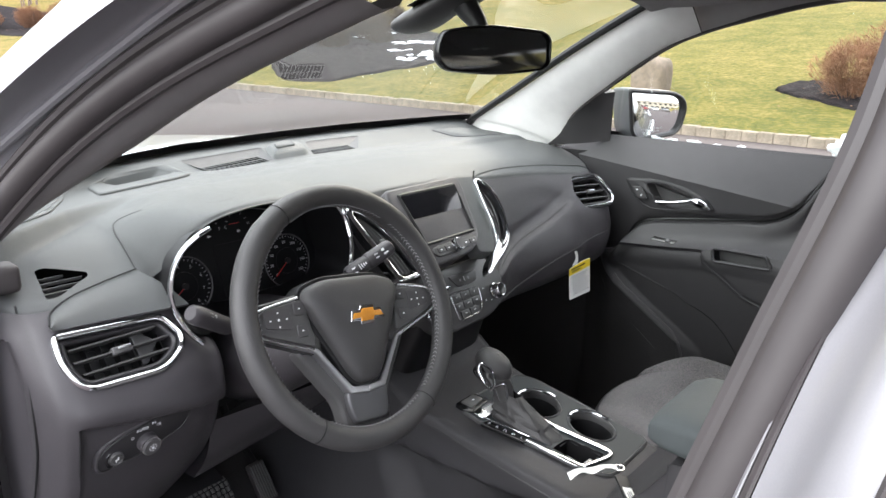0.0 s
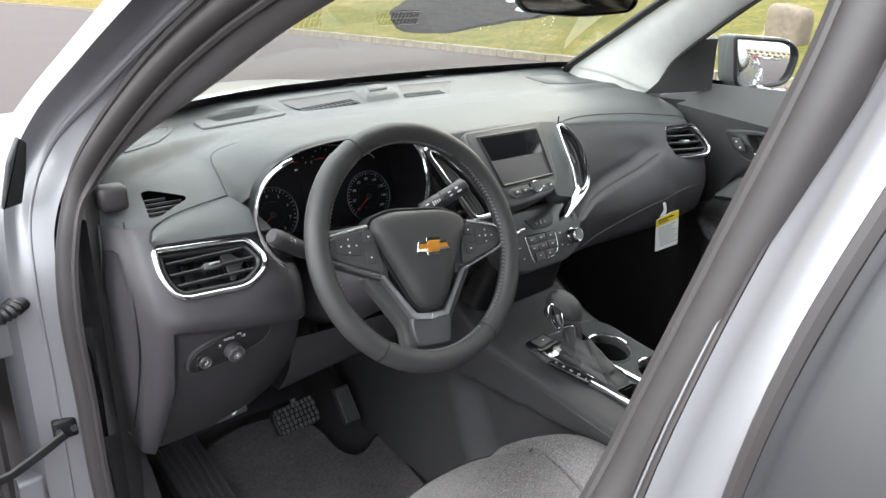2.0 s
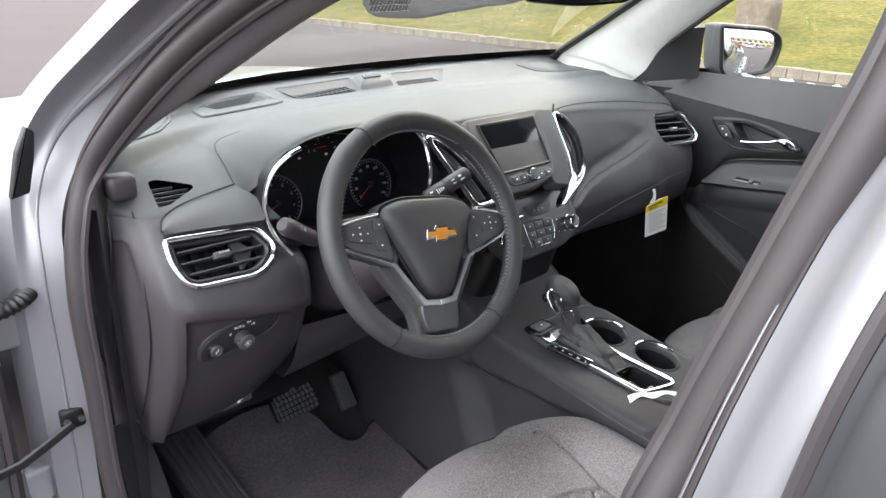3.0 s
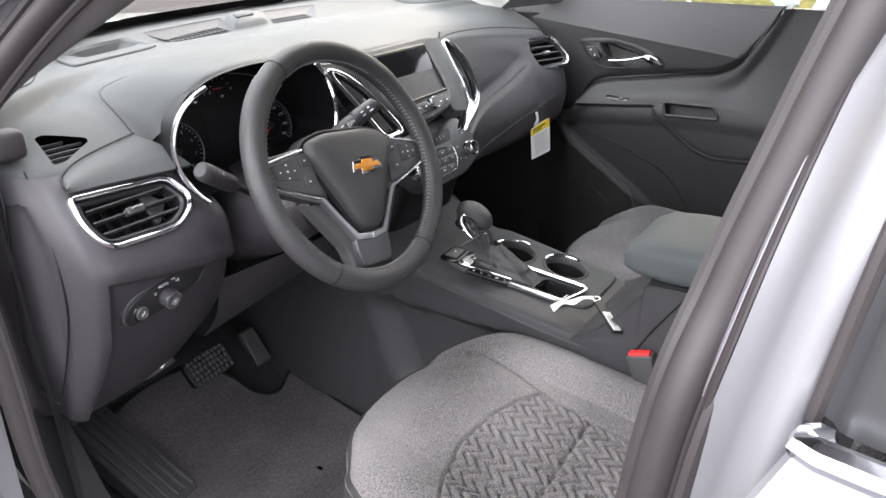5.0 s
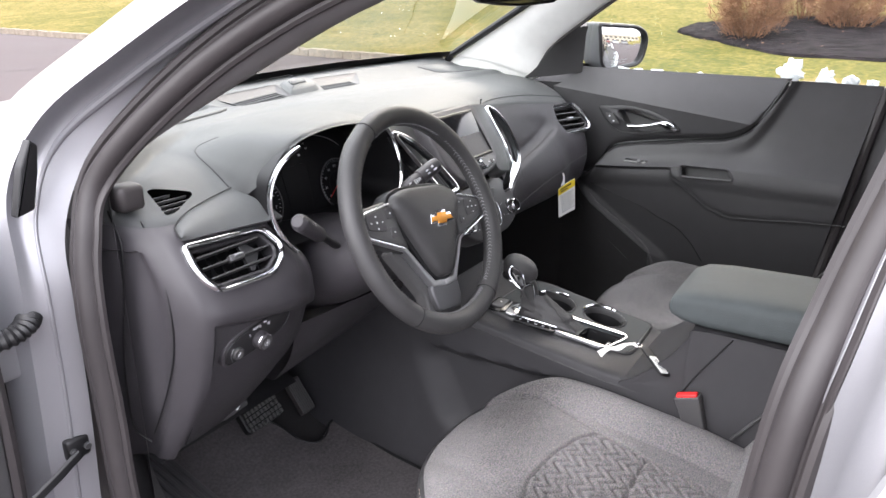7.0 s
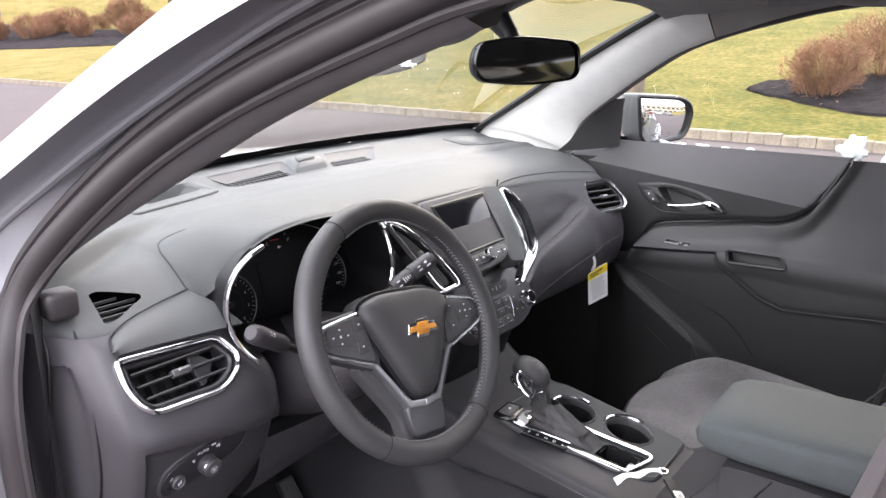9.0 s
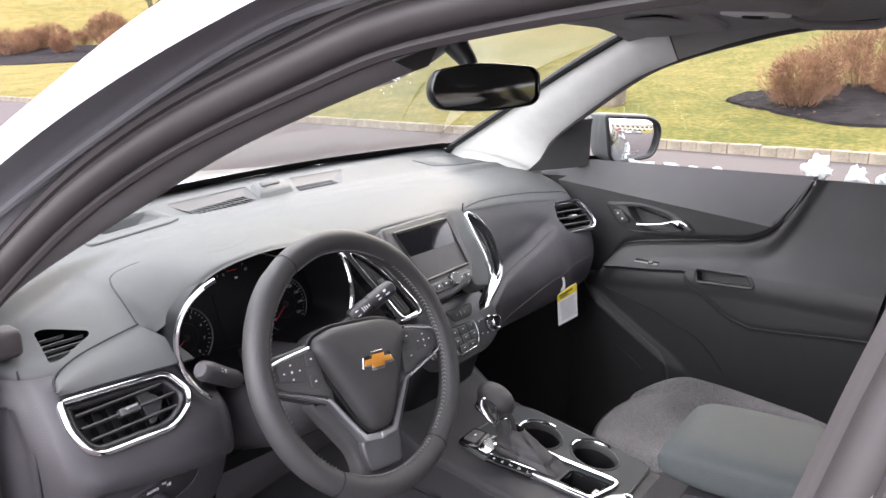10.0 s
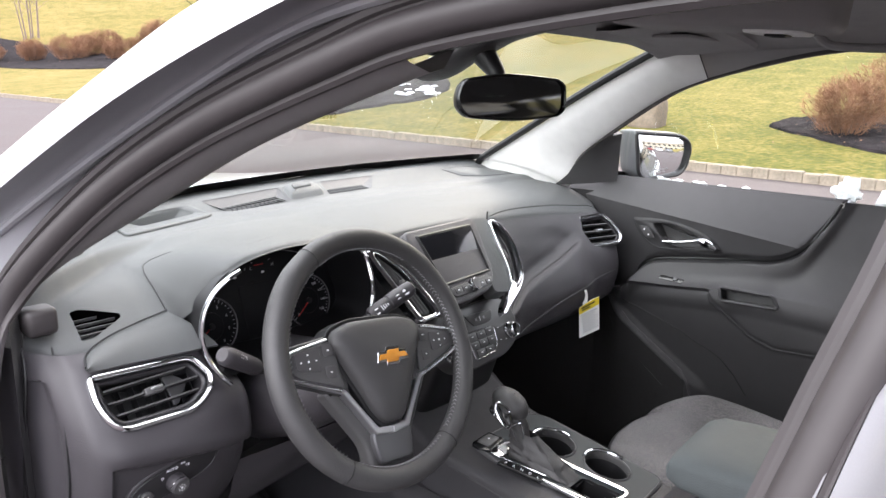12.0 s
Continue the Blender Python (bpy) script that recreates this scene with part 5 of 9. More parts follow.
def make_vent(dash, m, out, r, slats, name):
    """A chrome-ringed air vent with slats, vanes and a thumb tab."""
    o = outline_round(out, r, 6)
    i1, i2 = inset_outline(o, 0.0095), inset_outline(o, 0.0165)
    vent = part(name, ring(o, i1, -0.012, 0.004, m, 0.003), CHROME, dash, "bright chrome vent surround")
    part("inner_frame", ring(i1, i2, -0.045, -0.004, m, 0.002), SWITCHPL, vent)
    bm = bmesh.new()
    bm.faces.new([bm.verts.new(m @ Vector((p[0], p[1], -0.045))) for p in i1])
    part("duct", bm, BLACK, vent)
    xs, ys = [p[0] for p in i2], [p[1] for p in i2]
    x0, x1, y0, y1 = min(xs), max(xs), min(ys), max(ys)
    for k in range(slats):
        y = y0 + (y1 - y0) * (k + 0.75) / (slats + 0.5)
        cross = sorted(a[0] + (b[0] - a[0]) * (y - a[1]) / (b[1] - a[1]) for a, b in zip(i2, i2[1:] + i2[:1]) if (a[1] > y) != (b[1] > y))
        if len(cross) < 2:
            continue
        a, b = cross[0] + 0.001, cross[-1] - 0.001
        prof = [(-0.0012, -0.018), (0.0012, -0.018), (0.0017, -0.006), (0.001, -0.003), (-0.001, -0.003), (-0.0017, -0.006)]
        part("slat", grid([[m @ Vector((x, y + p[0], p[1])) for p in prof] for x in (a, b)], close_v=True), SMOOTHPL, vent, angle=20)
    n = 7
    for k in range(n):
        x = x0 + (x1 - x0) * (k + 0.6) / n
        part("vane", box((x, (y0 + y1) / 2, -0.03), (0.0016, (y1 - y0) * 0.9, 0.018), m=m), BLACK, vent, smooth=False)
    cx, cy = (x0 + x1) / 2, (y0 + y1) / 2
    tab = part("thumb_tab", box((cx, cy, -0.006), (0.026, 0.010, 0.012), m=m, bevel=0.002), SMOOTHPL, vent)
    part("tab_insert", box((cx + 0.003, cy + 0.0015, 0.0005), (0.016, 0.003, 0.002), m=m, bevel=0.0008), SATIN, tab)
    return vent


def make_lens_vent(dash, pts_out, pts_in, name, side):
    """A tall curved vent beside the screen, edged in chrome."""
    o, i = rounded([(*p, 0) for p in pts_out], 5, True), rounded([(*p, 0) for p in pts_in], 5, True)
    o, i = [(p.x, p.y) for p in o], [(p.x, p.y) for p in i]
    m = SCREEN @ Matrix.Translation((0, 0, 0.007 if side > 0 else 0.002))
    vent = part(name, ring(o, i, -0.014, 0.004, m, 0.0015), CHROME, dash, "curved chrome vent surround")
    bm = bmesh.new()
    bm.faces.new([bm.verts.new(SCREEN @ Vector((*p, -0.025))) for p in i])
    part("duct", bm, BLACK, vent)
    ys = [p[1] for p in i]
    y0, y1 = min(ys), max(ys)
    for k in range(4):
        f = (k + 1) / 5
        path = []
        for s in range(9):
            y = y0 + (y1 - y0) * (0.06 + 0.88 * s / 8)
            cr = sorted(a[0] + (b[0] - a[0]) * (y - a[1]) / (b[1] - a[1]) for a, b in zip(i, i[1:] + i[:1]) if (a[1] > y) != (b[1] > y))
            if len(cr) > 1:
                path.append(SCREEN @ Vector((cr[0] + (cr[-1] - cr[0]) * f, y, -0.007)))
        part("slat", tube(path, 0.0018, 6, flat=2.5, up=SCREEN.col[2][:3]), SMOOTHPL, vent)
    y = (y0 + y1) * 0.5
    part("thumb_tab", box(((min(p[0] for p in i) + max(p[0] for p in i)) / 2, y, -0.001), (0.010, 0.020, 0.008), m=SCREEN, bevel=0.002), SMOOTHPL, vent)
    return vent


SWITCHPL = material("black_switch_plastic", (0.018, 0.017, 0.019), 0.4, vary=0.06)
GREYBAR = material("pale_grey_plastic", (0.2, 0.2, 0.2), 0.5)
# near-black without gloss, painting the dark inside the ducts
VOID = material("duct_shade_black", (0.002, 0.002, 0.002), 1.0, vary=0.1, spec=0.0)


def make_dash():
    dash = thing("dashboard", (0, 0, 0), "dark grey soft-touch dashboard with chrome-ringed air vents", "dashboard")
    # upper pad: the shelf under the glass stands a small step above the part that rolls to the driver
    rows = from_lines(DASH, 10, 12)
    for r in rows:
        for p in r:
            edge = along([(-0.75, 1.00), (-0.66, 1.05), (-0.58, 1.115), (-0.49, 1.152), (-0.417, 1.172), (-0.35, 1.197), (-0.30, 1.217), (-0.24, 1.242), (-0.08, 1.264), (0.17, 1.268), (0.50, 1.22), (0.72, 1.17)], p.x)
            bank = min(1.28, glass_y(p.x) - 0.035)
            shelf = min(1.104 + 0.35 * max(p.y - bank, 0), max(glass_z(p.x), 1.104)) + 0.006 * ease(0.4, 0.7, p.x)
            p.z += (shelf - p.z) * ease(edge - 0.028, edge, p.y) * ease(0.75, 0.68, abs(p.x))
    bm = grid(rows)
    tree = BVHTree.FromBMesh(bm)

    def top(p, h=0.0):
        """The point of the dashboard top above a place in plan."""
        hit = tree.ray_cast(Vector((p[0], p[1], 1.5)), Vector((0, 0, -1)))[0]
        return Vector((p[0], p[1], (hit.z if hit else 1.1) + h))

    def well(rings):
        """Walls through outlines in plan, each at a height over the pad."""
        return grid([[top(p, h) for p in o] for o, h in rings], close_v=True)

    def capped(b, n):
        b.verts.ensure_lookup_table()
        b.faces.new([b.verts[len(b.verts) - n + k] for k in range(n)])
        return b

    slot = outline_round([(-0.004, 0.002), (0.006, 0.003), (0.0525, -0.0225), (0.050, -0.030), (0.006, -0.0520), (-0.010, -0.0515)], [0.004, 0.004, 0.004, 0.003, 0.006, 0.004], 3)
    down = -SLOT.col[2].to_3d()
    slot_rim = [tree.ray_cast(SLOT @ Vector((*p, 0.06)), down)[0] or SLOT @ Vector((*p, 0)) for p in slot]
    flat = frame_of((0, 0, 1.108), (1, 0, 0), (0, 1, 0))
    lip = outline_round([(-0.484, 1.258), (-0.497, 1.178), (-0.320, 1.232), (-0.289, 1.250), (-0.300, 1.316), (-0.43, 1.300)], [0.02, 0.016, 0.010, 0.010, 0.02, 0.02], 4)
    tray = outline_round([(-0.447, 1.280), (-0.442, 1.236), (-0.325, 1.275), (-0.308, 1.284), (-0.327, 1.306), (-0.43, 1.288)], 0.006, 4)
    base = outline_round([(-0.434, 1.274), (-0.431, 1.247), (-0.388, 1.262), (-0.378, 1.268), (-0.374, 1.290), (-0.426, 1.281)], 0.004, 4)
    grilles = []
    for recess, lattice in (([(-0.270, 1.324), (-0.240, 1.262), (-0.075, 1.283), (-0.066, 1.342)], [(-0.248, 1.294), (-0.237, 1.265), (-0.079, 1.286), (-0.092, 1.314)]),
                            ([(0.060, 1.345), (0.038, 1.286), (0.178, 1.289), (0.232, 1.346)], [(0.036, 1.312), (0.043, 1.289), (0.174, 1.292), (0.168, 1.315)])):
        grilles.append((outline_round(recess, 0.006, 3), outline_round(lattice, 0.003, 3), lattice))
    cut_clean(bm, SLOT, slot, 0.03)
    for g in [lip] + [g[0] for g in grilles]:
        cut_clean(bm, flat, g, 0.06)
    part("upper_pad", bm, PAD, dash)
    # slot vent: walls painted near-black for shade, a dark floor and four fins
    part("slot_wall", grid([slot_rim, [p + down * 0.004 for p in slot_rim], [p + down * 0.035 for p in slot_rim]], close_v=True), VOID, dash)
    bm = bmesh.new()
    bm.faces.new([bm.verts.new(SLOT @ Vector((*p, -0.034))) for p in slot])
    recess = part("slot_vent", bm, BLACK, dash, "black slotted side-window vent")
    rise = sum((SLOT.inverted() @ p).z for p in slot_rim) / len(slot_rim)
    for k in range(4):
        y = -0.009 - 0.0108 * k
        cr = sorted(a[0] + (b[0] - a[0]) * (y - a[1]) / (b[1] - a[1]) for a, b in zip(slot, slot[1:] + slot[:1]) if (a[1] > y) != (b[1] > y))
        part("fin", box(((cr[0] + cr[-1]) / 2, y, rise - 0.007), (cr[-1] - cr[0], 0.0014, 0.005), m=SLOT, bevel=0.0004), SMOOTHPL, recess, smooth=False)
    # storage tray: a raised rim with a sharp near edge, round a sloping well
    part("tray_rim", well([(lip, -0.002), (lip, 0.0022), (inset_outline(lip, 0.0015), 0.004), (inset_outline(lip, 0.006), 0.0042), (inset_outline(tray, -0.003), 0.003), (tray, 0.001)]), PAD, dash, angle=50)
    part("dash_tray", capped(well([(tray, 0.001), (inset_outline(tray, 0.001), -0.002), (base, -0.030)]), len(base)), PAD, dash, "shallow open tray in the dash top", angle=50)
    # defroster outlets: a ramp from the front down to a pale lattice over a duct blackened for shade
    for recess, low, corners in grilles:
        # ramp in a darker plastic than the pad, its shade put into the colour
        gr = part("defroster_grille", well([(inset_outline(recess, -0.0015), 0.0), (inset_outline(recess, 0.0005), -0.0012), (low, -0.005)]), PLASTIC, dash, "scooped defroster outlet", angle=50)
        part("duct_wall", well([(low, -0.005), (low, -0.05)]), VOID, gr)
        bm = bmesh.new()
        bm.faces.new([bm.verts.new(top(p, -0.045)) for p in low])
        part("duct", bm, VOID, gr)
        a, b, c, e = (Vector(corners[k]) for k in (0, 3, 2, 1))
        def at(u, v):
            p = a.lerp(b, u).lerp(e.lerp(c, u), v)
            return top(p, -0.0030)
        bm = bmesh.new()
        for k in range(13):
            tube([at(min(max((k - 0.6) / 12, 0), 1), 0.0), at(min((k + 0.4) / 12, 1), 1.0)], 0.0006, 5, bm=bm, flat=1.6)
        for v in (0.03, 0.5, 0.97):
            tube([at(t / 8, v) for t in range(9)], 0.0006, 5, bm=bm, flat=1.6)
        part("lattice", bm, GREYBAR, gr, "pale grey lattice")
    # raised sensor between the outlets
    o = outline_round([(-0.074, 1.284), (0.030, 1.292), (0.040, 1.326), (0.004, 1.352), (-0.058, 1.338)], 0.014, 4)
    part("sensor_housing", capped(well([(inset_outline(o, -0.004), -0.003), (o, 0.001), (inset_outline(o, 0.004), 0.007), (inset_outline(o, 0.008), 0.0100)]), len(o)), PAD, dash, angle=60)
    o = outline_round([(-0.046, 1.310), (0.010, 1.315), (0.014, 1.331), (-0.040, 1.328)], 0.005, 4)
    part("sensor_lens", capped(well([(o, 0.009), (o, 0.0125), (inset_outline(o, 0.002), 0.0145)]), len(o)), PAD, dash)
    # seams in the pad, and black lines painting the shade of its soft creases
    def crease(name, pts, r, lift=0.0):
        part(name, tube([top(p, lift) for p in rounded([(*p, 0) for p in pts], 6)], r, 6), BLACK, dash)
    crease("pad_seam", [(-0.542, 1.042), (-0.551, 1.020), (-0.557, 0.985), (-0.563, 0.944)], 0.0013)
    crease("pad_seam", [(-0.504, 1.026), (-0.516, 1.038), (-0.530, 1.046), (-0.542, 1.042)], 0.0009, -0.0002)
    crease("pad_crease_shade", [(-0.46, 0.931), (-0.434, 0.916), (-0.384, 0.929)], 0.0005, -0.0003)
    # ribbed loudspeaker covers at both ends
    o = outline_round([(-0.668, 1.064), (-0.600, 1.112), (-0.548, 1.190), (-0.530, 1.238), (-0.560, 1.236), (-0.672, 1.128)], 0.012, 4)
    spk = part("speaker_grille", capped(well([(o, -0.002), (o, 0.002), (inset_outline(o, 0.002), 0.0032), (inset_outline(o, 0.005), 0.003), (inset_outline(o, 0.006), 0.0005)]), len(o)), PAD, dash, "ribbed speaker grille", angle=50)
    inner = inset_outline(o, 0.007)
    for k in range(30):
        x = -0.655 + 0.0046 * k
        cr = sorted(a[1] + (b[1] - a[1]) * (x - a[0]) / (b[0] - a[0]) for a, b in zip(inner, inner[1:] + inner[:1]) if (a[0] > x) != (b[0] > x))
        if len(cr) > 1:
            part("rib", tube([top((x, cr[0]), 0.001), top((x, (cr[0] + cr[-1]) / 2), 0.001), top((x, cr[-1]), 0.001)], 0.0013, 5), GREYBAR, spk)
    o = outline_round([(0.490, 1.332), (0.526, 1.284), (0.587, 1.236), (0.690, 1.210), (0.690, 1.290), (0.585, 1.330)], [0.01, 0.03, 0.03, 0.01, 0.03, 0.03], 4)
    cover = part("speaker_grille", capped(well([(o, -0.002), (o, 0.0008), (inset_outline(o, 0.003), 0.0016)]), len(o)), PAD, dash, "smooth speaker cover")
    part("cover_joint", tube([top(p, 0.0004) for p in o], 0.0011, 5, closed=True), BLACK, cover)
    part("dash_end", grid(surface([[(0.40, 1.46, 1.118), (0.52, 1.43, 1.118), (0.66, 1.34, 1.108), (0.735, 1.15, 1.068), (0.765, 1.0, 1.03)], [(0.38, 1.30, 1.085), (0.48, 1.30, 1.085), (0.58, 1.22, 1.08), (0.66, 1.08, 1.05), (0.68, 1.0, 1.02)]], 4, 6)), BLACK, dash)

    # driver's fascia, with the accent panel above the vent
    rows = from_lines(FASCIA, 12, 16)
    for r in rows:
        for p in r:
            brim = 0.904 - 0.2 * (p.x + 0.698)
            side = -0.704 - 0.10 * max(0.80 - p.z, 0)
            p.y += 0.013 * ease(brim + 0.001, brim - 0.008, p.z) * ease(side, side + 0.006, p.x)
            p.y -= 0.004 * math.exp(-((p.z - brim - 0.014) / 0.014) ** 2) * ease(-0.72, -0.69, p.x)
            if p.x < -0.735 and p.z < 1.0:
                p.x += 0.006 * ease(-0.735, -0.742, p.x)
    bm = grid(rows)
    cut_clean(bm, VENT_L, inset_outline(outline_round(VENT_L_OUT, 0.02, 3), 0.004), 0.05)
    part("lower_fascia", bm, FASCIAPL, dash)
    acc = [(-0.700, 0.889, 1.017), (-0.690, 0.908, 1.027), (-0.661, 0.919, 1.037), (-0.62, 0.928, 1.043), (-0.565, 0.936, 1.049)]
    low = [(-0.700, 0.884, 1.014), (-0.685, 0.882, 1.014), (-0.65, 0.880, 1.013), (-0.61, 0.877, 1.011), (-0.53, 0.868, 1.008)]
    rows = [[Vector(a).lerp(Vector(b), t) + Vector((0, -0.004, 0.005)) * math.sin(math.pi * t) for a, b in zip(rounded(acc, 6), rounded(low, 6))] for t in [k / 8 for k in range(9)]]
    part("accent_panel", thicken(grid(rows), 0.006), PAD, dash, "smooth accent panel above the side vent")
    part("accent_seam", tube(rounded([Vector(p) + Vector((0, 0.001, 0.002)) for p in acc], 6), 0.0013, 6), BLACK, dash)
    make_vent(dash, VENT_L, VENT_L_OUT, [0.012, 0.016, 0.02, 0.02, 0.025, 0.024, 0.02], 3, "side_vent")
    arrow = outline_round([(0.096, -0.020), (0.106, -0.020), (0.127, -0.041), (0.106, -0.066), (0.099, -0.066)], 0.002)
    part("deflector", slab(arrow, -0.026, -0.019, VENT_L, 0.001), SMOOTHPL, dash, "grey deflector plate inside the vent")
    # seam between fascia and knee panel, also painting the recess edge's shadow, and the end cap seams
    part("fascia_seam_shadow", tube(rounded([(-0.7035, 0.831, 0.902), (-0.7045, 0.838, 0.86), (-0.7050, 0.856, 0.81), (-0.7090, 0.884, 0.752), (-0.7140, 0.915, 0.69)], 6), 0.0016, 6), BLACK, dash)
    part("end_cap_seam", tube(rounded([(-0.741, 0.979, 1.050), (-0.748, 0.949, 1.011), (-0.755, 0.945, 0.956), (-0.7605, 0.958, 0.864), (-0.7615, 0.966, 0.786), (-0.758, 0.967, 0.725), (-0.745, 0.951, 0.699)], 6), 0.0016, 6), BLACK, dash)
    part("end_cap_seam", tube(rounded([(-0.716, 0.945, 1.035), (-0.727, 0.905, 0.995), (-0.734, 0.881, 0.94), (-0.7365, 0.880, 0.870), (-0.739, 0.905, 0.795), (-0.742, 0.945, 0.715)], 6), 0.0013, 6), BLACK, dash)
    # lamp switch panel
    m = frame_of((-0.618, 0.8455, 0.848), (1, 0, 0), (0, -0.16, 1))
    o = outline_round([(-0.066, -0.020), (-0.063, 0.008), (-0.04, 0.020), (0.05, 0.038), (0.063, 0.026), (0.052, 0.002), (0.0, -0.014)], [0.013, 0.013, 0.02, 0.012, 0.012, 0.016, 0.03])
    part("panel_surround", slab(inset_outline(o, -0.005), -0.012, 0.0025, m, 0.0025), FASCIAPL, dash)
    sw = part("lamp_switch_panel", slab(o, -0.01, 0.0038, m, 0.001), SWITCHPL, dash, "dark lamp switch panel")
    part("panel_rim", ring(inset_outline(o, -0.001), inset_outline(o, 0.0012), 0.0, 0.0042, m, 0.0008), BLACK, sw)
    kn = frame_of(m @ Vector((-0.002, 0.001, 0.003)), (1, 0, 0), (0, -0.16, 1))
    knob = part("rotary_knob", lathe([(0.0135, 0), (0.0135, 0.006), (0.0125, 0.014), (0.011, 0.016), (0, 0.0165)], kn), FASCIAPL, sw, "black rotary lamp knob")
    part("knob_ring", tube([kn @ Vector((0.0125 * math.cos(a), 0.0125 * math.sin(a), 0.0135)) for a in [k * math.pi / 12 for k in range(24)]], 0.0009, 5, closed=True), CHROME, knob, "thin chrome ring")
    part("knob_face", lathe([(0.0105, 0.0155), (0.0105, 0.0172), (0, 0.0175)], kn), PLASTIC, knob)
    bars = [(0.0045 * math.cos(a), 0.0045 * math.sin(a), 0.0012, 0.0012) for a in [k * math.pi / 4 for k in range(8)]] + [(0, 0, 0.003, 0.003)]
    strip_icon("knob_mark", bars, kn, WHITEINK, knob, 0.0178)
    kn = frame_of(m @ Vector((-0.043, -0.006, 0.003)), (1, 0, 0), (0, -0.16, 1))
    part("dimmer_knob", lathe([(0.0095, 0), (0.0095, 0.004), (0.0085, 0.0055), (0.0070, 0.0055), (0.0062, 0.0045), (0, 0.0047)], kn), SMOOTHPL, sw)
    strip_icon("switch_mark", [(0.0, 0.0, 0.005, 0.0012), (0.0015, 0.002, 0.0012, 0.004), (-0.0015, -0.002, 0.0012, 0.003)], kn, WHITEINK, sw, 0.0052)
    part("dimmer_ring", tube([kn @ Vector((0.013 * math.cos(a), 0.013 * math.sin(a), 0.002)) for a in [2.2 + k * 0.2 for k in range(10)]], 0.0011, 5), CHROME, sw)
    text_mesh("switch_word", "AUTO", 0.0058, m @ Matrix.Translation((-0.007, 0.0215, 0.0042)), WHITEINK, sw)
    strip_icon("switch_mark", [(0.0065, 0.0255, 0.0012, 0.003), (0.0085, 0.0255, 0.002, 0.0012), (0.0105, 0.0255, 0.0012, 0.003)], m, WHITEINK, sw, 0.0042)
    strip_icon("switch_mark", [(0.0165, 0.0205, 0.0022, 0.0042), (0.0135, 0.0215, 0.0022, 0.0008), (0.0135, 0.0195, 0.0022, 0.0008)], m, WHITEINK, sw, 0.0042)
    part("switch_mark", tube([m @ Vector((-0.0205 + 0.0017 * math.cos(a), 0.0135 + 0.0017 * math.sin(a), 0.0042)) for a in [2 * math.pi * k / 12 for k in range(12)]], 0.0003, 4, closed=True), WHITEINK, sw)

    # instrument cluster
    bowl_lip = [(-0.505, 0.872, 1.108), (-0.44, 0.875, 1.12), (-0.37, 0.878, 1.122), (-0.29, 0.886, 1.112), (-0.235, 0.893, 1.092), (-0.222, 0.875, 1.04), (-0.215, 0.85, 0.98), (-0.26, 0.87, 0.955), (-0.37, 0.88, 0.948), (-0.48, 0.87, 0.955), (-0.525, 0.86, 0.965), (-0.55, 0.872, 1.0), (-0.55, 0.878, 1.05), (-0.532, 0.875, 1.085)]
    lip = rounded(bowl_lip, 6, True)
    back = [Vector((-0.378 + (p.x + 0.378) * 0.93, 0.985 + (p.z - 1.03) * 0.25, 1.03 + (p.z - 1.03) * 0.88)) for p in lip]
    rows = [[a.lerp(b, t) for a, b in zip(lip, back)] for t in (0, 0.3, 0.65, 1)]
    bm = grid(rows, close_v=True)
    part("cluster_bowl", bm, BLACK, dash)
    clu = frame_of((-0.378, 0.975, 1.01), (1, 0, 0), (0, 0.25, 1))
    o = outline_round([(-0.165, -0.07), (0.165, -0.07), (0.165, 0.04), (0.11, 0.095), (-0.11, 0.095), (-0.165, 0.04)], 0.03)
    cluster = part("gauge_panel", slab(o, -0.01, 0.0, clu, 0.001), GAUGEFACE, dash, "dark instrument cluster with two round gauges")
    for cx, numbers, a0, a1, needle in ((-0.100, ["1", "2", "3", "4", "5", "6", "7", "8"], 215, -55, 215), (0.090, ["0", "20", "40", "60", "80", "100", "120", "140", "160"], 218, -38, 218)):
        g = clu @ Matrix.Translation((cx, -0.016, 0.002))
        part("gauge_ring", tube([g @ Vector((0.045 * math.cos(t), 0.045 * math.sin(t), 0.002)) for t in [2 * math.pi * k / 48 for k in range(48)]], 0.0012, 6, closed=True), SATIN_DARK, cluster)
        bm = bmesh.new()
        steps = (len(numbers) - 1) * 4
        for k in range(steps + 1):
            a = radians(a0 + (a1 - a0) * k / steps)
            big = k % 4 == 0
            box((0.0405, 0, 0.0006), (0.005 if big else 0.0025, 0.0009, 0.0003), bm, g @ Matrix.Rotation(a, 4, "Z"))
        part("scale_marks", bm, DIMINK, cluster, smooth=False)
        for k, word in enumerate(numbers):
            a = radians(a0 + (a1 - a0) * k / (len(numbers) - 1))
            text_mesh("number", word, 0.0070, g @ Matrix.Translation((0.0315 * math.cos(a), 0.0315 * math.sin(a), 0.0008)), DIMINK, cluster)
        part("inner_ring", tube([g @ Vector((0.022 * math.cos(t), 0.022 * math.sin(t), 0.0006)) for t in [2 * math.pi * k / 36 for k in range(36)]], 0.0003, 5, closed=True), BLACK, cluster)
        part("needle", box((0.016, 0, 0.003), (0.038, 0.0011, 0.0008), m=g @ Matrix.Rotation(radians(needle), 4, "Z")), RED, cluster, "red pointer", smooth=False)
        part("needle_hub", lathe([(0.005, 0), (0.005, 0.005), (0, 0.0055)], g), BLACK, cluster)
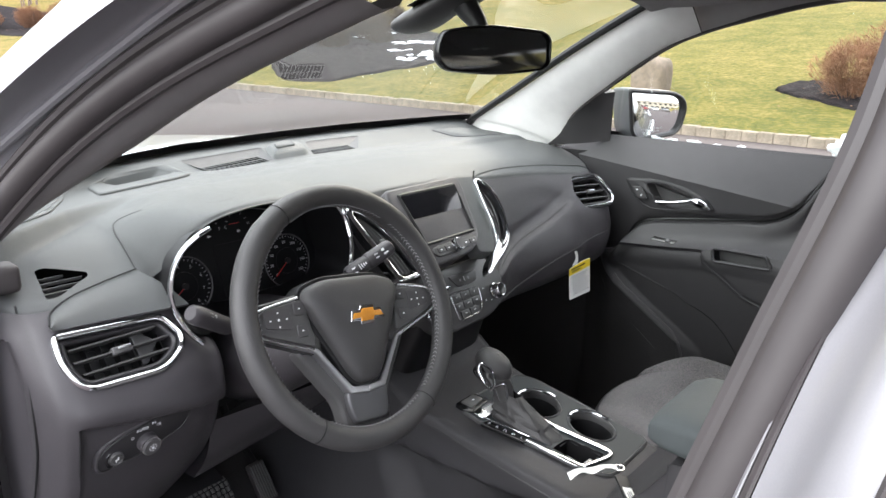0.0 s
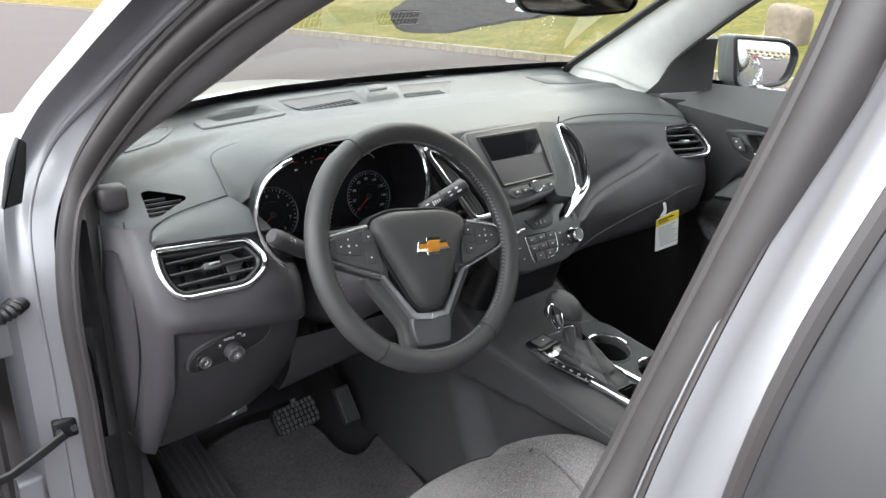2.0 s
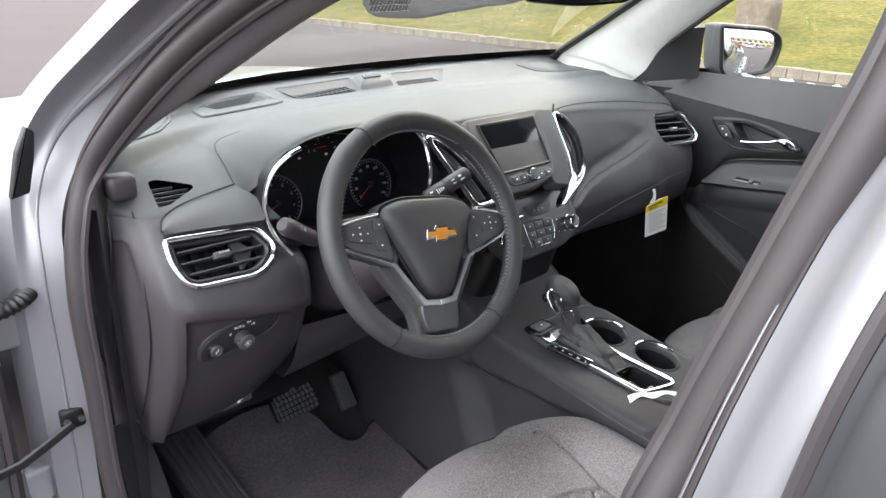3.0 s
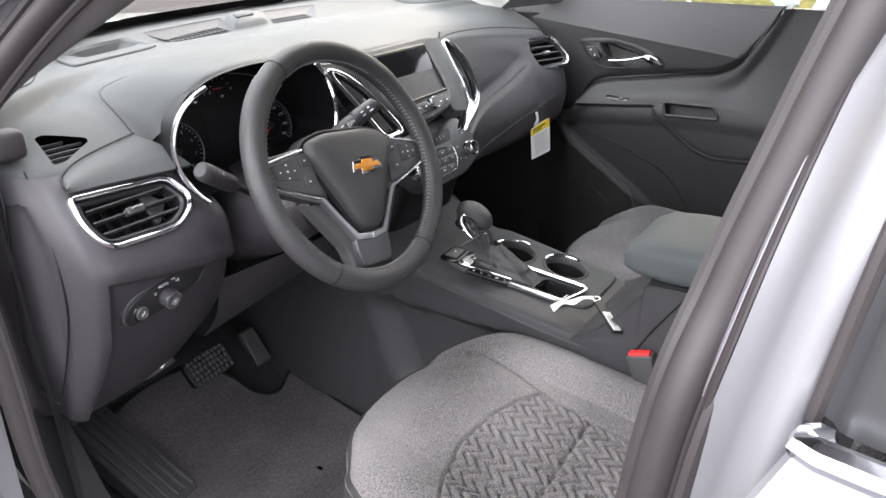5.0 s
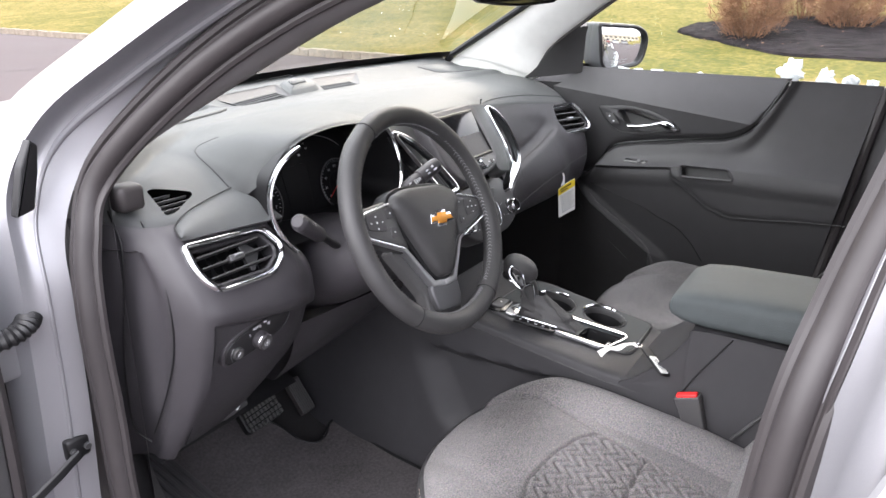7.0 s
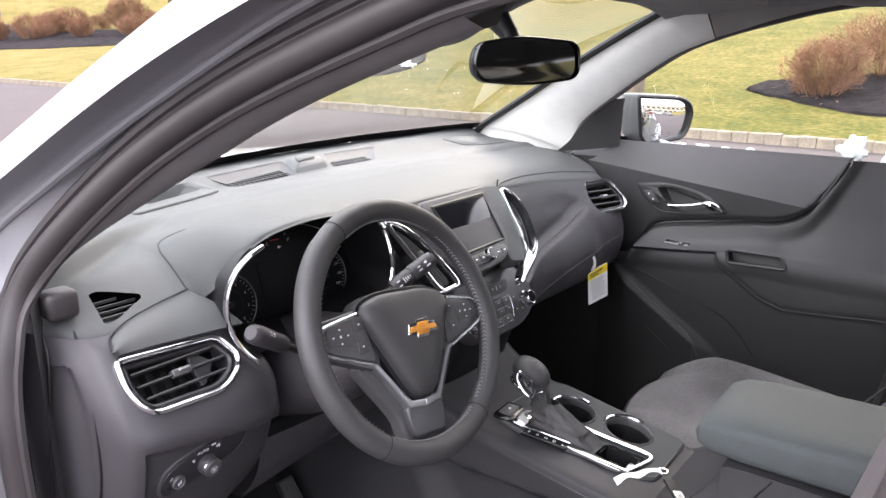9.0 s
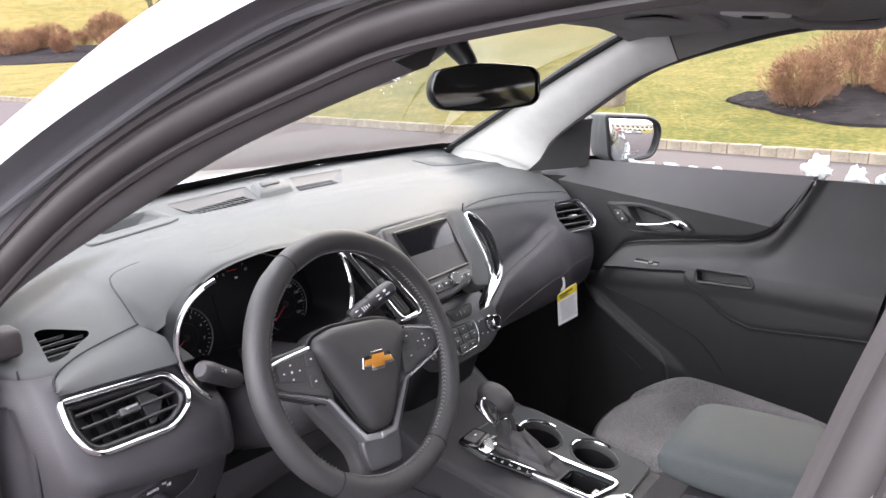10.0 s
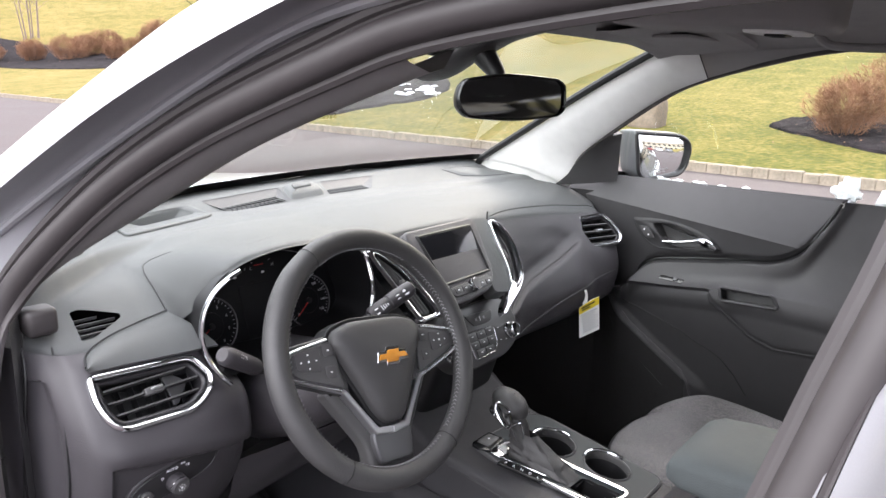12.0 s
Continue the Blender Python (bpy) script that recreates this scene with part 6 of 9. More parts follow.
    for cx, marks in ((-0.045, ("E", "F")), (0.008, ("C", "H"))):
        g = clu @ Matrix.Translation((cx, 0.062, 0.002))
        bm = bmesh.new()
        for k in range(5):
            box((0.018, 0, 0.0006), (0.004, 0.0009, 0.0003), bm, g @ Matrix.Rotation(radians(160 - 35 * k), 4, "Z"))
        part("scale_marks", bm, DIMINK, cluster, smooth=False)
        for s, w in zip((-1, 1), marks):
            text_mesh("letter", w, 0.0065, g @ Matrix.Translation((0.021 * s, -0.003, 0.0008)), DIMINK, cluster)
        part("needle", box((-0.006, 0.001, 0.002), (0.018, 0.0011, 0.0006), m=g), RED, cluster, "red pointer", smooth=False)
        strip_icon("mark", [(0.0, -0.012, 0.004, 0.0035), (0.003, -0.012, 0.0015, 0.002)], g, WHITEINK, cluster)
    part("driver_display", slab(outline_round([(-0.035, -0.055), (0.018, -0.055), (0.022, 0.035), (-0.04, 0.035)], 0.006), -0.001, 0.0015, clu, 0.0005), GAUGEFACE, cluster)
    part("cluster_edge", tube([clu @ Vector((0.13 * math.cos(t) - 0.005, 0.03 + 0.055 * math.sin(t), 0.001)) for t in [math.pi * (0.12 + 0.76 * k / 24) for k in range(25)]], 0.0009, 5), GREYINK, cluster)
    # chrome arcs left and right of the cluster
    part("cluster_trim", tube(rounded([(-0.497, 0.858, 1.110), (-0.515, 0.860, 1.102), (-0.536, 0.864, 1.085), (-0.551, 0.866, 1.060), (-0.557, 0.865, 1.03), (-0.553, 0.860, 1.0), (-0.543, 0.852, 0.975), (-0.527, 0.846, 0.955)], 5), 0.0048, 8, flat=0.7), CHROME, dash, "polished chrome arc")
    part("cluster_trim", tube(rounded([(-0.253, 0.885, 1.104), (-0.245, 0.880, 1.092), (-0.238, 0.874, 1.075), (-0.240, 0.860, 1.043), (-0.252, 0.848, 1.012), (-0.275, 0.838, 0.985)], 5), 0.0042, 8), CHROME, dash, "polished chrome arc")
    part("gauge_side_panel", grid(surface([[(-0.235, 0.90, 1.098), (-0.222, 0.884, 1.06), (-0.215, 0.868, 1.01), (-0.213, 0.85, 0.955)], [(-0.19, 0.915, 1.097), (-0.18, 0.90, 1.06), (-0.165, 0.875, 1.01), (-0.15, 0.845, 0.955)], [(-0.10, 0.925, 1.095), (-0.10, 0.90, 1.06), (-0.10, 0.868, 1.01), (-0.10, 0.83, 0.955)]], 6, 6)), SMOOTHPL, dash)

    # screen with its housing and the audio row
    o = outline_round([(-0.036, 0.019), (0.163, 0.022), (0.172, 0.008), (0.146, -0.105), (0.120, -0.130), (0.060, -0.140), (-0.02, -0.142), (-0.045, -0.10)], [0.015, 0.012, 0.012, 0.02, 0.025, 0.02, 0.02, 0.02])
    hous = part("screen_housing", slab(o, -0.03, 0.003, SCREEN, 0.006), FASCIAPL, dash)
    bez = outline_round([(-0.013, 0.006), (0.150, 0.007), (0.136, -0.099), (-0.006, -0.102)], 0.005)
    glassline = outline_round([(-0.006, 0.0), (0.143, 0.001), (0.130, -0.093), (0.001, -0.096)], 0.002)
    part("screen_bezel", ring(bez, glassline, -0.004, 0.0055, SCREEN, 0.0015), BLACK, hous)
    part("screen", slab(glassline, 0.0, 0.0030, SCREEN @ Matrix.Translation((0.068, -0.047, 0)) @ Matrix.Rotation(radians(5), 4, "X") @ Matrix.Translation((-0.068, 0.047, 0)), 0.0003), SCREENGLASS, hous, "dark glossy touch screen, switched off")
    row = outline_round([(0.006, -0.108), (0.118, -0.104), (0.128, -0.112), (0.112, -0.124), (0.010, -0.128), (0.0, -0.118)], 0.006)
    part("button_row", slab(row, 0.0, 0.006, SCREEN, 0.0015), SMOOTHPL, hous, "dark strip of audio buttons")
    for k in range(4):
        x = (0.012, 0.033, 0.082, 0.103)[k]
        b = part("audio_button", slab(outline_round([(x, -0.122), (x + 0.0185, -0.1215), (x + 0.0195, -0.111), (x, -0.1115)], 0.002), 0.003, 0.0075, SCREEN, 0.001), SMOOTHPL, hous)
        strip_icon("mark", [(x + 0.009, -0.1165, 0.005, 0.0022)], SCREEN, WHITEINK, b, 0.0078)
    kn = frame_of(SCREEN @ Vector((0.064, -0.1165, 0.005)), (1, 0, 0), (0, 0.635, 0.772))
    knob = part("volume_knob", lathe([(0.0125, 0), (0.0125, 0.009), (0.0115, 0.012), (0.0100, 0.0125)], kn), CHROME, hous, "chrome-rimmed volume knob")
    part("knob_face", lathe([(0.0102, 0.011), (0.010, 0.0132), (0, 0.0134)], kn), SMOOTHPL, knob)
    make_lens_vent(dash, [(0.208, 0.003), (0.236, -0.012), (0.244, -0.06), (0.222, -0.122), (0.185, -0.156), (0.108, -0.187), (0.118, -0.168), (0.163, -0.142), (0.186, -0.098), (0.196, -0.035)],
                   [(0.209, -0.003), (0.230, -0.019), (0.2375, -0.062), (0.216, -0.118), (0.192, -0.138), (0.181, -0.140), (0.180, -0.133), (0.186, -0.118), (0.191, -0.098), (0.200, -0.035)], "center_vent", 1)
    make_lens_vent(dash, [(-0.138, -0.002), (-0.105, -0.012), (-0.075, -0.05), (-0.052, -0.11), (-0.047, -0.145), (-0.075, -0.150), (-0.105, -0.145), (-0.118, -0.10), (-0.132, -0.05)],
                   [(-0.128, -0.012), (-0.108, -0.022), (-0.083, -0.055), (-0.063, -0.11), (-0.058, -0.138), (-0.075, -0.142), (-0.094, -0.138), (-0.105, -0.10), (-0.119, -0.05)], "center_vent", -1)
    part("vent_surround", slab(outline_round([(0.140, 0.022), (0.214, 0.014), (0.216, -0.04), (0.196, -0.13), (0.160, -0.150), (0.120, -0.14)], 0.01), -0.03, 0.0015, SCREEN, 0.002), PAD, dash)
    # climate panel
    m = frame_of((0.085, 0.795, 0.890), (1, 0, 0), (0, 0.45, 0.9))
    o = outline_round([(-0.20, 0.075), (0.0, 0.075), (0.030, 0.045), (0.038, 0.015), (0.022, -0.022), (-0.03, -0.042), (-0.15, -0.044), (-0.19, -0.02)], 0.02)
    cl = part("climate_panel", slab(o, -0.05, -0.006, m, 0.006), SMOOTHPL, dash, "dark climate control panel")
    o = outline_round([(-0.130, 0.026), (-0.045, 0.022), (-0.048, -0.012), (-0.060, -0.027), (-0.125, -0.029)], 0.008)
    part("panel_frame", ring(o, inset_outline(o, 0.0018), -0.007, -0.0035, m, 0.001), CHROME, cl)
    for r in range(3):
        for c in range(3 if r < 2 else 2):
            x = -0.114 + 0.0265 * c + (0.012 if r == 2 else 0)
            y = 0.0135 - 0.0165 * r
            b = part("climate_button", slab(outline_round([(x - 0.0125, y - 0.0072), (x + 0.0125, y - 0.0072), (x + 0.0125, y + 0.0072), (x - 0.0125, y + 0.0072)], 0.0025), -0.007, -0.0036, m, 0.0006), SMOOTHPL, cl)
            strip_icon("mark", [(x, y + 0.001, 0.005, 0.0013)], m, WHITEINK, b, -0.0034)
    for x, y in ((-0.148, 0.006), (-0.144, -0.016), (-0.032, 0.013), (-0.034, -0.011), (-0.018, -0.014)):
        strip_icon("mark", [(x, y, 0.004, 0.0018)], m, WHITEINK, cl, -0.0055)
    for cx in (0.0, -0.185):
        kn = m @ Matrix.Translation((cx, 0.0, -0.006))
        knob = part("temperature_knob", lathe([(0.0165, 0), (0.0165, 0.004), (0.0145, 0.006), (0.0140, 0.018), (0.0125, 0.020), (0.0115, 0.0195)], kn), CHROME, cl, "chrome temperature knob")
        part("knob_face", lathe([(0.0118, 0.0185), (0.0115, 0.0195), (0, 0.0192)], kn), GLOSSBLACK, knob)
    hz = part("hazard_button_plate", slab(outline_round([(-0.118, 0.056), (-0.036, 0.053), (-0.046, 0.033), (-0.062, 0.030), (-0.100, 0.032)], 0.006), -0.008, -0.003, m, 0.0015), SMOOTHPL, cl)
    strip_icon("mark", [(-0.078, 0.043, 0.0015, 0.009)], m, WHITEINK, hz, -0.0028)
    strip_icon("mark", [(-0.090, 0.043, 0.005, 0.005)], m, GREYINK, hz, -0.0028)
    strip_icon("mark", [(-0.066, 0.043, 0.005, 0.005)], m, GREYINK, hz, -0.0028)
    part("stack_trim", slab(outline_round([(-0.150, 0.040), (-0.125, 0.042), (-0.118, 0.036), (-0.145, 0.030)], 0.004), -0.008, -0.002, m, 0.002), CHROME, cl)
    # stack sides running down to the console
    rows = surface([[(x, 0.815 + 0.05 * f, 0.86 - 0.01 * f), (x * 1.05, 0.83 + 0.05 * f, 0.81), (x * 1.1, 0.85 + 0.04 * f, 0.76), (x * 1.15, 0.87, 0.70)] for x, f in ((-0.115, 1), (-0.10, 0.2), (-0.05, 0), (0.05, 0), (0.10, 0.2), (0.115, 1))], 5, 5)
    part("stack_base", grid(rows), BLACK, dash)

    # passenger side
    FOLD = [(0.10, 0.888), (0.125, 0.895), (0.20, 0.918), (0.30, 0.938), (0.42, 0.958), (0.535, 0.985)]
    rows = from_lines(PASSENGER, 14, 14)
    for r in rows:
        for p in r:
            fold = along(FOLD, p.x)
            p.y -= 0.011 * ease(fold + 0.004, fold - 0.006, p.z) * ease(0.11, 0.18, p.x) * ease(0.56, 0.48, p.x)
            p.y += 0.005 * math.exp(-((p.z - fold - 0.016) / 0.014) ** 2) * ease(0.11, 0.18, p.x) * ease(0.56, 0.48, p.x)
    bm = grid(rows)
    face = BVHTree.FromBMesh(bm)
    cut_clean(bm, VENT_R, inset_outline(outline_round(VENT_R_OUT, 0.015, 3), 0.004), 0.05)
    part("passenger_panel", bm, FASCIAPL, dash)
    make_vent(dash, VENT_R, VENT_R_OUT, [0.012, 0.012, 0.02, 0.02, 0.015, 0.015, 0.012], 3, "side_vent")
    crease("panel_seam", [(0.166, 0.925), (0.19, 0.942), (0.27, 0.957), (0.41, 0.964), (0.55, 0.968), (0.66, 0.970), (0.715, 0.962)], 0.0014)
    def on_panel(x, z):
        return (face.ray_cast(Vector((x, 0.5, z)), Vector((0, 1, 0)))[0] or Vector((x, 0.87, z))) - Vector((0, 0.0002, 0))
    # black bead along the fold, painting the dark of the crease
    part("panel_crease_shade", tube([on_panel(x, along(FOLD, x) + 0.001) for x in [0.135 + 0.02 * k for k in range(20)]], 0.0012, 6), BLACK, dash)
    part("glove_box_lip", tube([on_panel(x, along([(0.16, 0.828), (0.28, 0.850), (0.36, 0.868), (0.45, 0.880), (0.60, 0.893), (0.68, 0.897)], x)) for x in [0.18 + 0.02 * k for k in range(25)]], 0.0012, 6), SMOOTHPL, dash)
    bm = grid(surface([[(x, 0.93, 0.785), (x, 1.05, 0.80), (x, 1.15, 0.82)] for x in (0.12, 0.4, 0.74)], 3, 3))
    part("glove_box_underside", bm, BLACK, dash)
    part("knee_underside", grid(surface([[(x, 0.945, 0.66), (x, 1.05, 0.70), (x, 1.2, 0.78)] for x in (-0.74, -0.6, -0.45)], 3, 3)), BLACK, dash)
    return dash


make_dash()


def make_column():
    """Steering column shroud with its two stalks and the key lock."""
    col = thing("steering_column", (0, 0, 0), "black steering column shroud with two control stalks", "steering column")
    rows = []
    for y, w, z0, z1 in ((0.748, 0.045, 0.905, 0.988), (0.76, 0.060, 0.89, 0.988), (0.80, 0.075, 0.86, 0.985), (0.86, 0.088, 0.82, 0.975), (0.95, 0.095, 0.78, 0.96)):
        rows.append([(-0.378 + w * math.cos(a), y, (z0 + z1) / 2 + (z1 - z0) / 2 * math.sin(a)) for a in [2 * math.pi * k / 20 for k in range(20)]])
    part("shroud", grid(rows, close_v=True), FASCIAPL, col)
    a, b = Vector((-0.45, 0.835, 0.945)), Vector((-0.566, 0.803, 1.022))
    d = (b - a).normalized()
    part("stalk_arm", tube([a, a.lerp(b, 0.5), a.lerp(b, 0.75)], [0.008, 0.007, 0.0105], 12, flat=0.7), BLACK, col)
    part("stalk_tip", tube([a.lerp(b, t) for t in (0.45, 0.5, 0.62, 0.9, 0.97, 1.0)], [0.011, 0.0125, 0.0125, 0.0135, 0.0125, 0.009], 14), FASCIAPL, col)
    m = frame_of(a.lerp(b, 0.72) + Vector((0.0, -0.0105, 0.0085)), (-d), (0, 0.45, 0.8))
    strip_icon("stalk_mark", [(-0.006, 0.0, 0.006, 0.005), (0.003, 0.0, 0.004, 0.004)], m, WHITEINK, col, 0.001)
    a, b = Vector((-0.345, 0.825, 0.980)), Vector((-0.208, 0.80, 1.039))
    d = (b - a).normalized()
    part("stalk_arm", tube([a, a.lerp(b, 0.4), a.lerp(b, 0.5)], [0.009, 0.008, 0.011], 12, flat=0.8), BLACK, col)
    part("stalk_tip", tube([a.lerp(b, t) for t in (0.40, 0.43, 0.62, 0.63, 0.66, 0.67, 0.93, 0.98, 1.0)], [0.010, 0.013, 0.0135, 0.0125, 0.0125, 0.014, 0.0135, 0.0125, 0.009], 14), FASCIAPL, col)
    m = frame_of(a.lerp(b, 0.7) + Vector((0.0, -0.0118, 0.0082)), d, (0, 0.55, 0.8))
    strip_icon("stalk_mark", [(-0.030 + 0.004 * k, 0.0, 0.0015, 0.009 - 0.0016 * k) for k in range(4)] + [(0.004, 0.003, 0.006, 0.002), (0.004, -0.003, 0.006, 0.002), (0.018, 0.003, 0.005, 0.004), (0.020, -0.004, 0.008, 0.0025), (-0.040, 0.004, 0.006, 0.002), (-0.040, -0.004, 0.006, 0.002)], m, WHITEINK, col, 0.001)
    kn = frame_of((-0.232, 0.845, 0.93), (1, 0, 0), (0, 0.3, 1))
    part("column_collar", lathe([(0.03, -0.03), (0.03, 0.0), (0.024, 0.004), (0.02, 0.0)], kn), BLACK, col)
    return col


make_column()


# ---- steering wheel ----
WHEEL = frame_of((-0.3783, 0.704, 0.9966), (1, 0, 0), (0, math.sin(radians(25.8)), math.cos(radians(25.8)))) @ pose(0, 0, 0, 0, 0, -8)


def mirrored(pts):
    return [(-x, y) for x, y in reversed(pts)]


def make_wheel():
    wheel = thing("steering_wheel", (0, 0, 0), "black leather steering wheel with satin trim and button pads", "steering wheel")
    R = 0.1685
    path, rad = [], []
    for k in range(96):
        a = 2 * math.pi * k / 96
        grip = 0.0012 * math.exp(-((math.degrees(a) - 45) % 360 - 0) ** 2 / 600) + 0.0012 * math.exp(-((math.degrees(a) - 135) % 360 - 0) ** 2 / 600)
        path.append(WHEEL @ Vector((R * math.cos(a), R * math.sin(a), 0)))
        rad.append(0.0163 + grip)
    rim = part("rim", tube(path, rad, 16, closed=True), LEATHER, wheel)
    # leather seams across the rim
    for deg in (57, 123, 236, 304):
        a = radians(deg)
        c = Vector((R * math.cos(a), R * math.sin(a), 0))
        e = Vector((math.cos(a), math.sin(a), 0))
        part("seam", tube([WHEEL @ (c + 0.0166 * (math.cos(t) * e + math.sin(t) * Vector((0, 0, 1)))) for t in [2 * math.pi * k / 20 for k in range(20)]], 0.0007, 5, closed=True), BLACK, rim)
    # cross stitching on the inner side
    bm = bmesh.new()
    for lo, hi in ((-52, 52), (60, 120), (128, 232), (240, 300)):
        k = lo
        while k < hi:
            for d in (-1, 1):
                a0, a1 = radians(k), radians(k + 1.3)
                r0 = R - 0.0160
                p = Vector((r0 * math.cos(a0), r0 * math.sin(a0), 0.0045 + 0.0042 * d))
                q = Vector((r0 * math.cos(a1), r0 * math.sin(a1), 0.0045 - 0.0002 * d))
                tube([WHEEL @ p, WHEEL @ q], 0.00055, 4, bm=bm, caps=False)
            k += 2.3
    tagged(part("stitching", bm, GREYINK, rim, "grey cross stitching"), kind="stuff")
    # hub cover
    hub = [(-0.045, 0.051), (0.045, 0.051), (0.077, 0.041), (0.084, 0.026), (0.067, -0.007), (0.048, -0.043), (0.029, -0.080), (0.015, -0.095), (-0.015, -0.095), (-0.029, -0.080), (-0.048, -0.043), (-0.067, -0.007), (-0.084, 0.026), (-0.077, 0.041)]
    o = outline_round(hub, [0.03, 0.03, 0.012, 0.012, 0.03, 0.03, 0.012, 0.01, 0.01, 0.012, 0.03, 0.03, 0.012, 0.012], 5)
    dome = [(1.0, -0.025), (1.0, -0.004), (0.985, 0.003), (0.955, 0.007), (0.90, 0.0105), (0.78, 0.0145), (0.6, 0.0175), (0.35, 0.0195), (0.03, 0.020)]
    hubp = part("hub_cover", grid([[WHEEL @ Vector((p[0] * k, -0.012 + (p[1] + 0.012) * k, z)) for p in o] for k, z in dome], close_v=True), LEATHER, wheel, "dark grained airbag cover")
    part("hub_gap", slab(inset_outline(o, -0.005), -0.03, -0.004, WHEEL, 0.002), BLACK, wheel)
    # emblem, a plain amber cross-shaped plate in a chrome edge
    em = [(-0.028, -0.0055), (-0.0125, -0.0055), (-0.0125, -0.0105), (0.0085, -0.0105), (0.0115, -0.0055), (0.0285, -0.0055), (0.024, 0.0055), (0.0125, 0.0055), (0.0125, 0.0105), (-0.0085, 0.0105), (-0.0115, 0.0055), (-0.024, 0.0055)]
    em = [(x + 0.004, y - 0.006) for x, y in em]
    emb = part("emblem", slab(inset_outline(em, -0.0024), 0.010, 0.0222, WHEEL, 0.0012), CHROME, hubp, "chrome-edged amber emblem plate", angle=20)
    part("emblem_inlay", slab(inset_outline(em, 0.0020), 0.012, 0.0232, WHEEL, 0.0004), ORANGE, emb, angle=20)
    strip_icon("airbag_mark", [(0.004, -0.050, 0.006, 0.0010), (0.0005, -0.047, 0.0010, 0.005)], WHEEL, DIMINK, hubp, 0.0152)
    # side pads with their buttons
    pad = [(0.079, 0.029), (0.140, 0.020), (0.156, 0.012), (0.159, -0.001), (0.138, -0.014), (0.070, -0.037)]
    for sgn in (1, -1):
        q = pad if sgn > 0 else mirrored(pad)
        o = outline_round(q, 0.010, 5)
        arm = [(0.055, 0.040), (0.150, 0.028), (0.166, 0.018), (0.164, -0.010), (0.14, -0.020), (0.06, -0.050)]
        part("spoke", slab(outline_round(arm if sgn > 0 else mirrored(arm), 0.012), -0.022, -0.006, WHEEL, 0.004), SMOOTHPL, wheel)
        p = part("button_pad", slab(o, -0.012, 0.0, WHEEL, 0.002), SMOOTHPL, wheel)
        edge = [(0.088, 0.031), (0.138, 0.0225), (0.155, 0.0165), (0.162, 0.004), (0.157, -0.007), (0.140, -0.0165), (0.078, -0.0385)]
        part("pad_trim", tube([WHEEL @ Vector((p.x * sgn, p.y, 0.0008)) for p in rounded([(x, y, 0) for x, y in edge], 5)], 0.0022, 8), BRIGHTTRIM, wheel, "bright chrome edge")
        c = (0.122 * sgn, 0.006)
        key = outline_round([(c[0] - 0.019, c[1] - 0.015), (c[0] + 0.019, c[1] - 0.009), (c[0] + 0.020, c[1] + 0.012), (c[0] - 0.019, c[1] + 0.015)], 0.005)
        if sgn < 0:
            key = outline_round([(c[0] - 0.020, c[1] - 0.009), (c[0] + 0.019, c[1] - 0.015), (c[0] + 0.019, c[1] + 0.015), (c[0] - 0.020, c[1] + 0.012)], 0.005)
        part("rocker_key", slab(key, -0.001, 0.0018, WHEEL, 0.0008), PLASTIC, p)
        marks = [(c[0], c[1], 0.003, 0.003), (c[0] - 0.012, c[1], 0.0025, 0.002), (c[0] + 0.012, c[1], 0.0025, 0.002), (c[0], c[1] + 0.009, 0.0025, 0.002), (c[0], c[1] - 0.009, 0.0025, 0.002)]
        strip_icon("mark", marks, WHEEL, WHITEINK, p, 0.0020)
        for yy in (0.017, -0.012):
            x = 0.089 * sgn
            part("small_key", slab(outline_round([(x - 0.008, yy - 0.008), (x + 0.008, yy - 0.008), (x + 0.008, yy + 0.008), (x - 0.008, yy + 0.008)], 0.003), -0.001, 0.0016, WHEEL, 0.0008), PLASTIC, p)
            strip_icon("mark", [(x, yy, 0.003, 0.0018)], WHEEL, WHITEINK, p, 0.0019)
    # satin wings from the pads down to the lower spoke
    for sgn in (1, -1):
        w = [(0.160, -0.004), (0.150, -0.0155), (0.074, -0.0435), (0.048, -0.080), (0.031, -0.106), (0.0, -0.110), (0.0, -0.099), (0.024, -0.097), (0.041, -0.075), (0.068, -0.0385), (0.148, -0.0105)]
        part("wing_trim", slab(w if sgn > 0 else mirrored(w), -0.022, -0.002, WHEEL, 0.0025), SATIN, wheel, "satin silver wing")
    low = outline_round([(-0.035, -0.102), (0.035, -0.102), (0.035, -0.125), (0.028, -0.147), (-0.028, -0.147), (-0.035, -0.125)], 0.008)
    part("lower_spoke", slab(low, -0.022, -0.004, WHEEL, 0.004), SATIN_DARK, wheel, "dark satin lower spoke")
    part("lower_web", slab(outline_round([(-0.098, -0.036), (0.098, -0.036), (0.044, -0.115), (0.040, -0.16), (-0.040, -0.16), (-0.044, -0.115)], 0.012), -0.034, -0.014, WHEEL, 0.006), SMOOTHPL, wheel)
    part("hub_back", slab(outline_round([(-0.085, 0.04), (0.085, 0.04), (0.05, -0.08), (-0.05, -0.08)], 0.02), -0.07, -0.025, WHEEL, 0.01), BLACK, wheel)
    return wheel


make_wheel()


# ---- centre console ----
CONSOLE = frame_of((0, 0.6, 0.692), (1, 0, 0), (0, 1, 0.15))


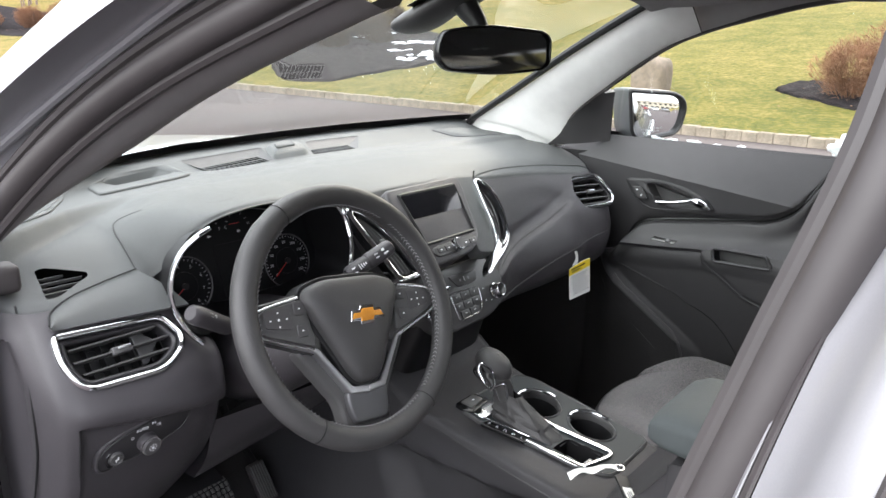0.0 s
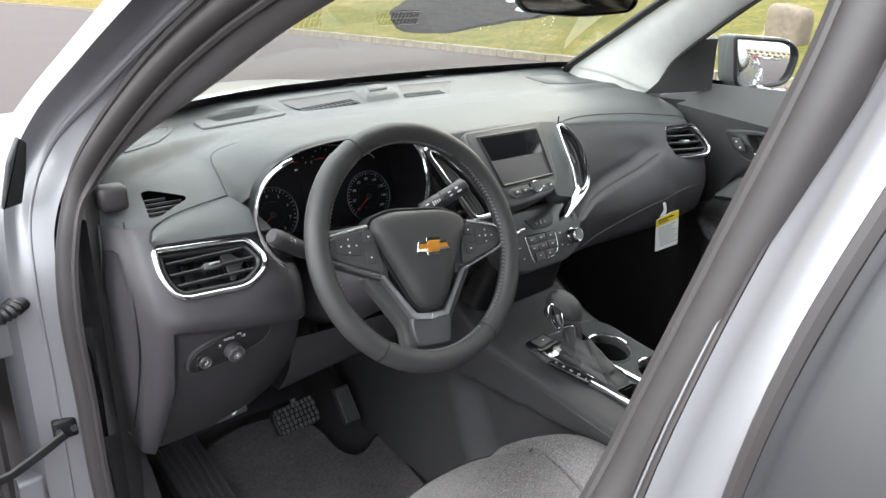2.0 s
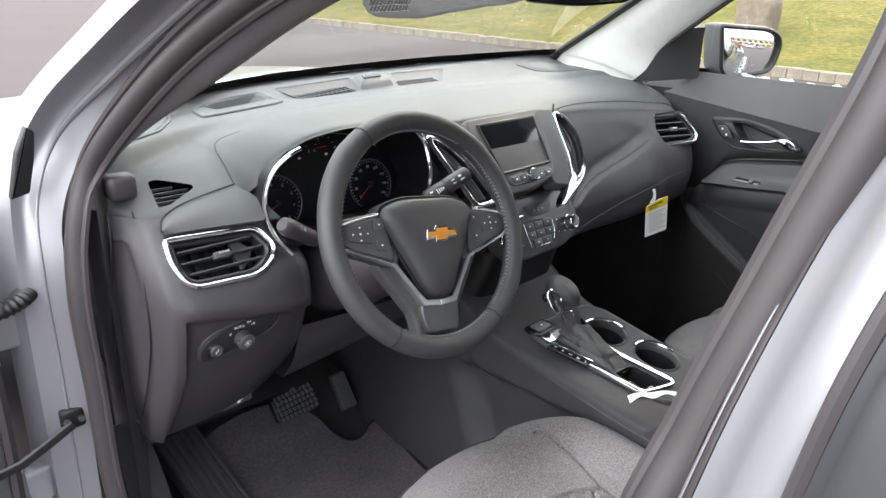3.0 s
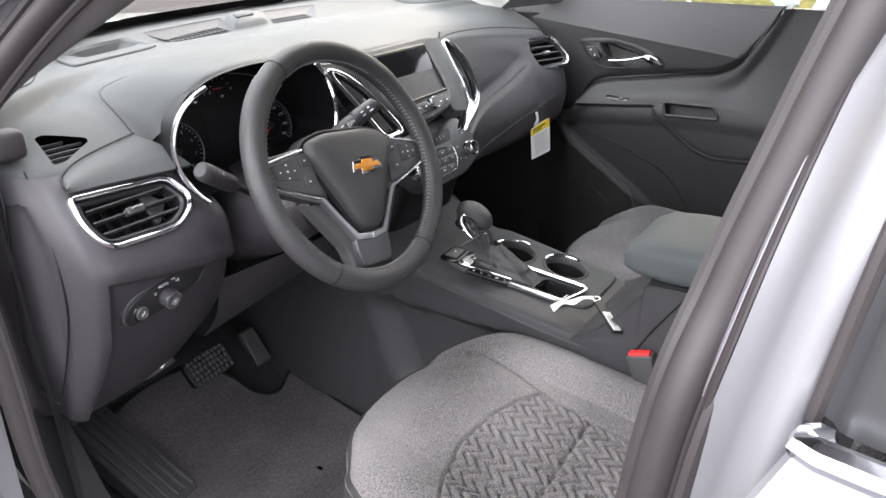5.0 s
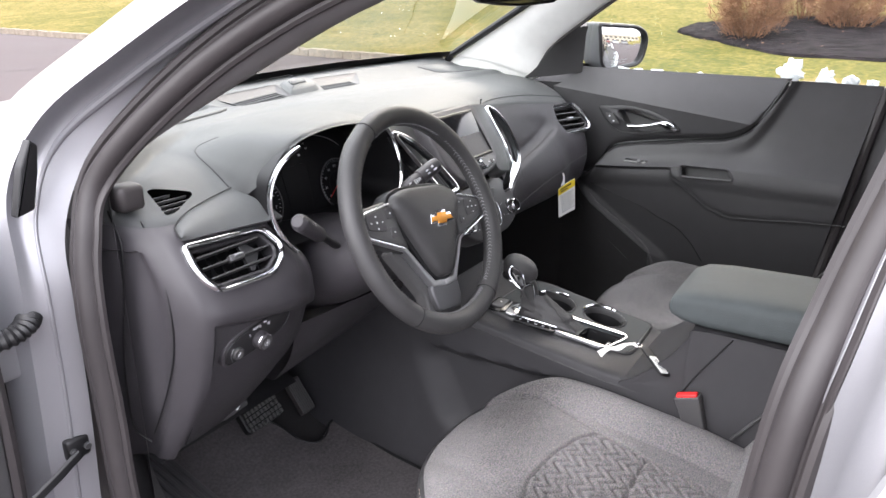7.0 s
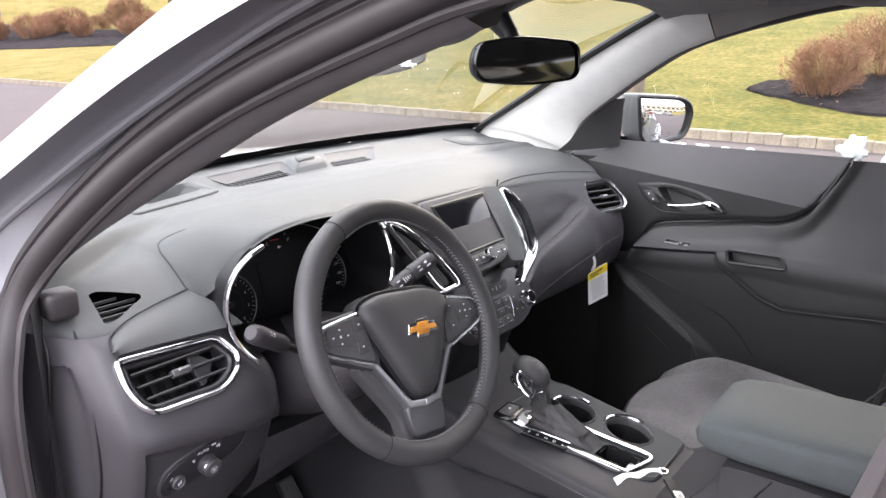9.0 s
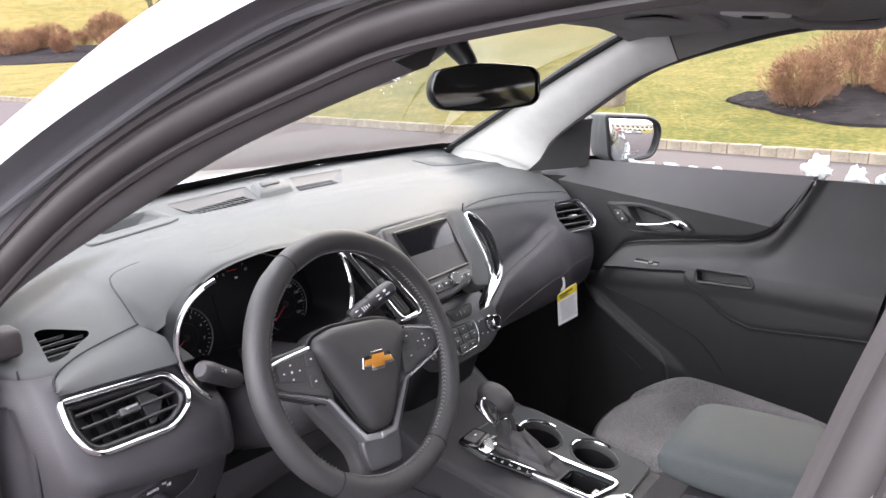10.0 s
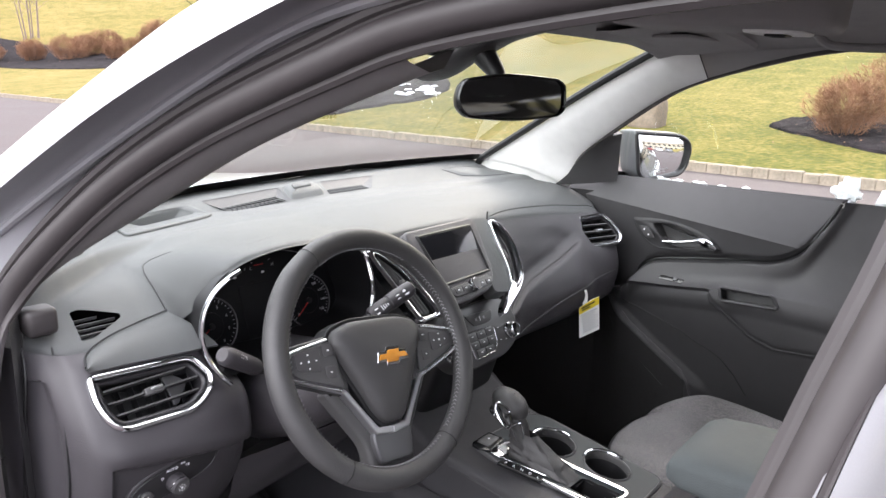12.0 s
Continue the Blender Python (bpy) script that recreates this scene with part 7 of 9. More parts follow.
def make_console():
    con = thing("center_console", (0, 0, 0), "dark plastic centre console with chrome-edged cup holders", "console")
    # body: left wall with a scooped side, top, right wall
    secs = []
    for y, z, xl, xr in ((-0.30, 0.68, -0.118, 0.118), (0.20, 0.68, -0.12, 0.12), (0.33, 0.664, -0.122, 0.12), (0.45, 0.669, -0.128, 0.122), (0.60, 0.690, -0.138, 0.125), (0.74, 0.712, -0.146, 0.125), (0.82, 0.735, -0.15, 0.13), (0.90, 0.775, -0.15, 0.135), (1.05, 0.80, -0.15, 0.14), (1.3, 0.80, -0.15, 0.15)):
        secs.append([(xl - 0.03, y, 0.32), (xl - 0.018, y, 0.45), (xl - 0.006, y, 0.56), (xl, y, z - 0.045), (xl + 0.002, y, z - 0.012), (xl + 0.012, y, z), (xl + 0.05, y, z + 0.001), (0, y, z + 0.001), (xr - 0.05, y, z + 0.001), (xr - 0.012, y, z), (xr, y, z - 0.02), (xr + 0.005, y, 0.56), (xr + 0.02, y, 0.32)])
    rows = surface(secs, 26, 10)
    for r in rows:
        for p in r:
            if p.x < -0.1 and p.z < 0.66:
                front = 0.905 - 0.55 * max(0.60 - p.z, 0)
                p.x += 0.028 * ease(front, front - 0.09, p.y) * ease(0.640, 0.612, p.z) * ease(0.450, 0.480, p.z)
    bm = grid(rows)
    deck = [(-0.085, 0.158), (0.10, 0.15), (0.118, 0.12), (0.118, -0.135), (-0.035, -0.138), (-0.088, 0.09)]
    well1 = outline_round([(0.045 + 0.040 * math.cos(a), 0.060 + 0.040 * math.sin(a)) for a in [2 * math.pi * k / 24 for k in range(24)]], 0)
    well2 = outline_round([(0.066 + 0.037 * math.cos(a), -0.044 + 0.042 * math.sin(a)) for a in [2 * math.pi * k / 24 for k in range(24)]], 0)
    bin_out = outline_round([(-0.048, -0.030), (0.0, -0.034), (0.013, -0.103), (-0.040, -0.090)], 0.006)
    for w in (well1, well2, bin_out):
        cut_hole(bm, CONSOLE, w, 0.03)
    wall = BVHTree.FromBMesh(bm)
    part("console_body", bm, CONSOLEPL, con)
    line = rounded([(0, 0.76, 0.700), (0, 0.62, 0.678), (0, 0.47, 0.655), (0, 0.35, 0.648)], 8)
    line = [wall.ray_cast(Vector((-0.4, p.y, p.z)), Vector((1, 0, 0)))[0] for p in line]
    part("side_seam", tube([p for p in line if p], 0.0013, 5), BLACK, con)
    # deck plate, opened for wells
    o = outline_round(deck, 0.02, 5)
    nx, ny = 52, 66
    bm = bmesh.new()
    rows = [[CONSOLE @ Vector((-0.092 + 0.215 * i / nx, -0.142 + 0.305 * j / ny, 0.004)) for i in range(nx + 1)] for j in range(ny + 1)]
    grid(rows, bm)
    inv = CONSOLE.inverted()
    gone = [fc for fc in bm.faces if (lambda q: not inside((q.x, q.y), o) or any(inside((q.x, q.y), w) for w in (well1, well2, bin_out)))(inv @ fc.calc_center_median())]
    bmesh.ops.delete(bm, geom=gone, context="FACES")
    part("deck", bm, SATINDECK, con, "smooth grey deck plate")
    part("deck_edge", ring(inset_outline(o, -0.002), inset_outline(o, 0.004), -0.006, 0.0045, CONSOLE, 0.002), SMOOTHPL, con)
    for k, w in enumerate((well1, well2)):
        cup = part("cup_holder", grid([[CONSOLE @ Vector((*p, 0.004)) for p in inset_outline(w, -0.003)], [CONSOLE @ Vector((*p, -0.01)) for p in w], [CONSOLE @ Vector((*p, -0.065)) for p in inset_outline(w, 0.004)]], close_v=True), BLACK, con, "deep round cup holder")
        bm = bmesh.new()
        bm.faces.new([bm.verts.new(CONSOLE @ Vector((*p, -0.064))) for p in inset_outline(w, 0.003)])
        part("floor", bm, BLACK, cup)
        part("cup_edge", ring(inset_outline(w, -0.0045), inset_outline(w, 0.0005), -0.008, 0.0058, CONSOLE, 0.0015), SMOOTHPL, cup)
        arc = [p for p in inset_outline(w, -0.003) if p[0] > (0.020 if k == 0 else 0.048)]
        arc = sorted(arc, key=lambda p: math.atan2(p[1] - (0.06 if k == 0 else -0.044), p[0] - (0.045 if k == 0 else 0.066)))
        part("chrome_rim", tube([CONSOLE @ Vector((*p, 0.0085)) for p in arc if p[1] > (0.045 if k == 0 else -0.062)], 0.0036, 8), CHROME, cup, "polished chrome rim")
    # open bin with a socket
    b = part("storage_bin", grid([[CONSOLE @ Vector((*p, 0.004)) for p in bin_out], [CONSOLE @ Vector((*p, -0.03)) for p in inset_outline(bin_out, 0.003)]], close_v=True), BLACK, con)
    bm = bmesh.new()
    bm.faces.new([bm.verts.new(CONSOLE @ Vector((*p, -0.03))) for p in inset_outline(bin_out, 0.003)])
    part("floor", bm, BLACK, b)
    part("socket", box((-0.012, -0.088, -0.012), (0.020, 0.014, 0.010), m=CONSOLE, bevel=0.003), SATIN, b, "silver power socket")
    # chrome strips round the selector
    part("chrome_strip", slab(outline_round([(-0.072, 0.012), (-0.061, 0.010), (-0.050, -0.082), (-0.042, -0.096), (-0.054, -0.098), (-0.061, -0.082)], 0.004), 0.002, 0.0085, CONSOLE, 0.0015), CHROME, con, "polished chrome strip")
    part("chrome_strip", tube([CONSOLE @ Vector((*p[:2], 0.0075)) for p in rounded([(0.007, 0.032, 0), (0.0075, 0.004, 0), (0.0155, -0.05, 0), (0.0225, -0.092, 0), (0.0205, -0.105, 0), (0.010, -0.109, 0), (-0.018, -0.103, 0), (-0.046, -0.095, 0)], 5)], 0.0042, 8, flat=0.6, up=(0, 0, 1)), CHROME, con, "polished chrome strip")
    part("chrome_strip", tube([CONSOLE @ Vector((x, y, 0.0085)) for x, y in ((-0.078, 0.094), (-0.066, 0.050), (-0.058, 0.012))], 0.0014, 6), CHROME, con, "thin chrome line")
    plate = part("gear_plate", slab(outline_round([(-0.095, 0.092), (-0.078, 0.088), (-0.064, 0.012), (-0.078, 0.009), (-0.086, 0.05)], 0.003), 0.002, 0.008, CONSOLE, 0.001), GLOSSBLACK, con)
    for k, w in enumerate("PRNDL"):
        text_mesh("letter", w, 0.0085, CONSOLE @ Matrix.Translation((-0.0845 + 0.003 * k, 0.080 - 0.0155 * k, 0.0086)) @ Matrix.Rotation(radians(-78), 4, "Z"), WHITEINK, plate)
    part("button_plate", slab(outline_round([(-0.086, 0.158), (-0.030, 0.160), (-0.022, 0.128), (-0.078, 0.120), (-0.088, 0.135)], 0.006), 0.002, 0.0075, CONSOLE, 0.0015), GLOSSBLACK, con)
    br = part("brake_button", slab(outline_round([(-0.075, 0.154), (-0.037, 0.156), (-0.031, 0.134), (-0.070, 0.129)], 0.004), 0.004, 0.0105, CONSOLE, 0.002), SMOOTHPL, con, "parking brake button")
    strip_icon("mark", [(-0.052, 0.143, 0.005, 0.003)], CONSOLE, WHITEINK, br, 0.0108)
    part("chrome_strip", slab(outline_round([(-0.080, 0.120), (-0.024, 0.128), (-0.018, 0.105), (-0.050, 0.095), (-0.078, 0.096)], 0.004), 0.002, 0.0075, CONSOLE, 0.0015), CHROME, con, "polished chrome plate")
    # storage behind the deck and the bin body with its lid
    secs = []
    for y, z0, zt, w0, w1 in ((0.455, 0.62, 0.664, 0.126, 0.125), (0.43, 0.62, 0.680, 0.126, 0.124), (0.40, 0.62, 0.705, 0.125, 0.122), (0.37, 0.62, 0.738, 0.124, 0.118), (0.345, 0.60, 0.772, 0.123, 0.112), (0.32, 0.60, 0.79, 0.122, 0.108), (0.10, 0.60, 0.79, 0.122, 0.106), (-0.30, 0.60, 0.79, 0.122, 0.106)):
        secs.append([(-w0, y, z0 - 0.1), (-w0, y, z0 + 0.035), ((-w0 - w1) / 2, y, (z0 + zt) / 2 + 0.015), (-w1, y, zt - 0.004), (-w1 + 0.01, y, zt), (0, y, zt + 0.001), (w1 - 0.01, y, zt), (w1, y, zt - 0.004), ((w0 + w1) / 2, y, (z0 + zt) / 2 + 0.015), (w0, y, z0 + 0.035), (w0, y, z0 - 0.1)])
    part("bin_body", grid(surface(secs, 5, 4)), CONSOLEPL, con)
    part("bin_seam", tube([(-0.1245, 0.352, 0.656), (-0.119, 0.318, 0.722), (-0.109, 0.275, 0.790)], 0.0013, 5), BLACK, con)
    lid = []
    for s, (y, zb, zt) in enumerate(((0.392, 0.812, 0.822), (0.386, 0.798, 0.838), (0.365, 0.790, 0.850), (0.32, 0.787, 0.856), (0.2, 0.790, 0.862), (0.0, 0.792, 0.866), (-0.2, 0.794, 0.868), (-0.29, 0.80, 0.866), (-0.30, 0.82, 0.85))):
        w = 0.102 * (0.80 if s == 0 else 0.90 if s == 1 else 0.97 if s == 2 else 1)
        zc = (zb + zt) / 2
        lid.append([(0.0 + w * c * (abs(c) ** -0.55 if c else 0), y, zc + (zt - zb) / 2 * sn * (abs(sn) ** -0.55 if sn else 0)) for c, sn in [(math.cos(a), math.sin(a)) for a in [2 * math.pi * (k + 0.5) / 32 for k in range(32)]]])
    lid = [[Vector(p) for p in r] for r in lid]
    bm = grid(lid, close_v=True)
    bm.verts.ensure_lookup_table()
    bm.faces.new([bm.verts[k] for k in range(32)])
    part("armrest_lid", bm, ARMREST, con, "padded black leather armrest lid")
    return con


SATINDECK = material("satin_grey_plastic", (0.031, 0.037, 0.040), 0.5, vary=0.06, spec=0.22)
CONSOLEPL = material("grained_console_plastic", (0.038, 0.037, 0.040), 0.55, bump=0.3, bump_scale=900, vary=0.1, spec=0.35)
ARMREST = material("smooth_black_leatherette", (0.078, 0.088, 0.091), 0.6, bump=0.35, bump_scale=600, vary=0.08, spec=0.15)
make_console()


def make_selector():
    g = thing("gear_selector", (0, 0, 0), "black gear selector with chrome collar and leather boot", "gear selector")
    base = [CONSOLE @ Vector((x, y, 0.004)) for x, y in outline_round([(-0.060, 0.095), (-0.012, 0.100), (0.004, 0.040), (-0.004, -0.030), (-0.046, -0.026), (-0.058, 0.04)], 0.012, 4)]
    cb = sum(base, Vector()) / len(base)
    tip = Vector((-0.036, 0.677, 0.757))
    rows = []
    for k in range(10):
        t = k / 9
        c = cb.lerp(tip, t)
        sc = (1 - t) ** 1.1 * 0.50 + 0.50 * (1 - 0.2 * t) + 0.06 * math.sin(t * 22) * (1 - t)
        row = []
        for j, p in enumerate(base):
            q = (p - cb) * sc * (1 + 0.05 * math.sin(j * 2.1 + k * 1.3))
            row.append(c + q)
        rows.append(row)
    part("boot", grid(rows, close_v=True), LEATHER, g, "folded black leather boot")
    # oval knob sloping down to the rear, on a chrome-edged stem
    c0 = Vector((-0.045, 0.703, 0.802))
    lx, ly, lz = Vector((1, 0, 0)), Vector((0, -0.93, -0.37)), Vector((0, -0.37, 0.93))
    def on(a, b, c):
        return c0 + lx * a + ly * b + lz * c
    rows = []
    for k in range(13):
        v = -math.pi / 2 + math.pi * k / 12
        ring_r, h = max(math.cos(v), 0.02) ** 0.8, math.copysign(abs(math.sin(v)) ** 0.9, math.sin(v))
        tuck = 1.0 if h > 0 else 1 + 0.40 * h
        rows.append([on(0.0265 * ring_r * tuck * math.cos(a), 0.0385 * ring_r * tuck * math.sin(a) - 0.007 * max(-h, 0), (0.027 if h > 0 else 0.034) * h) for a in [2 * math.pi * j / 28 for j in range(28)]])
    part("knob", grid(rows, close_v=True), LEATHER, g, "rounded black leather knob")
    part("stem", tube([on(-0.002, -0.004, -0.014), Vector((-0.042, 0.691, 0.780)), Vector((-0.038, 0.681, 0.762)), Vector((-0.036, 0.677, 0.742))], [0.0225, 0.0205, 0.0180, 0.0160], 18, flat=0.85), SMOOTHPL, g, "dark satin stem")
    part("collar", tube([on(0.0215 * math.cos(a) - 0.002, 0.024 * math.sin(a) - 0.003, -0.0215 + 0.004 * math.sin(a)) for a in [2 * math.pi * j / 24 for j in range(24)]], 0.0032, 8, closed=True), CHROME, g, "chrome collar")
    m = frame_of(on(-0.0235, 0.014, -0.005), (0.10, -0.94, -0.32), (0.30, 0.06, 0.95))
    o = outline_round([(-0.027, 0.0145), (0.000, 0.0135), (0.017, -0.006), (0.015, -0.018), (-0.002, -0.014), (-0.024, 0.000)], 0.007)
    part("button_surround", tube([m @ Vector((*p, 0.0055)) for p in o], 0.0024, 8, closed=True), CHROME, g, "chrome button surround")
    part("release_button", slab(inset_outline(o, 0.0025), -0.010, 0.0035, m, 0.001), GLOSSBLACK, g)
    part("stem_trim", tube(rounded([m @ Vector((0.012, -0.016, 0.005)), Vector((-0.055, 0.672, 0.780)), Vector((-0.050, 0.668, 0.765)), Vector((-0.047, 0.667, 0.748))], 4), 0.0024, 7), CHROME, g, "chrome stem edge")


make_selector()


def make_key():
    k = thing("key_tag", (0, 0, 0), "white paper strip and labelled black tag on a ring", "key tag")
    curl = rounded([(-0.110, 0.500, 0.6975), (-0.092, 0.492, 0.7035), (-0.074, 0.479, 0.7000), (-0.056, 0.468, 0.7045), (-0.036, 0.453, 0.6995)], 5)
    across = Vector((0.55, 0.78, 0.15)).normalized()
    rows = [[p + across * (w * (0.0072 - 0.0022 * i / len(curl))) + Vector((0, 0, 0.0012 * math.sin(0.6 * i + 2 * w))) for i, p in enumerate(curl)] for w in (-1, -0.3, 0.4, 1)]
    part("paper_strip", thicken(grid(rows), 0.0005), WHITE, k, "curled white paper strip")
    part("key_ring", tube([Vector((-0.024 + 0.008 * math.cos(a), 0.455 + 0.008 * math.sin(a), 0.692)) for a in [2 * math.pi * j / 20 for j in range(20)]], 0.0012, 6, closed=True), CHROME, k)
    t = frame_of((-0.1175, 0.392, 0.7135), (-0.72, -0.92, -0.38), (0.5, -0.35, -0.2))
    part("leather_tag", slab(outline_round([(-0.040, -0.011), (0.030, -0.012), (0.030, 0.012), (-0.040, 0.011)], 0.004), 0, 0.003, t, 0.001), BLACK, k, "black leather tag")
    part("label", slab(outline_round([(-0.016, -0.0085), (0.026, -0.0085), (0.026, 0.0085), (-0.016, 0.0085)], 0.002), 0.003, 0.0036, t, 0.0002), WHITE, k, "white printed label")
    strip_icon("print", [(0.004, 0.003, 0.026, 0.0016), (0.004, -0.0005, 0.026, 0.0016), (0.004, -0.004, 0.020, 0.0016)], t, GREYINK, k, 0.0039)


make_key()


# ---- seats ----
def seat_height(u, y, detail):
    """Cushion height over the seat's own width (-1 to 1) and the car's y."""
    z = 0.625 + 0.10 * (y - 0.40) if y < 0.58 else 0.643
    if y > 0.56:
        z = 0.641 - 1.6 * max(y - 0.56, 0) ** 1.7
    if y < 0.30:
        z -= 0.10 * (0.30 - y)
    a = abs(u)
    if a > 0.55:
        t = (a - 0.55) / 0.45
        z += 0.020 * (1 - 0.75 * ease(0.38, 0.56, y) * (u < 0)) * math.sin(min(t / 0.55, 1) * math.pi / 2) - (0.022 * ((t - 0.45) / 0.55) ** 2.2 if t > 0.45 else 0)
    else:
        z += 0.004 * math.cos(a / 0.55 * math.pi / 2)
    if not detail:
        return z
    # stitched seams press in
    def groove(d, w=0.0035, depth=0.006):
        return -depth * math.exp(-(d / w) ** 2)
    inner = along([(0.25, 0.34), (0.345, 0.37), (0.45, 0.45), (0.523, 0.547), (0.583, 0.60)], y)
    front = along([(-0.85, 0.43), (-0.6, 0.462), (-0.32, 0.48), (0.0, 0.476), (0.25, 0.462), (0.44, 0.440)], u)
    if y < 0.60:
        z += groove((u - inner) * 0.235)
    if y < 0.45:
        z += groove((u + 0.82) * 0.235)
    if -0.82 < u < inner:
        z += groove(y - front)
        if y < front:
            z += groove(y - 0.345 - 0.02 * (u + 0.2) * 0.5)
            # chevron quilting
            px = (u * 0.235 / 0.034) % 1
            zig = abs(px - 0.5) * 2
            ph = ((y + 0.021 * zig) / 0.0195) % 1
            z += 0.0022 * math.sin(ph * math.pi) - 0.0050 * math.exp(-(min(ph, 1 - ph) / 0.13) ** 2)
    return z


def make_seat(name, cx, label, detail):
    s = thing(name, (0, 0, 0), label, "car seat")
    nx, ny = (330, 380) if detail else (60, 60)
    half = 0.243
    rows = []
    for j in range(ny + 1):
        f = j / ny
        y = 0.10 + 0.565 * f
        row = []
        for i in range(nx + 1):
            u = -1 + 2 * i / nx
            nose = 1 - 0.32 * max((y - 0.42) / 0.245, 0) ** 2.6
            x = cx + u * half * nose
            yy = y - 0.055 * max((y - 0.5) / 0.165, 0) ** 1.5 * abs(u) ** 3
            row.append((x, yy, seat_height(u, y, detail)))
        rows.append(row)
    part("cushion", grid(rows), FABRIC, s)
    # side skirts: leather band with stitching, plastic valance under it
    edge = [Vector(r[0]) for r in rows] + [Vector(p) for p in rows[-1]] + [Vector(r[-1]) for r in reversed(rows)]
    edge = edge[::8 if detail else 4]
    def shifted(p, out, dz):
        d = Vector((p.x - cx, (p.y - 0.3) * 0.8, 0))
        d = d.normalized() if d.length else d
        return Vector((p.x, p.y, p.z)) + d * out + Vector((0, 0, dz))
    rings = [(0, 0.0015), (0.006, -0.004), (0.010, -0.02), (0.012, -0.055), (0.006, -0.062)]
    part("leather_band", grid([[shifted(p, o, dz) for p in edge] for o, dz in rings]), LEATHER, s, "black leather side band")
    bm = bmesh.new()
    for k in range(0, len(rows) // (8 if detail else 4) + 3):
        for t in (0.0, 0.5):
            a, b = edge[k].lerp(edge[k + 1], t), edge[k].lerp(edge[k + 1], t + 0.32)
            tube([shifted(a, 0.0075, -0.006), shifted(b, 0.0075, -0.006)], 0.0005, 4, bm=bm, caps=False)
    tagged(part("stitching", bm, STITCH, s, "pale seat stitching"), kind="stuff")
    low = [[shifted(p, o, 0) * 1 for p in edge] for o in (0.004, 0.012, 0.014, 0.004)]
    zz = (-0.062, -0.075, -0.14, -0.20)
    part("valance", grid([[Vector((p.x, p.y, q.z + dz)) for p, q in zip(r, edge)] for r, dz in zip(low, zz)]), SMOOTHPL, s, "smooth black seat valance")
    part("seat_base", box((cx, 0.33, 0.41), (0.36, 0.42, 0.17), bevel=0.02), BLACK, s)
    # backrest, leaning back
    rows = []
    for j in range(25):
        v = j / 24
        z = 0.60 + 0.60 * v
        yb = 0.17 - 0.30 * v - 0.02 * math.sin(v * math.pi)
        wide = half * (1.0 + 0.04 * math.sin(v * math.pi) - 0.25 * max(v - 0.75, 0) / 0.25)
        row = []
        for i in range(33):
            a = 2 * math.pi * i / 32
            c, sn = math.cos(a), math.sin(a)
            fx = math.copysign(abs(c) ** 0.6, c)
            th = 0.055 * (1 - 0.6 * max(v - 0.9, 0) / 0.1)
            bol = 0.040 * abs(fx) ** 4 * (1 if sn > 0 else 0)
            row.append((cx + fx * wide, yb + th * math.copysign(abs(sn) ** 0.7, sn) + bol, z))
        rows.append(row)
    bm = grid(rows)
    bm.verts.ensure_lookup_table()
    bm.faces.new([bm.verts[len(bm.verts) - 33 + k] for k in range(33)])
    part("backrest", bm, FABRIC, s)
    for sg in (-1, 1):
        path = [Vector((cx + sg * half * (0.93 + 0.04 * math.sin(v * math.pi)), 0.17 - 0.30 * v - 0.02 * math.sin(v * math.pi) + 0.079, 0.62 + 0.52 * v)) for v in [k / 12 for k in range(13)]]
        part("piping", tube(path, 0.003, 6), LEATHER, s)
    part("headrest", box((cx, -0.15, 1.30), (0.26, 0.09, 0.16), bevel=0.035), FABRIC, s)
    for dx in (-0.06, 0.06):
        part("headrest_post", tube([(cx + dx, -0.14, 1.15), (cx + dx, -0.145, 1.26)], 0.007, 8), CHROME, s)
    return s


STITCH = material("pale_thread", (0.45, 0.38, 0.32), 0.8)
make_seat("driver_seat", -0.358, "grey woven driver seat with chevron quilting and black leather band", True)
make_seat("passenger_seat", 0.385, "grey woven passenger seat with plain cushion top", False)


def make_buckle():
    b = thing("seat_belt_buckle", (0, 0, 0), "black seat belt buckle with a red release button", "belt buckle")
    m = frame_of((-0.137, 0.325, 0.672), (0, -1, 0.35), (-0.1, 0.45, 1))
    part("housing", slab(outline_round([(-0.019, -0.062), (0.015, -0.062), (0.022, 0.010), (-0.022, 0.010)], 0.004), -0.009, 0.009, m, 0.003), PLASTIC, b)
    part("release_button", box((0, 0.0115, 0.0), (0.036, 0.006, 0.013), m=m, bevel=0.002), RED, b, "red release button")
    part("stalk", box((0.0, -0.085, 0.0), (0.02, 0.07, 0.008), m=m, bevel=0.002), BLACK, b)


make_buckle()


def make_belt():
    b = thing("seat_belt", (0, 0, 0), "black seat belt webbing with a steel tongue", "seat belt")
    pts = rounded([(0.60, 0.03, 1.40), (0.655, 0.055, 1.15), (0.675, 0.06, 0.95), (0.675, 0.05, 0.7), (0.67, 0.02, 0.45)], 5)
    part("webbing", grid([[p + Vector((0, -0.023, 0)) for p in pts], [p + Vector((-0.001, 0, 0)) for p in pts], [p + Vector((0, 0.023, 0)) for p in pts]]), BLACK, b)
    part("tongue", box((0.667, 0.06, 0.99), (0.006, 0.05, 0.05), bevel=0.002), CHROME, b, "steel belt tongue")
    part("tongue_cover", box((0.667, 0.06, 1.03), (0.014, 0.06, 0.03), bevel=0.005), BLACK, b)


make_belt()


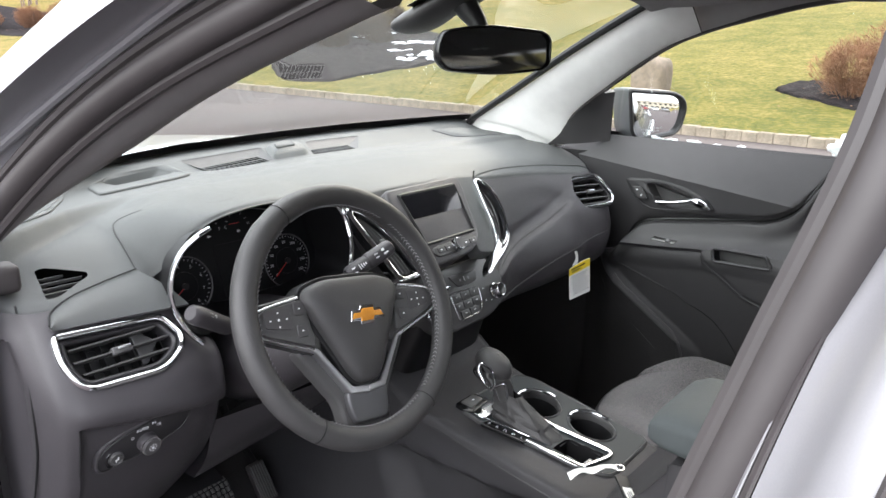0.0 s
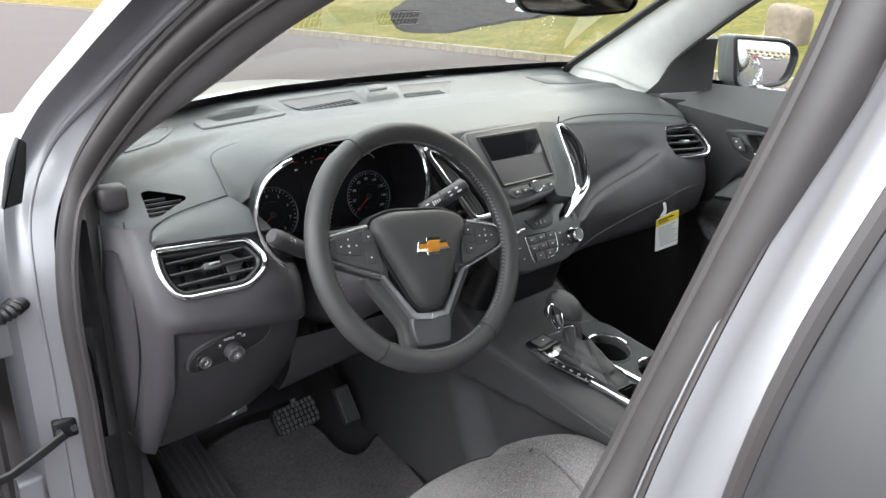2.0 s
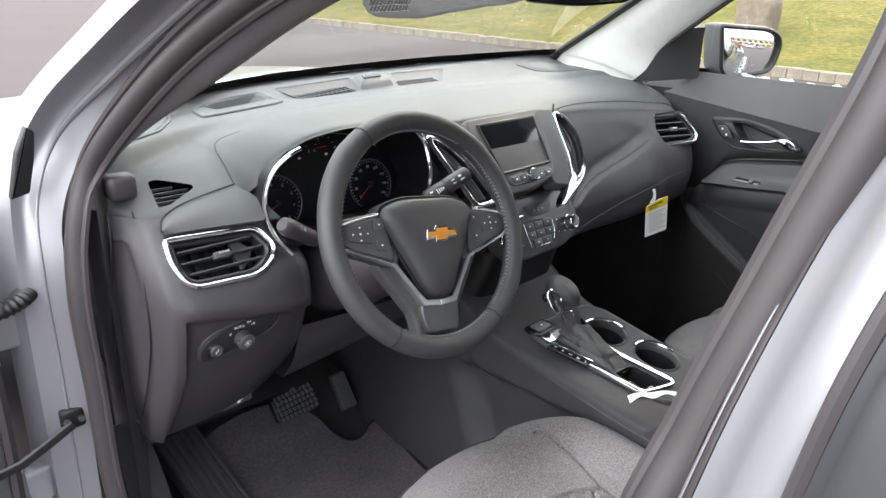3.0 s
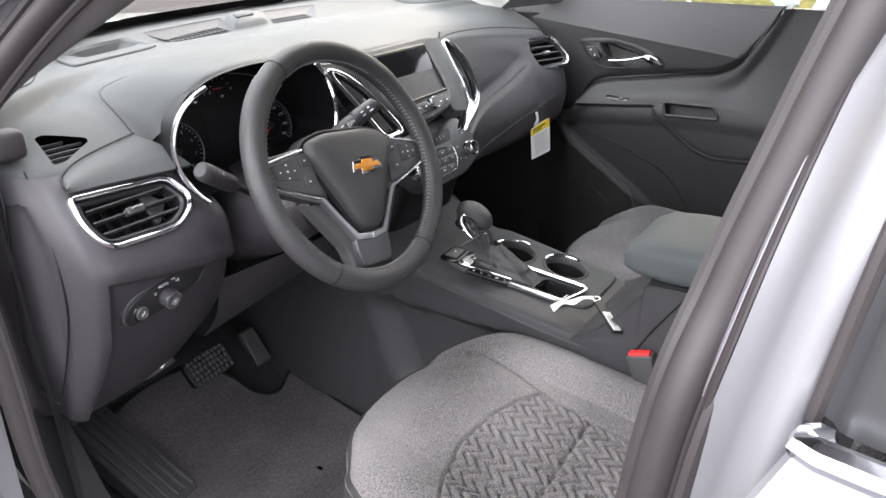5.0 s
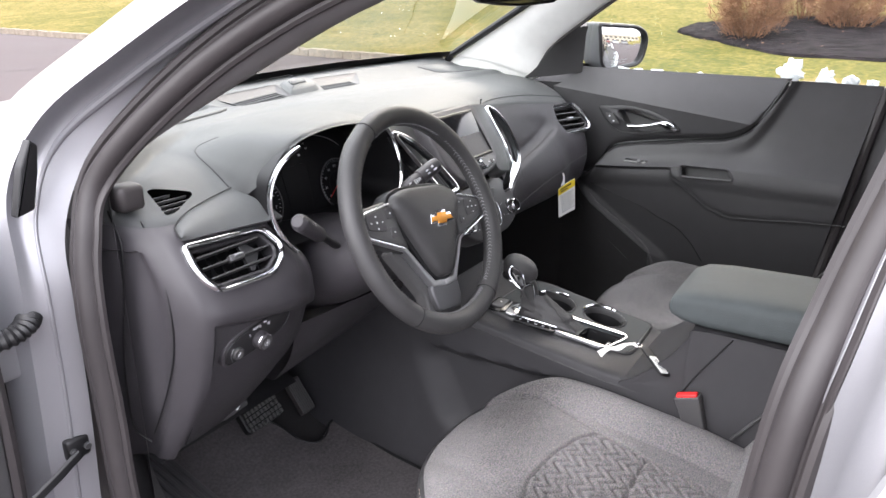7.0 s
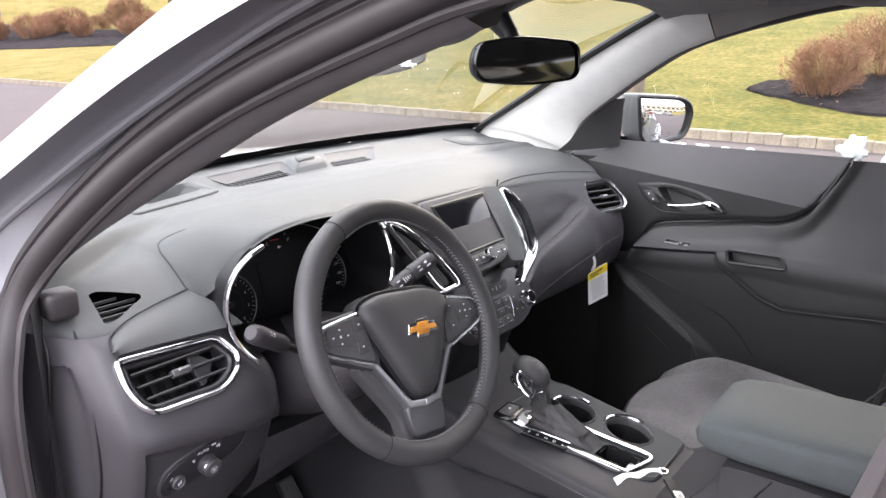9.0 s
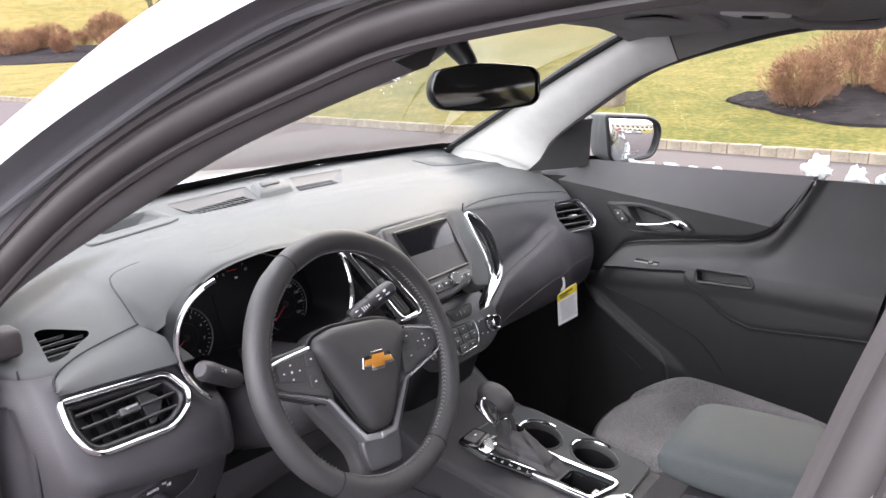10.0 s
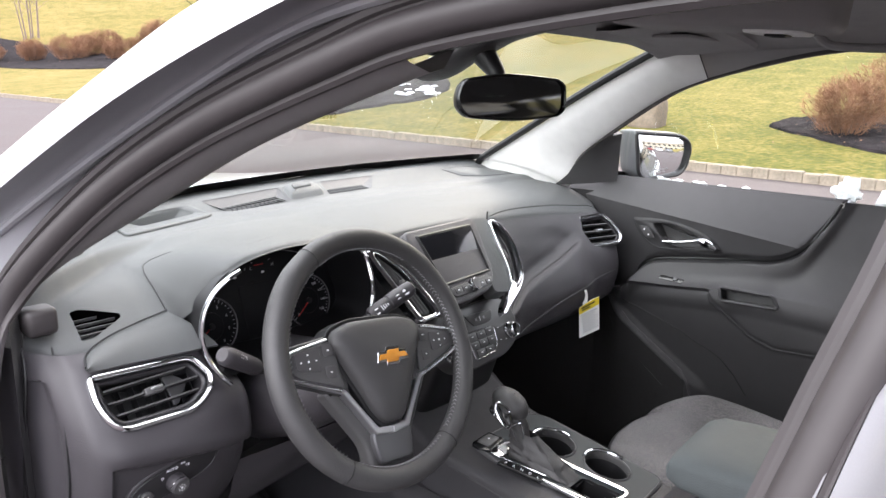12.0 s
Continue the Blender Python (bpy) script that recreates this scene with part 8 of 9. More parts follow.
# ---- passenger door ----
RIDGE = [(p.x, p.y) for p in rounded([(0.95, 0.80, 0), (0.884, 0.822, 0), (0.853, 0.852, 0), (0.832, 0.890, 0), (0.794, 0.917, 0), (0.689, 0.938, 0), (0.565, 0.958, 0), (0.505, 0.966, 0), (0.46, 0.986, 0), (0.430, 1.014, 0), (0.401, 1.063, 0), (0.372, 1.125, 0), (0.30, 1.30, 0)], 6)]


def ridge_z(y):
    """The dark seam sweeping along the door towards the window."""
    for (y0, z0), (y1, z1) in zip(RIDGE, RIDGE[1:]):
        if y1 <= y <= y0:
            return z0 + (z1 - z0) * (y0 - y) / (y0 - y1)
    return 9 if y < 0.4 else 0.80


def pad_bottom(y):
    """Lower seam of the padded armrest, ahead of which the pad ends."""
    pts = [(0.637, 0.887), (0.622, 0.850), (0.569, 0.813), (0.518, 0.776), (0.463, 0.758), (0.389, 0.764), (0.275, 0.778), (0.1, 0.79)]
    for (y0, z0), (y1, z1) in zip(pts, pts[1:]):
        if y1 <= y <= y0:
            return z0 + (z1 - z0) * (y0 - y) / (y0 - y1)
    return 9


def door_x(y, z):
    """The inner face of the passenger door."""
    crease = 1.015 + 0.105 * (y - 0.5)
    fold = 0.858 + 0.030 * ease(0.84, 0.48, y)
    if z > ridge_z(y):
        # upper panel: faces up above the crease, stands upright down to the seam
        d = z - crease
        x = 0.748 + (0.66 * d if d > 0 else -0.12 * d)
        return x + 0.010 * ease(0.014, 0.0, z - ridge_z(y))
    run = ease(0.95, 0.85, y)
    if z > fold:
        deep = 0.09 + 0.15 * ease(0.5, 0.36, y)
        s = min((z - fold) / deep, 1)
        x = 0.720 + 0.054 * (1 - (1 - s) ** 3.2) + 0.02 * ease(1.02, 1.13, z)
    else:
        d = fold - z
        x = 0.720 - 0.006 * math.sin(min(d / 0.06, 1) * math.pi) + 0.050 * ease(0.03, 0.36, d)
    pad = ease(-0.012, 0.006, z - pad_bottom(y))
    x += 0.009 * (1 - pad) * ease(fold, fold - 0.010, z)
    # rolled lip below the groove
    g = ridge_z(y) - z
    x += 0.022 * ease(0.005, 0.0, g) - 0.017 * ease(0.002, 0.012, g) * ease(0.075, 0.022, g)
    # map pocket at the foot, with a sloping rim
    rim = 0.62 + 0.75 * (y - 0.672)
    if y > 0.45:
        x -= 0.028 * ease(0.012, -0.012, z - rim) * ease(0.60, 0.68, y)
    return 0.775 + (x - 0.775) * run


def on_door(y, z, lift=0.0):
    """A frame lying on the door's inner face."""
    return frame_of((door_x(y, z) - lift, y, z), (door_x(y - 0.01, z) - door_x(y + 0.01, z), -0.02, 0), (door_x(y, z + 0.006) - door_x(y, z - 0.006), 0, 0.012))


def door_tube(pts, r, lift=0.001):
    return tube([Vector((door_x(y, z) - lift, y, z)) for y, z in pts], r, 5)


def make_passenger_door():
    d = thing("passenger_door", (0, 0, 0), "dark grey passenger door panel with chrome release handle", "car door")
    # upper panel, from the groove over the crease to the window
    rows = []
    ys = [1.08 - 0.0045 * k for k in range(158)]
    for n in range(30):
        row = []
        for y in ys:
            foot, crease = ridge_z(y), 1.015 + 0.105 * (y - 0.5)
            edge = max(crease, foot + 0.002)
            z = foot + (edge - foot) * max(n - 1, 0) / 14 if n < 16 else edge + (1.126 - edge) * (n - 15) / 14
            row.append((0.79 if n == 0 else door_x(y, z + 0.00001), y, z))
        rows.append(row)
    bm = grid(rows)
    bez = frame_of((0.752, 0.75, 0.985), (0, -1, 0), (0.02, 0.0, 1))
    pull_o = outline_round([(-0.056, 0.031), (-0.007, 0.034), (0.053, 0.019), (0.106, 0.001), (0.117, -0.013), (-0.02, -0.025)], [0.006, 0.015, 0.03, 0.01, 0.006, 0.02])
    cut_clean(bm, bez, inset_outline(pull_o, -0.002), 0.05)
    part("upper_panel", bm, DOORPL, d)
    # lower panel, following the groove along its upper edge
    cols = []
    for k in range(171):
        y, col = 1.08 - 0.0054 * k, []
        peak, fold = min(ridge_z(y), 1.125), 0.858 + 0.030 * ease(0.84, 0.48, y)
        edge = min(fold, peak - 0.004)
        fan = [0, 0.015, 0.03, 0.05, 0.075, 0.1, 0.13, 0.17, 0.21, 0.26, 0.32, 0.4, 0.48, 0.56, 0.64, 0.72, 0.79, 0.85, 0.9, 0.94, 0.97, 1.0]
        zs = [peak + (edge - peak) * f for f in fan]
        zs += [edge - 0.0015 * n for n in range(1, 12)] + [edge - 0.0165 + (0.28 - edge + 0.0165) * n / 80 for n in range(1, 81)]
        for z in zs:
            back = y + 0.145 * (1.12 - z) * (k / 170) ** 6
            col.append((door_x(back, min(z, ridge_z(back))), back, z))
        cols.append(col)
    bm = grid(cols)
    poc = on_door(0.535, 0.873)
    poc_o = outline_round([(-0.064, 0.010), (0.055, 0.013), (0.070, -0.008), (-0.057, -0.015)], 0.004)
    cut_clean(bm, poc, inset_outline(poc_o, -0.002), 0.05)
    part("lower_panel", bm, DOORPL, d)
    # black filler added at the groove's bottom to deepen its shade
    part("panel_seam", tube([Vector((0.772, y, z - 0.002)) for y, z in RIDGE if 0.37 < y < 0.9], 0.004, 8), BLACK, d, "black filler painting the groove's shade")
    # black sheet laid over the panel to paint the shade in the pocket
    pocket = [[(door_x(y, z) - 0.004, y, z) for z in [0.30 + (min(0.605 + 0.75 * (y - 0.672), 0.80) - 0.30) * k / 14 for k in range(15)]] for y in [0.672 + 0.03 * j for j in range(13)]]
    part("pocket_shade", grid(pocket), CARPET, d, "black sheet painting the shade in the map pocket")
    part("armrest_seam", door_tube([(y, pad_bottom(y) - 0.003) for y in [0.630 - 0.01 * k for k in range(46)]], 0.0018, 0.0), BLACK, d)
    part("pocket_rim", door_tube(rounded([(0.86, 0.762, 0), (0.832, 0.738, 0), (0.729, 0.662, 0), (0.680, 0.624, 0), (0.660, 0.59, 0), (0.657, 0.54, 0)], 5) and [(0.86, 0.762), (0.832, 0.738), (0.78, 0.70), (0.729, 0.662), (0.690, 0.632), (0.668, 0.605), (0.659, 0.57), (0.657, 0.53)], 0.003), PLASTIC, d)
    part("pocket_rim", door_tube([(0.90, 0.732), (0.881, 0.714), (0.808, 0.641), (0.721, 0.566), (0.672, 0.53)], 0.003), PLASTIC, d)
    part("lower_seam", door_tube([(0.86, 0.797), (0.829, 0.786), (0.76, 0.764), (0.698, 0.743), (0.659, 0.721), (0.62, 0.706), (0.59, 0.688), (0.555, 0.65), (0.523, 0.601)], 0.0014), BLACK, d)
    # release handle in its bezel
    bezel_o = outline_round([(-0.114, 0.035), (-0.024, 0.047), (0.052, 0.034), (0.105, 0.011), (0.128, -0.012), (0.058, -0.026), (-0.048, -0.034), (-0.09, -0.005)], [0.006, 0.03, 0.03, 0.02, 0.006, 0.03, 0.03, 0.02])
    bz = part("handle_bezel", ring(bezel_o, pull_o, -0.02, 0.0035, bez, 0.001), DOORPL, d)
    part("bezel_gap", tube([bez @ Vector((*p, 0.0015)) for p in inset_outline(bezel_o, -0.0005)], 0.0014, 6, closed=True), BLACK, bz)
    bm = grid([[bez @ Vector((*p, 0.004)) for p in pull_o], [bez @ Vector((*p, -0.03)) for p in inset_outline(pull_o, 0.005)]], close_v=True)
    bm.verts.ensure_lookup_table()
    bm.faces.new([bm.verts[len(pull_o) + k] for k in range(len(pull_o))])
    part("handle_recess", bm, SMOOTHPL, bz)
    hp = [(-0.020, -0.012, 0.012), (0.015, -0.008, 0.013), (0.050, -0.001, 0.013), (0.072, 0.005, 0.012), (0.095, 0.000, 0.008), (0.116, -0.012, 0.004)]
    part("release_handle", tube([bez @ Vector(p) for p in rounded(hp, 5)], [0.0044 + 0.0115 * ease(13, 19, k) - 0.007 * ease(22, 25, k) for k in range(26)], 12, flat=0.8), CHROME, d, "polished chrome release handle")
    sw = part("lock_switch", slab(outline_round([(-0.092, 0.018), (-0.068, 0.020), (-0.047, -0.009), (-0.072, -0.010)], 0.004), 0.003, 0.008, bez, 0.001), SMOOTHPL, d)
    strip_icon("mark", [(-0.077, 0.011, 0.004, 0.004), (-0.064, -0.002, 0.004, 0.004)], bez, WHITEINK, sw, 0.0083)
    # window switch on the armrest
    w = on_door(0.735, 0.877)
    ws = part("window_switch", slab(outline_round([(-0.036, -0.006), (0.030, -0.006), (0.036, 0.006), (-0.030, 0.006)], 0.003), -0.006, 0.0015, w, 0.0006), GLOSSBLACK, d)
    part("switch_key", box((0.012, 0, 0.003), (0.012, 0.008, 0.005), m=w, bevel=0.0015), SATIN_DARK, ws)
    # pull pocket
    pk = part("pull_pocket", ring(inset_outline(poc_o, -0.008), poc_o, -0.012, 0.0045, poc, 0.002), DOORPL, d)
    bm = grid([[poc @ Vector((*p, 0.001)) for p in poc_o], [poc @ Vector((*p, -0.035)) for p in poc_o]], close_v=True)
    bm.verts.ensure_lookup_table()
    bm.faces.new([bm.verts[len(poc_o) + k] for k in range(len(poc_o))])
    part("pocket_well", bm, BLACK, pk)
    # window with its sill and frame
    def gp(y, z):
        return Vector((0.885 - 0.48 * (z - 1.10) - 0.03 * ((y - 0.4) / 0.6) ** 2, y, z))
    top = lambda y: 1.475 - 0.30 * max(y - 0.30, 0) ** 1.35 * 1.0
    cols = [1.02 - 0.04 * k for k in range(25)]
    bm = grid([[gp(y, 1.08 + (max(top(y), 1.12) - 1.08) * t) for y in cols] for t in (0, 0.25, 0.5, 0.75, 1)])
    pane = part("window_pane", bm, SIDEGLASS, d, "clear side window")
    pane.visible_shadow = False
    sill = [[Vector((door_x(y, 1.12), y, 1.121)), Vector((0.83, y, 1.118 - 0.004)), Vector((0.868, y, 1.106))] for y in cols]
    part("window_sill", grid(sill), PLASTIC, d)
    part("window_seal", tube([gp(y, 1.106) + Vector((-0.006, 0, 0)) for y in cols], 0.005, 6), RUBBER, d)
    # triangular corner trim behind the mirror
    sail = [[Vector(p).lerp(Vector(q), t) + Vector((-0.012 * math.sin(math.pi * t), 0, 0)) for t in (0, 0.2, 0.4, 0.6, 0.8, 1)] for p, q in (((0.715, 1.09, 1.095), (0.79, 0.945, 1.112)), ((0.709, 1.05, 1.13), (0.785, 0.942, 1.145)), ((0.697, 1.015, 1.175), (0.772, 0.937, 1.185)), ((0.685, 0.978, 1.215), (0.755, 0.93, 1.222)), ((0.677, 0.934, 1.25), (0.735, 0.918, 1.25)))]
    part("corner_trim", thicken(grid(sail), 0.012), PLASTIC, d, "dark triangular corner trim")
    part("frame_seal", tube(rounded([(0.72, 1.06, 1.10), (0.695, 1.0, 1.185), (0.655, 0.875, 1.272), (0.617, 0.735, 1.357), (0.60, 0.64, 1.395), (0.592, 0.53, 1.425), (0.585, 0.40, 1.452), (0.578, 0.2, 1.470), (0.575, -0.1, 1.47)], 5), 0.008, 6), RUBBER, d, "black door frame seal")
    part("panel_edge", tube(rounded([(0.79, 0.150, 1.12), (0.78, 0.172, 0.98), (0.765, 0.200, 0.78), (0.765, 0.225, 0.60), (0.77, 0.25, 0.40)], 5), 0.012, 8), RUBBER, d)
    for k, (y, r, h) in enumerate([(0.385, 0.03, 0.032), (0.30, 0.026, 0.022), (0.24, 0.02, 0.015), (0.19, 0.014, 0.012), (0.90, 0.03, 0.010), (0.85, 0.026, 0.007), (0.80, 0.02, 0.006), (0.74, 0.024, 0.006), (0.68, 0.012, 0.004), (0.62, 0.014, 0.005)]):
        p = gp(y, 1.112 + h * 0.6)
        bm = blob(0.005, r * 0.8, h, 60 + k, 0.45, at=p + Vector((0.008, 0, 0)))
        tagged(part("snow_patch", bm, SNOW, angle=180), "wet snow clinging to the side window", "snow", "snow patches")
    return d


make_passenger_door()


def make_side_mirror():
    m = thing("side_mirror", (0, 0, 0), "passenger side mirror in shaded grey with black housing edge", "side mirror")
    fr = frame_of((0.875, 0.858, 1.18), (0.84, -0.54, 0), (0, 0, 1))
    o = outline_round([(-0.088, 0.070), (0.057, 0.062), (0.089, 0.045), (0.099, 0.018), (0.088, -0.033), (0.070, -0.055), (-0.044, -0.072), (-0.071, -0.050)], [0.012, 0.02, 0.015, 0.02, 0.03, 0.02, 0.02, 0.02], 5)
    steps = ((1.0, 0.0), (1.03, -0.012), (1.03, -0.045), (0.97, -0.080), (0.75, -0.112), (0.3, -0.128))
    part("shell", grid([[fr @ Vector((p[0] * s - 0.004 * (s < 1), p[1] * s, z)) for p in o] for s, z in steps], close_v=True), MIRRORSHELL, m, "mirror shell in a shaded grey")
    low = [p for p in o if p[0] < -0.03 and p[1] < 0.066]
    low.sort(key=lambda p: -p[1] + 2 * max(p[0] + 0.05, 0))
    part("lower_cover", grid([[fr @ Vector((p[0] * s * 1.01, p[1] * s * 1.01, z * (1 - 0.6 * max(p[1] / 0.066, 0)))) for p in low] for s, z in ((1.0, 0.002), (1.035, -0.012), (1.035, -0.045), (0.985, -0.080))]), MIRRORSHELL, m, "grey plastic inner cover")
    g = inset_outline(o, 0.010)
    part("housing_rim", ring(inset_outline(o, -0.001), g, -0.02, 0.006, fr, 0.004), BLACK, m)
    part("mirror_glass", slab(g, -0.010, -0.002, fr, 0.0003), MIRROR, m, "reflecting mirror glass")
    part("foot", grid(surface([[(0.80, 0.95, 1.135), (0.88, 0.945, 1.125), (0.95, 0.94, 1.115)], [(0.80, 1.00, 1.10), (0.88, 0.99, 1.09), (0.95, 0.975, 1.09)], [(0.80, 0.96, 1.075), (0.88, 0.955, 1.075), (0.95, 0.945, 1.085)], [(0.80, 0.91, 1.095), (0.88, 0.91, 1.09), (0.95, 0.915, 1.095)]], 4, 4)), BLACK, m)
    bm = blob(0.05, 0.03, 0.008, 9, 0.4, at=(0.90, 0.90, 1.128))
    part("snow_cap", bm, SNOW, m, "thin snow below the mirror")
    strip_icon("warning_print", [(-0.030 + 0.011 * k, -0.040 + 0.001 * k, 0.008, 0.003) for k in range(6)] + [(-0.028 + 0.011 * k, -0.047 + 0.001 * k, 0.007, 0.0025) for k in range(5)], fr, GREYINK, m, -0.0016)


make_side_mirror()


def make_inner_mirror():
    m = thing("rearview_mirror", (0, 0, 0), "black framed rear-view mirror below a camera housing", "rear-view mirror")
    fr = frame_of((0.0, 0.758, 1.347), (0.97, -0.242, 0), (0.02, 0.12, 1))
    o = outline_round([(-0.124, 0.0), (-0.112, 0.029), (-0.02, 0.042), (0.108, 0.034), (0.125, 0.022), (0.121, -0.022), (0.104, -0.034), (0.0, -0.042), (-0.104, -0.034), (-0.122, -0.018)], [0.02, 0.018, 0.12, 0.014, 0.012, 0.012, 0.014, 0.12, 0.018, 0.016], 5)
    rows = [[fr @ Vector((p[0] * s, p[1] * s, z)) for p in o] for s, z in ((1.0, 0.0), (1.0, -0.008), (0.94, -0.022), (0.7, -0.032), (0.2, -0.036))]
    part("shell", grid(rows, close_v=True), BLACK, m)
    g = inset_outline(o, 0.004)
    part("rim", ring(o, g, -0.006, 0.004, fr, 0.002), GLOSSBLACK, m)
    part("mirror_glass", slab(g, -0.004, 0.0005, fr, 0.0003), DARKMIRROR, m, "dimmed dark mirror glass")
    part("stem", tube([(0.0, 0.785, 1.36), (0.0, 0.80, 1.39), (-0.005, 0.83, 1.425)], [0.014, 0.016, 0.024], 12), BLACK, m)
    secs = [[(cx + w * math.cos(a), y, z + h * math.sin(a)) for a in [2 * math.pi * k / 18 for k in range(18)]] for cx, y, z, w, h in ((-0.03, 0.945, 1.383, 0.030, 0.006), (-0.03, 0.93, 1.385, 0.046, 0.016), (-0.027, 0.89, 1.400, 0.048, 0.022), (-0.02, 0.84, 1.424, 0.042, 0.018), (0.0, 0.78, 1.450, 0.034, 0.012), (0.02, 0.71, 1.466, 0.034, 0.007))]
    part("camera_housing", grid(surface(secs, 4, 2), close_v=False), PLASTIC, m, "dark camera housing on the glass")
    return m


make_inner_mirror()


def make_overhead():
    c = thing("overhead_console", (0, 0, 0), "grey overhead console with a spectacles compartment", "overhead console")
    fr2 = frame_of((0.05, 0.41, 1.488), (1, 0, 0), (0, 1, 0.05)) @ Matrix.Rotation(math.pi, 4, "X")
    o2 = outline_round([(-0.085, -0.17), (0.085, -0.17), (0.085, 0.10), (0.05, 0.14), (-0.05, 0.14), (-0.085, 0.10)], 0.03)
    part("body", slab(o2, -0.02, 0.032, fr2, 0.014), HEADLINER, c)
    lid = outline_round([(-0.045, 0.02), (0.045, 0.02), (0.045, 0.10), (-0.045, 0.10)], 0.02)
    part("lid", slab(lid, 0.030, 0.036, fr2, 0.003), TRIMCLOTH, c)
    latch = outline_round([(-0.016, 0.045), (0.016, 0.045), (0.016, 0.075), (-0.016, 0.075)], 0.004)
    part("latch", ring(latch, inset_outline(latch, 0.004), 0.034, 0.039, fr2, 0.001), BLACK, c)
    for nm, x0, x1 in (("sun_visor", -0.52, -0.07), ("sun_visor", 0.15, 0.53)):
        v = thing(nm, (0, 0, 0), "grey fabric sun visor folded up against the roof", "sun visor", "sun visors")
        rows = [[(x0 + (x1 - x0) * t, y, z - 0.03 * (abs((x0 + (x1 - x0) * t)) / 0.55) ** 3 + dz) for t in (0, 0.03, 0.25, 0.5, 0.75, 0.97, 1)] for y, z, dz in ((0.690, 1.474, 0), (0.692, 1.466, 0), (0.65, 1.467, 0), (0.58, 1.474, 0), (0.53, 1.479, 0), (0.525, 1.488, 0), (0.58, 1.485, 0), (0.69, 1.481, 0))]
        part("panel", grid(rows), HEADLINER, v)
        xm = (x0 + x1) / 2
        part("vanity_cover", box((xm, 0.60, 1.470 - 0.03 * (abs(xm) / 0.55) ** 3), (0.16, 0.07, 0.006), bevel=0.002), HEADLINER, v)
    h = thing("grab_handle", (0, 0, 0), "grey moulded grab handle under the roof rail", "grab handle")
    part("grip", tube(rounded([(0.50, 0.42, 1.487), (0.505, 0.40, 1.466), (0.507, 0.37, 1.455), (0.508, 0.27, 1.452), (0.507, 0.24, 1.462), (0.50, 0.22, 1.487)], 5), 0.010, 10, flat=0.8), HEADLINER, h)
    hd = thing("roof_header_trim", (0, 0, 0), "dark header trim above the windshield", "header trim")
    rows = [[(x, y - 0.06 * (abs(x) / 0.56) ** 2.2, z - 0.02 * abs(x / 0.56) ** 3) for x in (-0.57, -0.4, -0.2, 0, 0.2, 0.4, 0.57)] for y, z in ((0.775, 1.475), (0.765, 1.462), (0.73, 1.460), (0.66, 1.485))]
    part("trim", grid(surface(rows, 4, 4)), HEADLINER, hd)


make_overhead()


